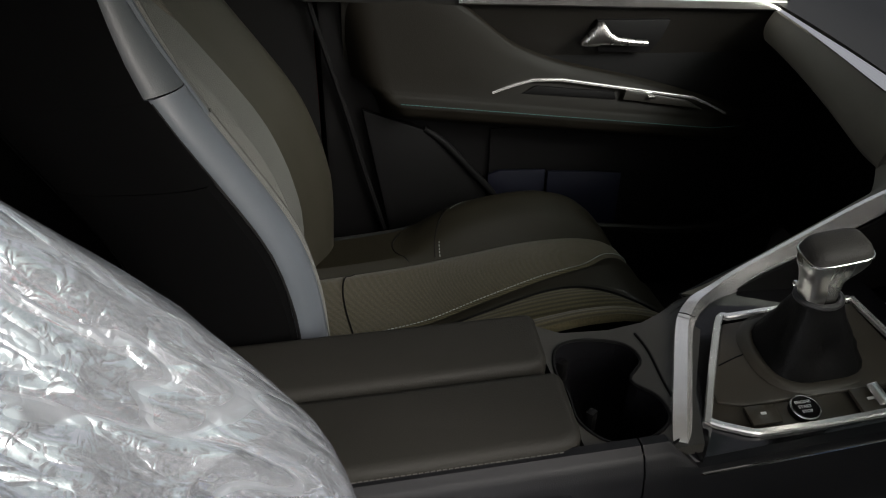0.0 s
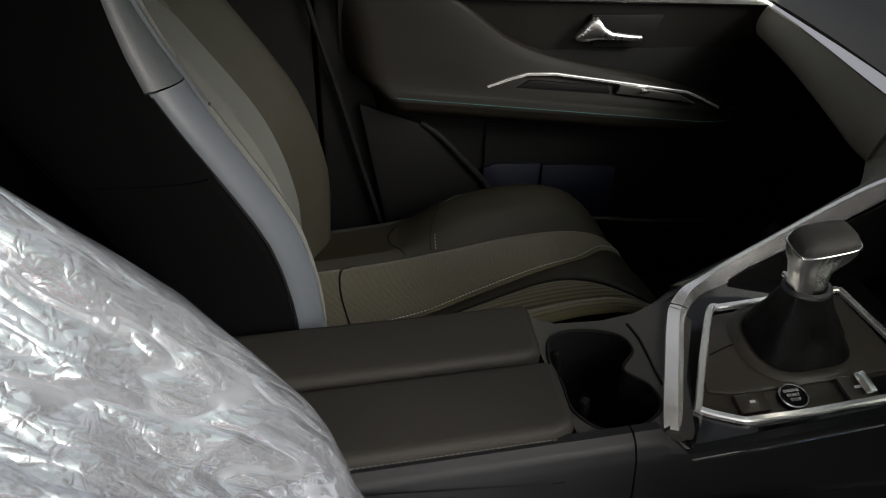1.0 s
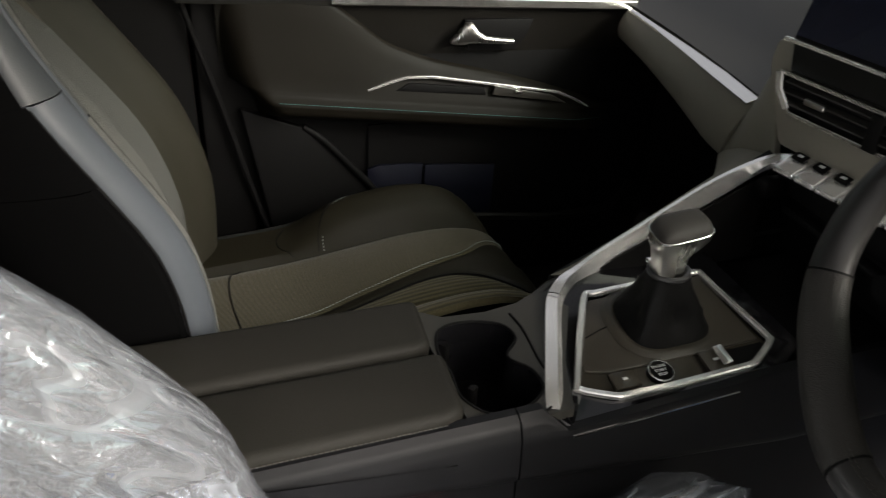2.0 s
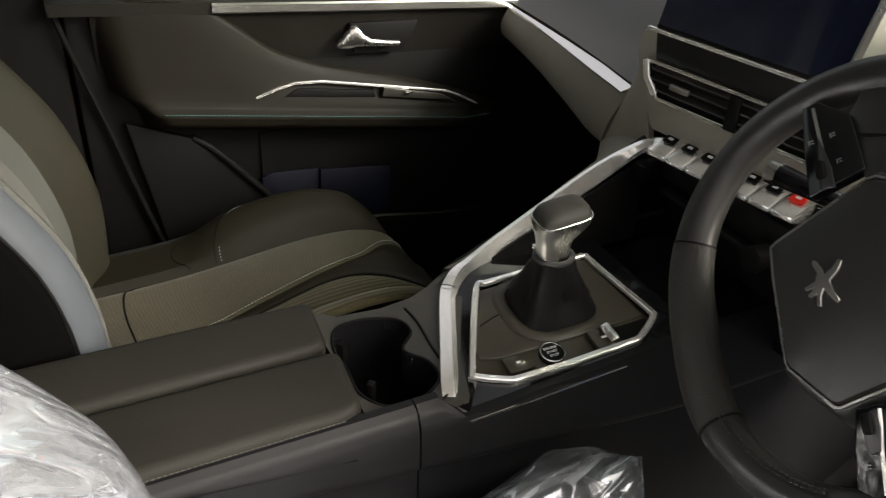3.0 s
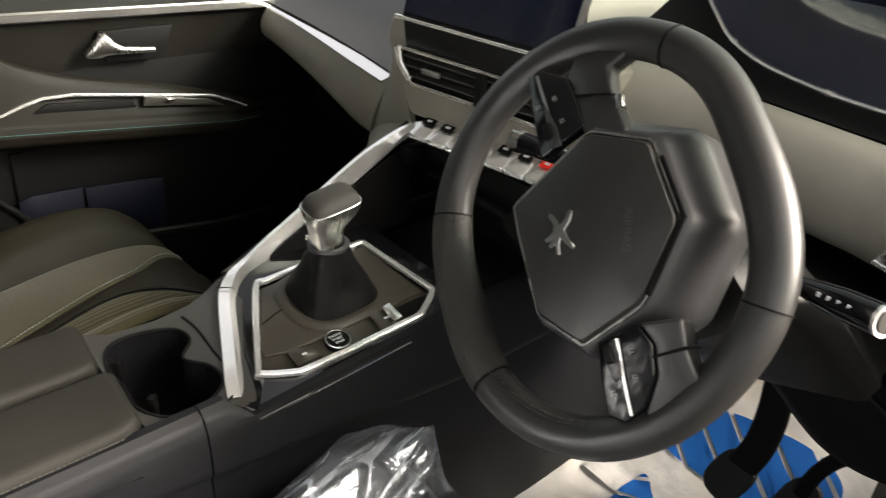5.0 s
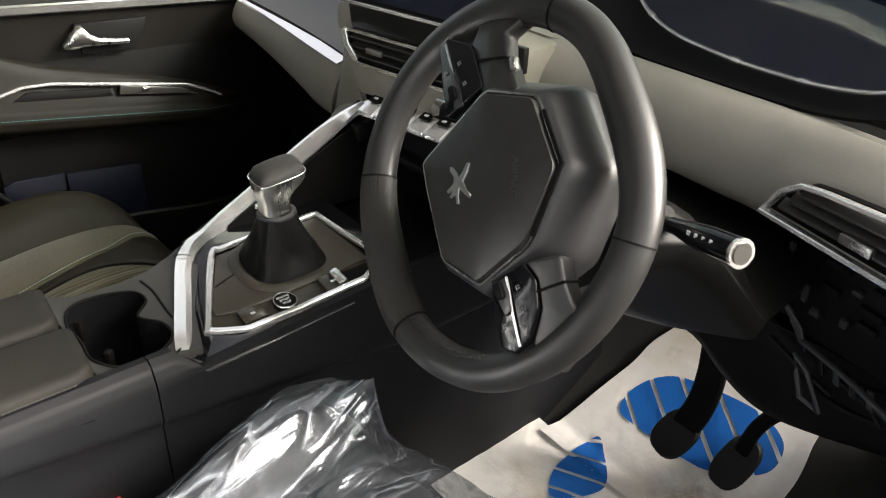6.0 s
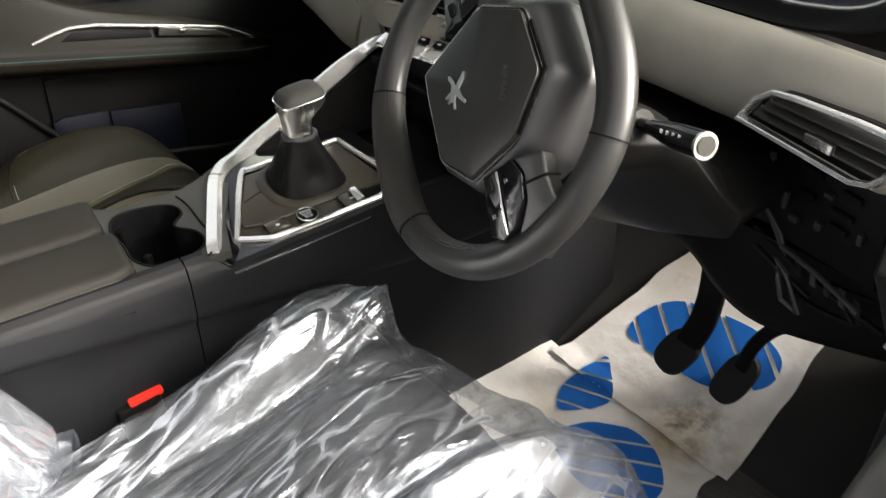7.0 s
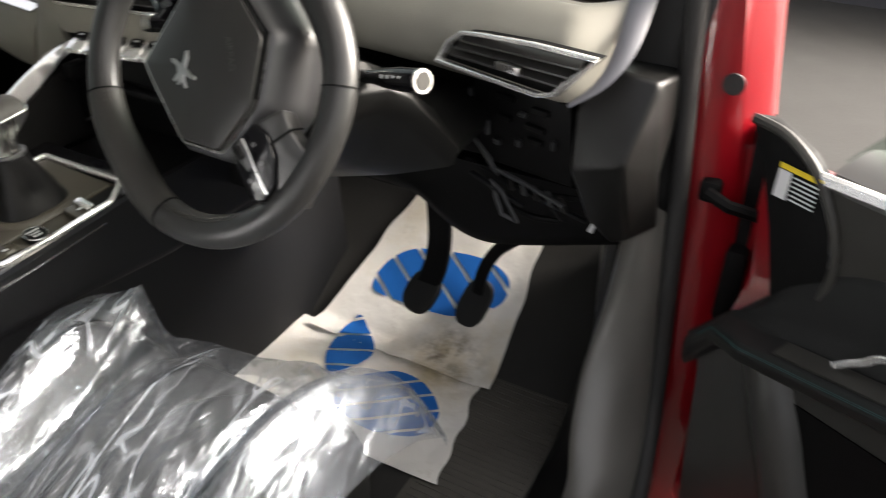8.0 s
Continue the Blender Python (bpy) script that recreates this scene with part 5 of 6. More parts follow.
part("gaiter_roll", sweep([p + V(0, 0, 0.004 - 0.15 * max(0, p.x + 0.05)) for p in GR(0.008, -0.112, ztop(-0.112) - 0.003, 0.052, 0.063)], [(-0.010, -0.003), (-0.006, 0.001), (0.0, 0.0022), (0.006, 0.0005), (0.010, -0.003)], closed=True), M_GEARSKIN, gear, "soft rolled edge round the gaiter", 60)
part("collar", moved(tube([V(0.0215 * math.cos(a), 0.024 * math.sin(a), 0) for a in (2 * math.pi * i / 24 for i in range(24))], 0.0038, 8, True), Matrix.Translation(V(0.011, -0.118, 0.5105))), M_HUB, gear, "black collar ring")
KNOB = lambda cx, cy, z, a, b, tilt=1.0: [p + V(0, 0, tilt * (0.10 * (p.y + 0.150) + 0.12 * (0.036 - p.x) - 0.006)) for p in GR(cx, cy, z, a, b, 0.0, 0.48)]
kn = part("knob", loft([KNOB(0.011, -0.121, 0.502, 0.0145, 0.0185, 0), KNOB(0.011, -0.121, 0.522, 0.0152, 0.0192, 0), KNOB(0.010, -0.121, 0.535, 0.0165, 0.0208, 0.3), KNOB(0.009, -0.118, 0.5425, 0.0185, 0.0250, 0.7),
                        KNOB(0.008, -0.114, 0.549, 0.0208, 0.0315), KNOB(0.008, -0.112, 0.556, 0.0222, 0.0350), KNOB(0.008, -0.112, 0.564, 0.0226, 0.0358)]), M_DULL, gear, "satin chrome knob body", 50)
part("knob_cap", loft([KNOB(0.008, -0.112, 0.5642, 0.0220, 0.0350), KNOB(0.008, -0.112, 0.569, 0.0217, 0.0345), KNOB(0.007, -0.111, 0.5745, 0.0195, 0.0310), KNOB(0.006, -0.110, 0.5785, 0.0135, 0.0230), KNOB(0.005, -0.109, 0.5800, 0.0060, 0.0110)]), M_GRIP, kn, "black leather knob cap", 70)
part("knob_ring", sweep(KNOB(0.008, -0.112, 0.565, 0.0228, 0.0360), flat(0.0022, 0.0034, 0.0006), closed=True), M_CHROME, kn, "bright chrome ring")
part("lift_slot", obox((0.0225, -0.108, 0.5475), (0.004, 0.026, 0.004), Matrix.Rotation(0.15, 3, "X"), 0.001), M_DARK, kn, "black undercut slot")
part("lift_tab", obox((-0.0035, -0.139, 0.520), (0.006, 0.006, 0.007), Matrix.Identity(3), 0.002), M_CHROME, kn, "bright release tab")


# ---- dashboard ----
dash = thing("dashboard", (0, 0.3, 0.35), "dark grey soft-skinned dashboard with chrome strip and switches", "dashboard")


def fascia(u, v):
    x = -0.665 + (0.44 - 0.075 * v) * u
    top = V(x, 0.198 - 0.046 * u, 0.602)
    low = V(x, 0.195 - 0.025 * u, 0.541 - 0.03 * u - 0.045 * u * u)
    p = top.lerp(low, v)
    p.y -= 0.012 * math.sin(v * 3.14)
    if v > 0.85:
        p.y += (v - 0.85) / 0.15 * 0.02
    if u > 0.85:
        p.y += ((u - 0.85) / 0.15) ** 2 * 0.01
    return p


part("fascia", sheet(fascia, 40, 14, 0.012, (0, 1, 0)), M_FASCIA, dash, "soft grey passenger fascia")
part("chrome_strip", sweep([V(-0.672, 0.200, 0.6065), V(-0.55, 0.190, 0.6065), V(-0.434, 0.177, 0.606), V(-0.32, 0.163, 0.605), V(-0.222, 0.150, 0.604)], [(0.010, -0.004), (0.012, 0.0), (-0.012, 0.008), (-0.012, 0.002)], scale=[0.25, 0.35, 0.62, 0.85, 0.80]), M_CHROME, dash, "bright chrome fascia strip")


upper_at = along([(0.212, 0.609), (0.262, 0.640), (0.302, 0.685), (0.362, 0.725), (0.50, 0.755), (0.75, 0.752), (0.95, 0.735)])


def upper(u, v):
    x = -0.74 + 0.60 * u
    y0 = 0.212 - 0.10 * u * u * 0.6
    p = upper_at(v)
    return V(x, p.x + (y0 - 0.212) * (1 - v), p.y)


part("dash_top", sheet(upper, 24, 36, 0.012, (0, 0.3, -1)), M_PLASTIC, dash, "dark passenger dash top")
part("dash_top", sheet(lambda u, v: V(-0.16 + 0.94 * u, lerp_table([(0.19, 0.215), (0.27, 0.43)], -0.16 + 0.94 * u)[0] * (1 - v) + 0.95 * v, 0.738 + 0.032 * math.sin(v * 2.6)), 40, 20, 0.012, (0, 0, -1)), M_PAD, dash, "grey dash top under the windscreen")
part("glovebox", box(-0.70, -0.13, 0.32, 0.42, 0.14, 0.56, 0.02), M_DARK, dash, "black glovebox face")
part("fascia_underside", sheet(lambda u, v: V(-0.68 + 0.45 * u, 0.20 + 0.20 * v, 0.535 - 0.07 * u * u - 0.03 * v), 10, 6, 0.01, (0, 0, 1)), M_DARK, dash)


def stack_y(x):
    return 0.092 + 0.20 * (x + 0.12)


# skirt between fascia, vents and console
def skirt(u, v):
    a, b = V(-0.226, 0.160, 0.606), V(-0.138, 0.098, 0.700)
    c, d = V(-0.302, 0.180, 0.480), V(-0.118, 0.118, 0.572)
    p = a.lerp(b, u).lerp(c.lerp(d, u), v)
    return p + V(0, -0.006, 0) * math.sin(u * 3.1) * math.sin(v * 3.1)


part("skirt", sheet(skirt, 14, 14, 0.01, (0, 1, 0)), M_FASCIA, dash, "grey skin below the centre vents")
part("center_panel", prism([V(-0.142, stack_y(-0.142), 0.735), V(-0.146, stack_y(-0.146), 0.70), V(-0.128, stack_y(-0.128), 0.655), V(-0.10, stack_y(-0.10), 0.60), V(0.18, stack_y(0.18), 0.60), V(0.19, stack_y(0.19), 0.735)], (0, 0.12, 0), 0.010), M_FASCIA, dash, "grey centre stack")

part("bezel", prism([V(-0.112, stack_y(-0.112) - 0.005, 0.738), V(-0.106, stack_y(-0.106) - 0.005, 0.703), V(0.188, stack_y(0.188) - 0.005, 0.703), V(0.188, stack_y(0.188) - 0.005, 0.738)], (0, 0.01, 0), 0.002), M_SHROUD, dash, "black bezel between screen and vents")
cv = thing("center_vent", (0, 0.1, 0.65), "slatted black centre air vent with chrome frame in dashboard", "air vent")
VC = [(-0.113, 0.700), (-0.106, 0.674), (-0.086, 0.653), (0.16, 0.653), (0.18, 0.668), (0.18, 0.700)]
part("frame", sweep([V(x, stack_y(x) - 0.008, z) for x, z in VC], flat(0.0055, 0.010, 0.001), up=(0.2, -1, 0), closed=True), M_CHROME, cv, "chrome vent frame")
part("cavity", prism([V(x, stack_y(x) - 0.004, z) for x, z in VC], (0, 0.006, 0), 0.001), M_DARK, cv)
for z in (0.664, 0.677, 0.690):
    part("slat", prism([V(-0.100, stack_y(-0.100) - 0.014, z), V(0.17, stack_y(0.17) - 0.014, z), V(0.17, stack_y(0.17) - 0.002, z + 0.004), V(-0.100, stack_y(-0.100) - 0.002, z + 0.004)], (0, 0, 0.002)), M_PLASTIC, cv)
part("tab", obox((-0.05, stack_y(-0.05) - 0.016, 0.6785), (0.030, 0.006, 0.009), Matrix.Rotation(0.2, 3, "Z"), 0.002), M_DULL, cv, "silver adjuster tab")
part("end_strip", sweep([V(-0.112, stack_y(-0.112) - 0.013, 0.700), V(-0.106, stack_y(-0.106) - 0.013, 0.678), V(-0.090, stack_y(-0.090) - 0.012, 0.658)], flat(0.010, 0.005, 0.001), up=(0.2, -1, 0)), M_KEY, cv, "bright chrome end strip")
part("divider", obox((0.030, stack_y(0.03) - 0.012, 0.675), (0.018, 0.010, 0.046), Matrix.Rotation(0.2, 3, "Z"), 0.002), M_DARK, cv)

scr = thing("touchscreen", (0, 0.12, 0.735), "wide dark glass touchscreen standing on the dashboard", "screen")
SU, SW = V(0.256, 0.050, 0.002), V(0.006, 0.030, 0.150)
S0 = V(-0.113, 0.086, 0.740)
SN = SW.cross(SU).normalized() * -1
SN = SN if SN.y > 0 else -SN
part("housing", prism([S0, S0 + SU, S0 + SU + SW, S0 + SW], SN * 0.016, 0.004), M_DARK, scr, "black screen housing")
g = [S0 + SU * a + SW * b - SN * 0.0012 for a, b in ((0.012, 0.05), (0.988, 0.05), (0.988, 0.97), (0.012, 0.97))]
part("glass", prism(g, SN * 0.002), M_SCREEN, scr, "dark glass display")
part("lower_trim", sweep([S0 + SU * -0.03 - SN * 0.002, S0 + SU * 0.5 - SN * 0.004, S0 + SU * 1.0 - SN * 0.002], flat(0.006, 0.005, 0.001)), M_KEY, scr, "satin silver lower lip")
part("side_trim", sweep([S0 + SU * 1.005, S0 + SU * 1.005 + SW], flat(0.003, 0.012), up=(0, 1, 0)), M_DULL, scr, "satin silver side edge")
part("foot", box(-0.09, 0.11, 0.155, 0.21, 0.70, 0.80, 0.01), M_DARK, scr)

# toggle switches
tog = thing("switch_row", (0.03, 0.09, 0.58), "row of chrome piano-key toggle switches under vents", "switches")
part("bar", prism([V(-0.075, stack_y(-0.075) + 0.004, 0.600), V(0.172, stack_y(0.172) + 0.004, 0.600), V(0.172, stack_y(0.172) + 0.012, 0.565), V(-0.075, stack_y(-0.075) + 0.012, 0.565)], (0, 0.03, 0), 0.003), M_GLOSS, tog, "black switch bar")
for k in range(7):
    x = -0.050 + 0.0315 * k
    y = stack_y(x) - 0.015
    key = prism([V(x - 0.0140, y + 0.014, 0.607), V(x - 0.0140, y - 0.002, 0.603), V(x - 0.0140, y - 0.022, 0.592), V(x - 0.0140, y - 0.022, 0.584), V(x - 0.0140, y - 0.004, 0.580), V(x - 0.0140, y + 0.014, 0.592)], (0.028, 0.0056, 0), 0.0016)
    kk = part("key", key, M_KEY, tog, "chrome toggle key")
    lay = Matrix.Rotation(0.2, 3, "Z") @ Matrix.Rotation(radians(21), 3, "X")
    part("key_face", obox((x, y + 0.003, 0.6068), (0.018, 0.013, 0.0030), lay, 0.0004), M_REDBTN if k == 6 else M_DARK, kk, "red hazard warning face" if k == 6 else "black marked face")
    part("mark", obox((x, y + 0.003, 0.6086), (0.007, 0.004, 0.0008), lay), M_WHITE, kk)
part("under_panel", box(-0.10, 0.19, 0.115, 0.16, 0.535, 0.575, 0.006), M_DARK, tog, "black panel under the switches")
part("socket", moved(tube([V(0, -0.02, 0), V(0, 0.01, 0), V(0, 0.05, 0)], 0.017, 20), Matrix.Translation(V(0.138, 0.10, 0.532))), M_DARK, tog, "round black rotary knob")
part("catch", box(-0.100, -0.076, 0.080, 0.12, 0.530, 0.556, 0.005), M_DARK, tog, "small black catch")
part("shelf_edge", box(-0.06, 0.15, 0.10, 0.12, 0.520, 0.530, 0.003), M_DARK, tog)


# driver's side pad
pad_at = along([(0.275, 0.722), (0.248, 0.738), (0.228, 0.741), (0.208, 0.730), (0.190, 0.705), (0.182, 0.675), (0.184, 0.650), (0.20, 0.634), (0.24, 0.625)])
PAD_LOW = [(0.17, 0.690), (0.22, 0.665), (0.30, 0.645), (0.44, 0.640), (0.56, 0.62)]


def pad(u, v):
    x = 0.17 + 0.590 * u
    near = -0.17 * max(0, x - 0.50) + 5.4 * max(0, x - 0.70) ** 1.5
    y, z, _ = pad_at(v)
    low = lerp_table(PAD_LOW, x)[0]
    z += 0.03 * max(0, x - 0.55) * (1 - v)
    if z < low and v > 0.3:
        y, z = y + (low - z) * 1.2, low - 0.25 * (low - z)
    return V(x, y + near, z)


part("driver_pad", sheet(pad, 60, 50, 0.012, (0, 1, 0)), M_PAD, dash, "grey soft pad beside the instruments", 60)
part("end_trim", sweep(smooth([V(0.772, 0.285, 0.815), V(0.766, 0.250, 0.755), V(0.767, 0.192, 0.704), V(0.752, 0.158, 0.668), V(0.722, 0.143, 0.642)], 8), [(-0.016, 0.0), (-0.010, 0.006), (0.0, 0.008), (0.010, 0.006), (0.016, 0.0), (0.0, -0.006)], scale=[1.15 - 0.75 * (i / 32) ** 1.5 for i in range(33)]), M_TRIMGREY, dash, "pale satin dash end trim", 60)
# Black panel paints the shade in the gap behind the column.
part("column_gap_shade", box(0.27, 0.60, 0.275, 0.30, 0.48, 0.70), M_DARK, dash, "black panel standing for the shade round the steering column")
rv = thing("side_vent", (0.64, 0.12, 0.66), "slatted black side air vent with chrome frame in dashboard", "air vent")
VR = [V(0.540, 0.150, 0.663), V(0.556, 0.152, 0.690), V(0.576, 0.150, 0.704), V(0.600, 0.145, 0.7075), V(0.680, 0.123, 0.716), V(0.762, 0.102, 0.7195), V(0.735, 0.110, 0.690), V(0.712, 0.118, 0.664), V(0.690, 0.124, 0.656), V(0.62, 0.138, 0.658)]
part("frame", sweep(VR, flat(0.0055, 0.014, 0.0012), up=(-0.25, -1, 0.25), closed=True), M_KEY, rv, "chrome vent frame")
part("cavity", prism([p + V(0.003, 0.012, 0) for p in VR], (0.002, 0.008, 0), 0.0), M_DARK, rv)
for k in range(3):
    f = 0.26 + 0.25 * k
    a, b = V(0.548, 0.152, 0.663).lerp(V(0.585, 0.150, 0.704), f), V(0.705, 0.122, 0.660).lerp(V(0.755, 0.106, 0.716), f)
    part("slat", prism([a + V(0, -0.006, 0), b + V(0, -0.006, 0), b + V(0, 0.008, 0.006), a + V(0, 0.008, 0.006)], (0, 0, 0.0025)), M_PLASTIC, rv)
part("tab", obox((0.650, 0.120, 0.683), (0.036, 0.008, 0.011), Matrix.Rotation(-0.25, 3, "Z"), 0.002), M_DULL, rv, "silver adjuster tab")
SC = [V(0.727, 0.152, 0.554), V(0.798, 0.147, 0.577), V(0.816, 0.195, 0.673), V(0.750, 0.205, 0.678), V(0.722, 0.172, 0.628), V(0.748, 0.190, 0.470), V(0.784, 0.200, 0.434), V(0.806, 0.200, 0.446), V(0.826, 0.215, 0.551), V(0.834, 0.245, 0.453), V(0.830, 0.30, 0.66), V(0.73, 0.30, 0.66), V(0.75, 0.30, 0.44), V(0.81, 0.30, 0.43)]
bm = bmesh.new()
vs = [bm.verts.new(p) for p in SC]
for f in ((0, 1, 2, 3, 4), (0, 5, 6, 7, 1), (1, 7, 9, 8), (1, 8, 2), (2, 8, 10), (8, 9, 13, 10), (3, 2, 10, 11), (4, 3, 11), (0, 4, 11, 12, 5), (5, 12, 6), (6, 12, 13, 7), (7, 13, 9)):
    bm.faces.new([vs[i] for i in f])
bmesh.ops.recalc_face_normals(bm, faces=bm.faces[:])
bmesh.ops.bevel(bm, geom=bm.edges[:], offset=0.007, segments=3, affect="EDGES", profile=0.5)
part("side_cover", bm, M_SHROUD, dash, "black faceted dash side cover", 50)
# Black block paints the shaded space below the dash.
part("knee_shade_block", box(0.14, 0.82, 0.30, 0.40, 0.36, 0.70, 0.02), M_DARK, dash, "black block standing for the shaded space under the dashboard")

# instruments
ins = thing("instrument_cluster", (0.39, 0.33, 0.75), "dark navy digital instrument cluster with chrome lower rim", "instruments")
ARC = smooth([V(0.165, 0.36, 0.850), V(0.190, 0.335, 0.815), V(0.215, 0.327, 0.792), V(0.245, 0.322, 0.770), V(0.300, 0.312, 0.756), V(0.385, 0.304, 0.7505), V(0.447, 0.302, 0.7505), V(0.505, 0.302, 0.753), V(0.570, 0.304, 0.766), V(0.610, 0.315, 0.800), V(0.625, 0.34, 0.86)], 4)
part("glass", sheet(lambda u, v: ARC[round(u * (len(ARC) - 1))].lerp(V(0.18 + 0.43 * u, 0.40, 0.89), v), len(ARC) - 1, 8, 0.004, (0, 1, 0)), M_SCREEN, ins, "dark navy display glass", 60)
part("rim", tube(ARC, 0.0034, 8), M_KEY, ins, "thin chrome rim")
for i in (12, 20, 26):
    part("clip", tube([ARC[i].lerp(ARC[i + 1], -0.1), ARC[i].lerp(ARC[i + 1], 0.5)], 0.0050, 8), M_KEY, ins)
part("sill", sheet(lambda u, v: ARC[round(u * (len(ARC) - 1))].lerp(V(0.16 + 0.47 * u, 0.236, 0.744 + 0.03 * abs(2 * u - 1) ** 4), v) + V(0, 0, -0.006 * math.sin(v * 3.1)), len(ARC) - 1, 6, 0.004, (0, 0.3, -1)), M_DARK, ins, "black sill below the display")
part("hood", sheet(lambda u, v: V(0.15 + 0.49 * u, 0.33 + 0.16 * v, 0.86 + 0.055 * math.sin(u * 3.14) - 0.03 * v), 20, 6, 0.012), M_PLASTIC, ins, "black hood")

# ---- steering wheel ----
WU, WV, WN = V(1, 0, 0), V(0, 0.454, 0.891), V(0, -0.891, 0.454)
# the rim's own plane, a little behind the hub and turned a few degrees
RU, RN = V(0.999, -0.0401, 0.0204), V(-0.045, -0.8901, 0.4535)
RC = V(0.377, -0.0683, 0.6893)
wheel = thing("steering_wheel", RC, "black leather steering wheel turned to one side", "steering wheel")
RIM_R = [(-180, 0.1905), (-161, 0.1855), (-145, 0.178), (-130, 0.173), (-119, 0.177), (-106, 0.184), (-90, 0.187), (-74, 0.187), (-60, 0.185), (-45, 0.179), (-30, 0.174), (-15, 0.169), (0, 0.166), (12, 0.162),
         (25, 0.155), (40, 0.149), (52, 0.148), (65, 0.154), (80, 0.166), (98, 0.175), (115, 0.182), (132, 0.187), (150, 0.189), (165, 0.191), (180, 0.1905)]


def rim_r(d):
    d = (d + 180) % 360 - 180
    w = lambda k: lerp_table(RIM_R, (d + k + 180) % 360 - 180)[0]
    return (w(-8) + 2 * w(0) + w(8)) / 4


def wheel_at(u, v, n=0.0):
    return RC + RU * u + WV * v + RN * n


def rim_at(d, grow=0.0, n=0.0):
    a, r = radians(d), rim_r(d) + grow
    return wheel_at(r * math.cos(a), r * math.sin(a), n)


def thick(d):
    """The rim swells at the two thumb grips."""
    d = (d + 180) % 360 - 180
    return 1 + 0.20 * math.exp(-((d + 128) / 34) ** 2) + 0.10 * math.exp(-((d - 40) / 30) ** 2)


NR = 120
RIM_PROFILE = [(math.cos(t) * 0.0185 * (1 + 0.06 * math.cos(2 * t)), math.sin(t) * 0.0185) for t in (2 * math.pi * i / 18 for i in range(18))]
rim = part("rim", sweep([rim_at(360 * i / NR) for i in range(NR)], RIM_PROFILE, up=RN, closed=True, scale=[thick(360 * i / NR) for i in range(NR)]), M_RIM, wheel, "smooth black leather rim")
GRIP = [rim_at(-160 + 58 * i / 24) for i in range(25)]
part("grip", sweep(GRIP, RIM_PROFILE, up=RN, scale=[1.035 * thick(-160 + 58 * i / 24) for i in range(25)]), M_GRIP, rim, "perforated dull leather hand grip", 50)
for d in (-160.5, -101.5, 3, 96):
    part("seam", sweep([rim_at(d - 0.35), rim_at(d + 0.35)], RIM_PROFILE, up=RN, scale=[1.045 * thick(d)] * 2), M_DARK, rim, "sewn leather seam")
part("stitching", stitches([rim_at(d, -0.0125, 0.0165) for d in range(-160, -60, 2)], 0.0009, 0.0035, 0.0022), M_CONTOP, rim, "cross stitching round the inner rim")
part("stitching", stitches([rim_at(d, -0.0158, 0.0142) for d in range(-160, -60, 2)], 0.0009, 0.0035, 0.0022), M_CONTOP, rim, "cross stitching round the inner rim")
HUBW = [(-0.085, 0.0), (-0.046, 0.089), (0.013, 0.103), (0.068, 0.055), (0.071, -0.018), (0.040, -0.074), (-0.012, -0.073), (-0.067, -0.020)]


def hp(u, v, n):
    return V(0.39, -0.12, 0.70) + WU * u + WV * v + WN * (n + 0.412 - (0.891 * 0.12 + 0.454 * 0.70))


def hub_ring(k, n, du=0.0, dv=0.0):
    pts = []
    m = len(HUBW)
    for i in range(m):
        a, b, c = V(*HUBW[i - 1], 0), V(*HUBW[i], 0), V(*HUBW[(i + 1) % m], 0)
        for f, o in ((0.16, a), (0.05, a), (0.05, c), (0.16, c)):
            pts.append(b.lerp(o, f))
    c0 = V(0.0, 0.010, 0)
    return [hp(*(c0 + (p - c0) * k).to_2d() + V(du, dv, 0).to_2d(), n) for p in pts]


part("airbag_cover", loft([hub_ring(1.0, -0.012), hub_ring(1.0, 0.000), hub_ring(0.975, 0.004), hub_ring(0.80, 0.007), hub_ring(0.4, 0.009), hub_ring(0.05, 0.0095)]), M_BAG, wheel, "black faceted airbag cover", 30)
part("cover_edge", sweep(hub_ring(1.025, -0.002), flat(0.0022, 0.004), up=WN, closed=True), M_DULL, wheel, "thin grey edge line")
part("hub", loft([hub_ring(1.05, -0.004), hub_ring(1.12, -0.012), hub_ring(1.22, -0.040, 0.012, 0.006), hub_ring(1.20, -0.075, 0.016, 0.008), hub_ring(1.0, -0.105, 0.01, 0.0)]), M_HUB, wheel, "dark grey hub body", 75)
part("cover_slot", sweep([hp(*p, 0.0005) for p in ((0.028, 0.096), (0.070, 0.060), (0.0735, -0.010))], flat(0.004, 0.003), up=WN), M_DARK, wheel)
EMBLEM = [(0.0025, 0.0205), (0.005, 0.012), (0.004, 0.002), (0.012, -0.003), (0.021, -0.006), (0.0205, -0.0095), (0.011, -0.008), (0.004, -0.006), (0.006, -0.012), (0.0115, -0.019), (0.008, -0.0205), (0.002, -0.013), (-0.001, -0.0185),
          (-0.004, -0.018), (-0.003, -0.010), (-0.0075, -0.016), (-0.0105, -0.0145), (-0.006, -0.005), (-0.009, 0.001), (-0.0175, 0.0045), (-0.019, 0.008), (-0.0155, 0.0085), (-0.007, 0.006), (-0.003, 0.003), (-0.001, 0.011), (-0.001, 0.019)]
part("badge", prism([hp(u * 0.95 - 0.023, v + 0.003, 0.0088) for u, v in EMBLEM], WN * 0.0025, 0.0005, 1), M_DULL, wheel, "small silver emblem of plain shape")
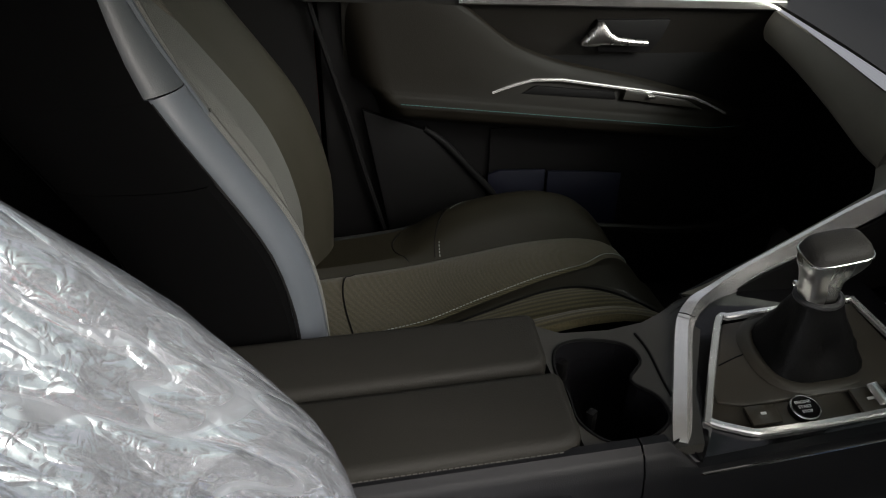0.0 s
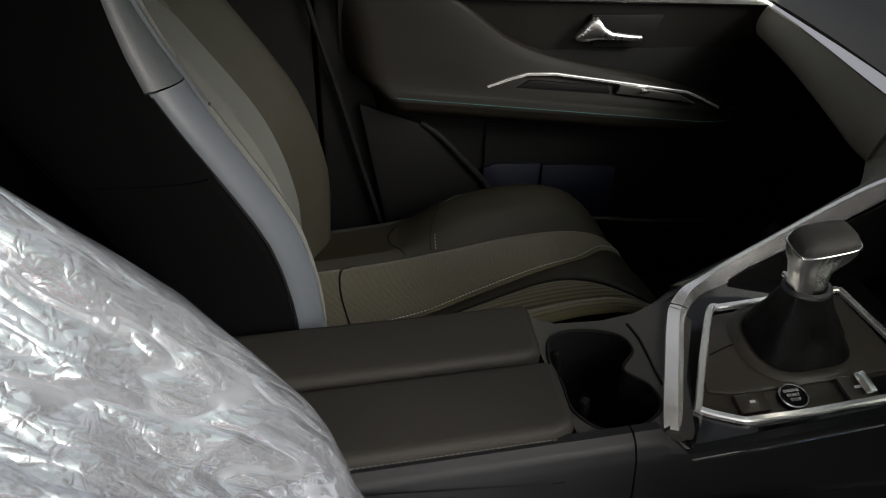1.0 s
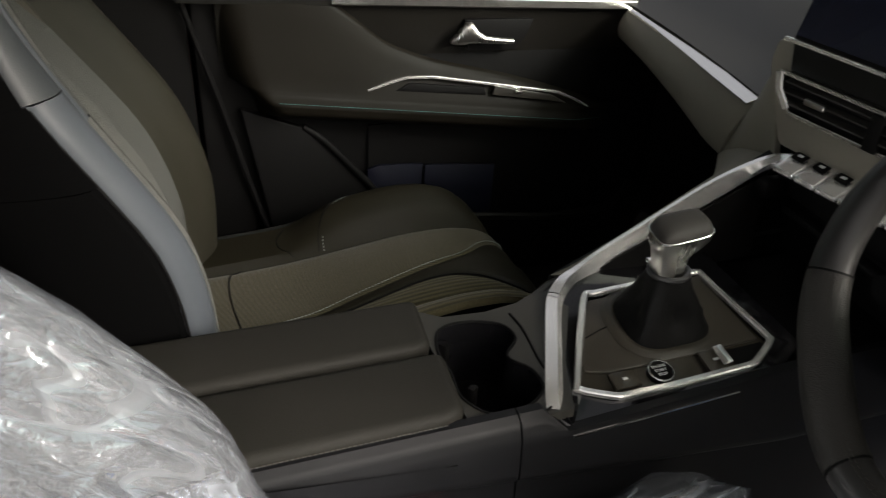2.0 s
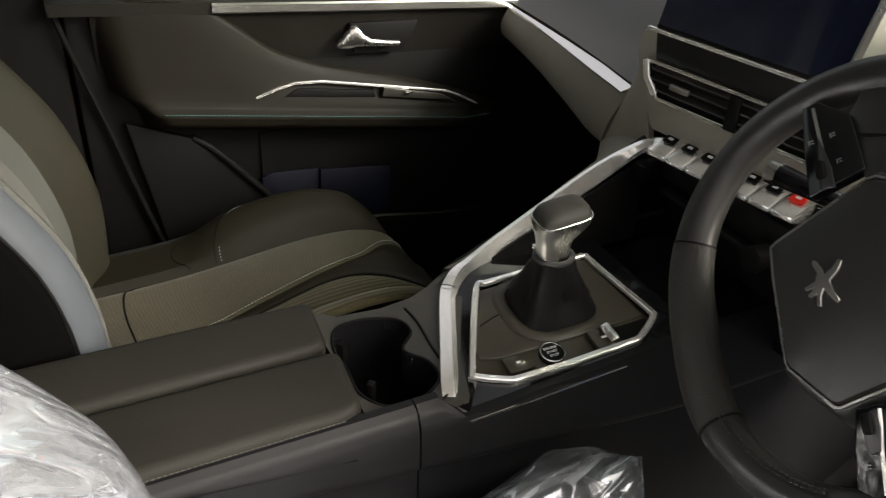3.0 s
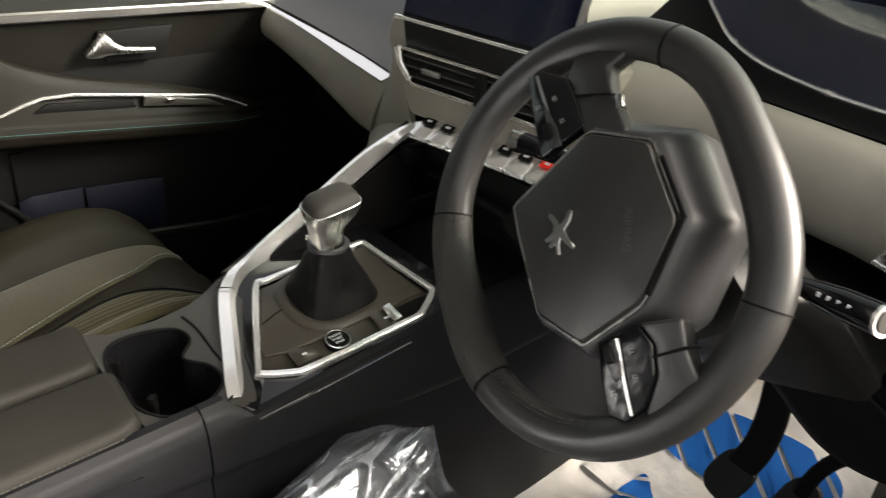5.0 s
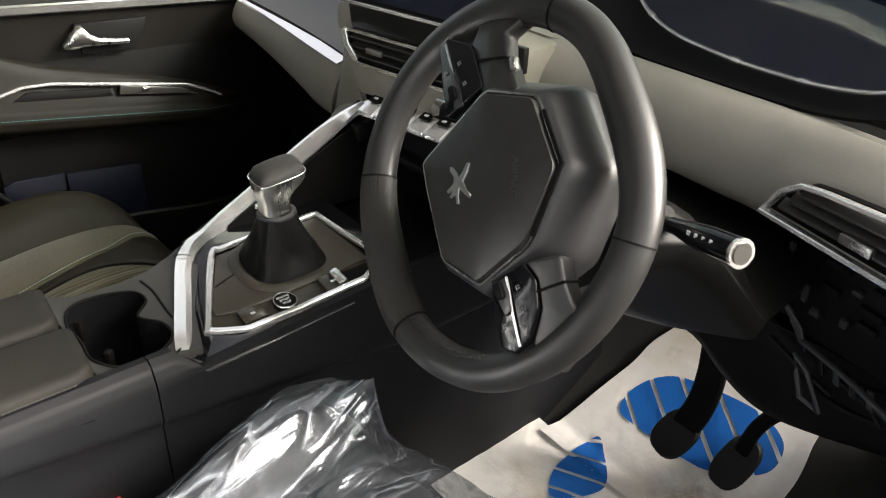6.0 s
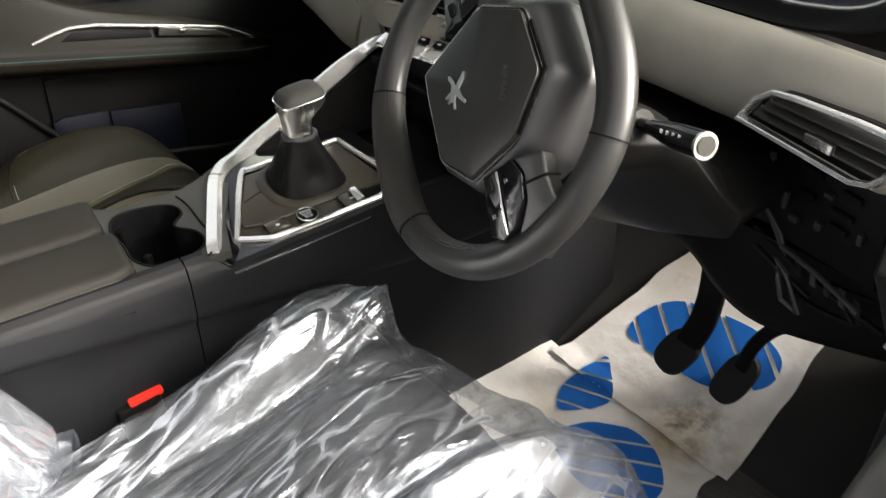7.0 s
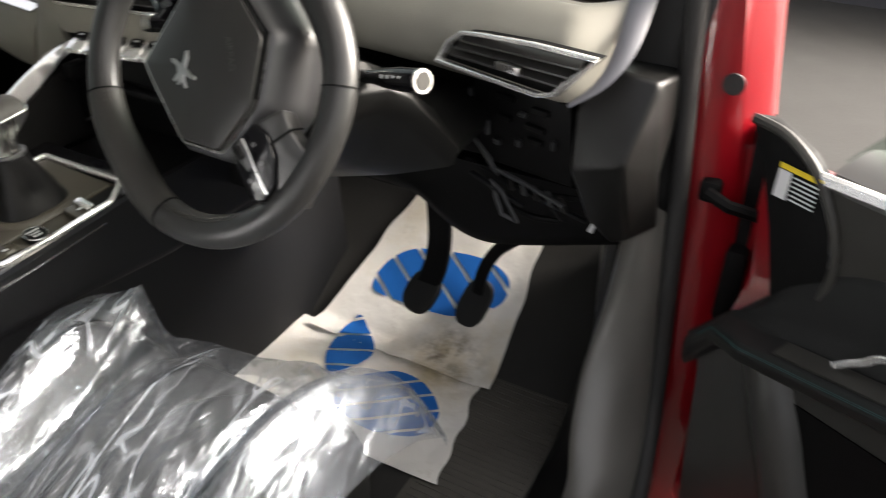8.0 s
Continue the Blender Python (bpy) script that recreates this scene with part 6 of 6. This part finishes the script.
writing("lettering", "AIRBAG", 0.011, Matrix.Translation(hp(0.034, 0.030, 0.0084)) @ Matrix((WV * -1, WU, WN)).transposed().to_4x4() @ Matrix.Rotation(radians(24), 4, "Z"), M_PLASTIC, wheel, "embossed lettering")


def slab(pts, depth, bev):
    """A plate whose outline is given as (u, v, n) on the wheel."""
    return prism([wheel_at(*p) for p in pts], RN * -depth, bev, 3)


def rail(pts, w, h):
    return sweep(smooth([wheel_at(*p) for p in pts], 5), flat(w, h, 0.0004), up=RN)


SPOKES = [
    dict(plate=[(-0.099, 0.110, 0.018), (-0.110, 0.150, 0.008), (-0.052, 0.160, 0.008), (-0.061, 0.136, 0.017), (-0.045, 0.117, 0.021), (-0.026, 0.105, 0.026), (-0.001, 0.090, 0.033), (-0.032, 0.068, 0.036), (-0.048, 0.076, 0.033), (-0.072, 0.092, 0.026)],
         pod=[(-0.138, 0.100, 0.022), (-0.129, 0.111, 0.022), (-0.093, 0.113, 0.022), (-0.068, 0.096, 0.027), (-0.044, 0.079, 0.033), (-0.071, 0.036, 0.035), (-0.108, 0.069, 0.027)],
         strip=[(-0.127, 0.104, 0.0245), (-0.108, 0.089, 0.027), (-0.092, 0.077, 0.0295), (-0.072, 0.064, 0.0325), (-0.058, 0.054, 0.0355)],
         flare=[(-0.104, 0.085, 0.0275), (-0.083, 0.064, 0.0305), (-0.066, 0.048, 0.035), (-0.056, 0.055, 0.0355), (-0.072, 0.068, 0.032)],
         roller=(-0.078, 0.061, 0.032), marks=((-0.092, 0.091, 0.0265), (-0.069, 0.075, 0.031), (-0.105, 0.077, 0.0268)),
         seam=[(-0.074, 0.100, 0.0260), (-0.058, 0.107, 0.0250), (-0.041, 0.114, 0.0235), (-0.035, 0.117, 0.010)]),
    dict(plate=[(0.090, -0.048, 0.035), (0.120, -0.026, 0.030), (0.133, -0.047, 0.024), (0.146, -0.060, 0.018), (0.165, -0.070, 0.006), (0.150, -0.128, 0.006), (0.124, -0.112, 0.018), (0.121, -0.079, 0.024), (0.109, -0.057, 0.030)],
         pod=[(0.066, -0.080, 0.034), (0.091, -0.049, 0.034), (0.109, -0.057, 0.030), (0.121, -0.079, 0.026), (0.124, -0.108, 0.022), (0.115, -0.128, 0.020), (0.098, -0.132, 0.020), (0.081, -0.106, 0.028)],
         strip=[(0.081, -0.068, 0.0365), (0.088, -0.077, 0.0345), (0.098, -0.092, 0.031), (0.107, -0.104, 0.028), (0.118, -0.119, 0.0235)],
         flare=[(0.072, -0.083, 0.0345), (0.079, -0.070, 0.0358), (0.090, -0.079, 0.0337), (0.099, -0.094, 0.031), (0.095, -0.101, 0.030), (0.086, -0.095, 0.032)],
         roller=(0.081, -0.083, 0.0345), marks=((0.097, -0.071, 0.0325), (0.109, -0.088, 0.0288), (0.098, -0.110, 0.0275)),
         seam=[(0.110, -0.070, 0.0295), (0.122, -0.058, 0.0280), (0.134, -0.046, 0.0258), (0.137, -0.042, 0.010)])]
for k in SPOKES:
    sp = part("spoke", slab(k["plate"], 0.024, 0.004), M_RIM, wheel, "leather covered spoke")
    pod = part("control_pod", slab([(u, v, n + 0.002) for u, v, n in k["pod"]], 0.014, 0.002), M_GLOSS, sp, "glossy black button pod")
    part("pod_strip", rail(k["strip"], 0.0030, 0.0016), M_DULL, pod, "silver dividing strip")
    part("pod_flare", slab([(u, v, n + 0.0018) for u, v, n in k["flare"]], 0.003, 0.0008), M_HUB, pod, "satin grey roller surround")
    turned = Matrix((RU, WV, RN)).transposed() @ Matrix.Rotation(radians(-41), 3, "Z")
    part("scroll", obox(wheel_at(*k["roller"]) + RN * 0.003, (0.017, 0.0085, 0.006), turned, 0.0025), M_DARK, pod, "small black roller")
    for u, v, n in k["marks"]:
        for a, b, w, h in ((-0.0014, 0.0, 0.0008, 0.0045), (0.0012, 0.0012, 0.0028, 0.0008), (0.0012, -0.0014, 0.0024, 0.0008)):
            part("mark", obox(wheel_at(u, v, n + 0.0030) + turned @ V(b, a, 0), (h, w, 0.0006), turned), M_MARK, pod)
    part("spoke_joint", sweep([wheel_at(*p) for p in k["seam"]], flat(0.0016, 0.0022), up=RU), M_DARK, sp)
part("clip", obox(wheel_at(-0.027, 0.111, 0.022), (0.007, 0.014, 0.010), Matrix((RU, WV, RN)).transposed() @ Matrix.Rotation(radians(35), 3, "Z"), 0.002), M_DULL, wheel, "bright metal spoke clip")

# ---- steering column and stalks ----
col = thing("steering_column", (0.40, 0.1, 0.5), "black plastic steering column shroud with two stalks", "steering column")
SHROUD = [(-0.02, ((0.31, 0.58), (0.36, 0.555), (0.43, 0.565), (0.49, 0.62), (0.505, 0.665), (0.47, 0.695), (0.36, 0.695), (0.31, 0.67))),
          (0.032, ((0.30, 0.55), (0.36, 0.520), (0.452, 0.553), (0.530, 0.635), (0.540, 0.662), (0.50, 0.690), (0.35, 0.690), (0.30, 0.66))),
          (0.052, ((0.295, 0.54), (0.36, 0.503), (0.470, 0.533), (0.552, 0.618), (0.560, 0.650), (0.51, 0.682), (0.35, 0.682), (0.295, 0.65))),
          (0.10, ((0.29, 0.50), (0.38, 0.474), (0.50, 0.510), (0.592, 0.547), (0.600, 0.575), (0.555, 0.625), (0.35, 0.645), (0.29, 0.61))),
          (0.115, ((0.292, 0.51), (0.38, 0.482), (0.50, 0.517), (0.588, 0.553), (0.594, 0.575), (0.55, 0.618), (0.35, 0.64), (0.292, 0.60))),
          (0.24, ((0.28, 0.50), (0.38, 0.480), (0.50, 0.505), (0.575, 0.545), (0.58, 0.57), (0.54, 0.60), (0.35, 0.61), (0.28, 0.59)))]
part("shroud", loft([[V(x, y, z).lerp(V(*o), k) for (x, z), n0, n1 in zip(pts, pts[-1:] + pts[:-1], pts[1:] + pts[:1]) for k, o in ((0.10, (n0[0], y, n0[1])), (0.10, (n1[0], y, n1[1])))] for y, pts in SHROUD]), M_SHROUD, col, "black column shroud", 48)
SA, SB = V(0.505, 0.020, 0.677), V(0.606, -0.012, 0.7015)
sdir = (SB - SA).normalized()
st = part("stalk", tube([SA, SA + sdir * 0.03, SA + sdir * 0.05, SA + sdir * 0.075, SB], 0.0135, 20, scale=[0.55, 0.62, 0.85, 1.0, 1.0]), M_GLOSS, col, "black indicator stalk", 50)
part("stalk_ring", tube([SB - sdir * 0.0005, SB + sdir * 0.003], 0.0138, 24), M_CHROME, st, "bright end ring")
part("stalk_cap", tube([SB + sdir * 0.003, SB + sdir * 0.0045], 0.0098, 24), M_CONTOP, st, "grey end cap")
for k in range(4):
    c = SA + sdir * (0.052 + 0.010 * k) + V(0.0, -0.0125, 0.006)
    part("mark", obox(c, (0.003, 0.0012, 0.004), Matrix.Identity(3)), M_WHITE, st)
part("stalk_boot", tube([SA - sdir * 0.012, SA + sdir * 0.004], 0.016, 16), M_PLASTIC, col, "round stalk socket")
TA, TB = V(0.305, 0.03, 0.690), V(0.195, 0.015, 0.688)
st2 = part("stalk", tube([TA, TA.lerp(TB, 0.5), TB], 0.012, 18, scale=[0.6, 0.8, 1.0]), M_GLOSS, col, "black wiper stalk", 50)
part("stalk_ring", tube([TB, TB + (TB - TA).normalized() * 0.012], 0.0128, 20), M_DULL, st2, "silver end ring")

# ---- fuse panel with its cover off ----
fuse = thing("fuse_panel", (0.63, 0.25, 0.45), "exposed black fuse panel with small fuses under dashboard", "fuse panel")
part("board", prism([V(0.555, 0.225, 0.620), V(0.712, 0.185, 0.625), V(0.720, 0.205, 0.50), V(0.565, 0.245, 0.49)], (0, 0.03, 0), 0.004), M_DARK, fuse, "black board")


def board_y(x, z):
    return 0.224 - (x - 0.555) * 0.25 + (0.62 - z) * 0.16


def on_board(pts, proud, thick):
    """A small plate of the given outline standing proud of the board."""
    return prism([V(x, board_y(x, z) - proud, z) for x, z in pts], (0, thick, 0), 0.001, 1)


for x, z, w, h in ((0.581, 0.551, 0.007, 0.024), (0.552, 0.597, 0.006, 0.014), (0.634, 0.544, 0.009, 0.011), (0.598, 0.533, 0.012, 0.008), (0.640, 0.590, 0.012, 0.006), (0.690, 0.560, 0.006, 0.014)):
    part("terminal", on_board([(x - w / 2, z - h / 2), (x + w / 2, z - h / 2), (x + w / 2, z + h / 2), (x - w / 2, z + h / 2)], 0.007, 0.009), M_BRACKET, fuse, "grey terminal tab")
for x, z, w in ((0.612, 0.607, 0.030), (0.668, 0.603, 0.026), (0.660, 0.555, 0.024), (0.660, 0.575, 0.030), (0.610, 0.575, 0.022)):
    part("fuse", on_board([(x - w / 2, z - 0.004), (x + w / 2, z - 0.004), (x + w / 2, z + 0.004), (x - w / 2, z + 0.004)], 0.006, 0.008), M_DARK, fuse)
part("bracket", on_board([(0.550, 0.530), (0.563, 0.527), (0.590, 0.505), (0.602, 0.478), (0.590, 0.484), (0.570, 0.510)], 0.010, 0.005), M_BRACKET, fuse, "grey plastic bracket")
part("bracket", sweep([V(0.596, 0.222, 0.492), V(0.650, 0.208, 0.488), V(0.716, 0.190, 0.478)], flat(0.006, 0.005, 0.001)), M_BRACKET, fuse, "grey plastic rail")
for k in range(5):
    x = 0.615 + 0.022 * k
    part("catch", on_board([(x, 0.486), (x + 0.008, 0.486), (x + 0.014, 0.462), (x + 0.005, 0.462)], 0.008, 0.005), M_BRACKET if k % 2 else M_SHROUD, fuse)
part("bracket", sweep([V(0.592, 0.224, 0.470), V(0.612, 0.222, 0.458), V(0.638, 0.222, 0.414), V(0.612, 0.224, 0.420), V(0.600, 0.226, 0.446)], flat(0.005, 0.006, 0.001), closed=True), M_BRACKET, fuse, "grey three-cornered bracket")
for x0, z0, x1, z1 in ((0.555, 0.470, 0.640, 0.435), (0.640, 0.462, 0.735, 0.438), (0.670, 0.470, 0.700, 0.430)):
    part("strut", sweep([V(x0, 0.234, z0), V((x0 + x1) / 2, 0.228, (z0 + z1) / 2 + 0.004), V(x1, 0.236, z1)], flat(0.009, 0.004, 0.001)), M_SIDE, fuse, "black plastic strut")
DUCT = [(0.36, 0.385), (0.44, 0.380), (0.49, 0.350), (0.53, 0.332), (0.575, 0.328), (0.63, 0.340), (0.70, 0.362), (0.79, 0.392)]
part("duct", loft([[V(x, 0.262, 0.470), V(x, 0.256, z + 0.030), V(x, 0.266, z + 0.008), V(x, 0.284, z), V(x, 0.312, z + 0.010), V(x, 0.320, z + 0.040), V(x, 0.320, 0.470)] for x, z in [tuple(p)[:2] for p in smooth([V(x, z, 0) for x, z in DUCT], 5)]]), M_DARK, fuse, "black air duct under the dashboard", 50)
part("clip", obox((0.752, 0.226, 0.445), (0.008, 0.006, 0.034), Matrix.Rotation(0.35, 3, "Y"), 0.002), M_WHITE, fuse, "pale metal clip")
for x0, x1, z in ((0.53, 0.75, 0.470), (0.55, 0.74, 0.430)):
    part("harness", tube(smooth([V(x0, 0.27, z), V((x0 + x1) / 2, 0.255, z - 0.02), V(x1, 0.27, z - 0.01)], 8), 0.005, 8), M_DARK, fuse, "black wiring harness")

# ---- pedals ----
def pedal(name, label, c, size, lean, arm, w):
    pd = thing(name, c, label, "pedal", "pedals")
    tilt = Matrix.Rotation(radians(-38), 3, "X") @ Matrix.Rotation(radians(lean), 3, "Y")
    ring = lambda k, n: [Vector(c) + tilt @ V(size[0] * k * math.copysign(abs(math.cos(t)) ** 0.75, math.cos(t)), n, size[1] * k * math.copysign(abs(math.sin(t)) ** 0.75, math.sin(t))) for t in (2 * math.pi * i / 24 for i in range(24))]
    part("pad", loft([ring(0.9, 0.012), ring(1.0, 0.008), ring(1.0, 0.0), ring(0.93, -0.004)]), M_PEDAL, pd, "black rubber pedal pad")
    part("arm", sweep(smooth(arm, 6), flat(w, 0.014, 0.004), up=(0, -1, 0.3)), M_DARK, pd, "black steel pedal arm")


pedal("brake_pedal", "black brake pedal with rubber pad above paper mat", (0.396, 0.375, 0.108), (0.033, 0.043), 16, [V(0.402, 0.388, 0.115), V(0.414, 0.40, 0.165), V(0.415, 0.41, 0.22), V(0.410, 0.41, 0.30), V(0.405, 0.41, 0.42)], 0.048)
pedal("accelerator_pedal", "black accelerator pedal with oval pad above paper mat", (0.485, 0.425, 0.082), (0.030, 0.050), 10, [V(0.486, 0.437, 0.100), V(0.496, 0.438, 0.155), V(0.520, 0.440, 0.205), V(0.560, 0.440, 0.245), V(0.61, 0.430, 0.30)], 0.024)


# ---- paper floor mat ----
def paper(u, v, x0, x1, y0, y1, seed):
    y = y0 + (y1 - y0) * v
    x = x0(y) + (x1(y) - x0(y)) * u
    w = 0.004 * noise.noise(V(x * 9 + seed, y * 9, 0)) + 0.002 * noise.noise(V(x * 31, y * 31, seed))
    edge = 0.004 * math.exp(-(u / 0.10) ** 2) + 0.004 * math.exp(-((1 - u) / 0.05) ** 2)
    return V(x + 0.006 * noise.noise(V(y * 14, seed, 3)), y, floor_z(y) + 0.012 + w + edge)


mat_lo = thing("paper_mat", (0.4, 0.2, 0.0), "stained white protective paper floor mat with blue footprints", "floor mat")
part("lower_sheet", sheet(lambda u, v: paper(u, v, lambda y: 0.158, lambda y: 0.617 - 0.18 * y + 0.004 * math.sin(y * 70), 0.050, 0.31, 2.0) + V(0, 0, -0.006), 60, 50, 0.001), M_PAPER, mat_lo, "white paper sheet", 60)
top_sheet = part("upper_sheet", sheet(lambda u, v: paper(u, v, lambda y: 0.190 + 0.166 * (y - 0.285), lambda y: 0.588 - 0.11 * (y - 0.285), 0.285, 0.645, 7.0), 60, 56, 0.001), M_PAPER, mat_lo, "white paper sheet", 60)


def clip_poly(poly, n, lo, hi):
    for sgn, lim in ((1, lo), (-1, -hi)):
        out = []
        for i, p in enumerate(poly):
            q = poly[(i + 1) % len(poly)]
            a, b = sgn * (p[0] * n[0] + p[1] * n[1]) - lim, sgn * (q[0] * n[0] + q[1] * n[1]) - lim
            if a >= 0:
                out.append(p)
            if a * b < 0:
                t = a / (a - b)
                out.append((p[0] + (q[0] - p[0]) * t, p[1] + (q[1] - p[1]) * t))
        poly = out
        if not poly:
            return []
    return poly


def printed(poly, n, step, gap, phase, lift):
    L = math.hypot(*n)
    n = (n[0] / L, n[1] / L)
    poly = [(p.x, p.y) for p in smooth([V(*p, 0) for p in poly], 6, True)]
    lo = min(p[0] * n[0] + p[1] * n[1] for p in poly) + phase
    for k in range(-1, 12):
        piece = clip_poly(poly, n, lo + k * step + gap / 2, lo + (k + 1) * step - gap / 2)
        if len(piece) > 2:
            bm = bmesh.new()
            f = bm.faces.new([bm.verts.new((x, y, 0)) for x, y in piece])
            bmesh.ops.triangulate(bm, faces=[f])
            for _ in range(3):
                bmesh.ops.subdivide_edges(bm, edges=[e for e in bm.edges if e.calc_length() > 0.012], cuts=1)
            for v in bm.verts:
                x, y = v.co.x, v.co.y
                w = 0.004 * noise.noise(V(x * 9 + 7.0, y * 9, 0)) + 0.002 * noise.noise(V(x * 31, y * 31, 7.0)) if y > 0.285 else 0.004 * noise.noise(V(x * 9 + 2.0, y * 9, 0)) + 0.002 * noise.noise(V(x * 31, y * 31, 2.0)) - 0.006
                v.co.z = floor_z(y) + 0.012 + w + lift
            part("print", bm, M_BLUE, top_sheet, "blue printed footprint")


printed([(0.268, 0.405), (0.262, 0.457), (0.298, 0.503), (0.366, 0.522), (0.463, 0.529), (0.520, 0.507), (0.531, 0.461), (0.500, 0.425), (0.438, 0.401), (0.335, 0.397)], (0.55, 0.83), 0.048, 0.007, 0.018, 0.0025)
printed([(0.307, 0.190), (0.270, 0.235), (0.262, 0.300), (0.271, 0.345), (0.300, 0.330), (0.345, 0.285), (0.345, 0.245)], (-0.45, 0.9), 0.042, 0.006, 0.02, 0.0035)
printed([(0.350, 0.190), (0.372, 0.225), (0.396, 0.250), (0.445, 0.256), (0.490, 0.240), (0.534, 0.195), (0.535, 0.14), (0.50, 0.112), (0.44, 0.10), (0.37, 0.12), (0.345, 0.155)], (-0.62, 0.78), 0.040, 0.006, 0.015, 0.0025)

# Rubber lightened to make up for daylight missing on the floor.
M_MAT = mat("black ribbed rubber lightened for floor light", (0.075, 0.070, 0.062), 0.75, vary=0.3, scale=14, bump=0.4)
rub = thing("rubber_mat", (0.66, 0.2, 0), "black ribbed rubber floor mat beside the paper", "floor mat")
part("base", box(0.56, 0.735, -0.30, 0.42, 0.0005, 0.002), M_MAT, rub)
tagged(part("ribs", joined(*[box(0.57, 0.73, y, y + 0.005, 0.001, 0.0045) for y in (-0.28 + 0.0135 * k for k in range(51))]), M_MAT, rub), kind="stuff")

# ---- seat belt buckle ----
bk = thing("seat_belt_buckle", (0.132, -0.45, 0.18), "black seat belt buckle with red release button", "seat belt buckle")
part("body", obox((0.130, -0.450, 0.230), (0.040, 0.058, 0.085), Matrix.Rotation(radians(6), 3, "X"), 0.004), M_SHROUD, bk, "black buckle body")
part("button", obox((0.131, -0.443, 0.2745), (0.034, 0.046, 0.010), Matrix.Rotation(radians(4), 3, "X"), 0.003), M_REDBTN, bk, "red release button")
part("strap", obox((0.140, -0.46, 0.13), (0.010, 0.030, 0.14), Matrix.Rotation(radians(8), 3, "X"), 0.002), M_DARK, bk, "black webbing strap")
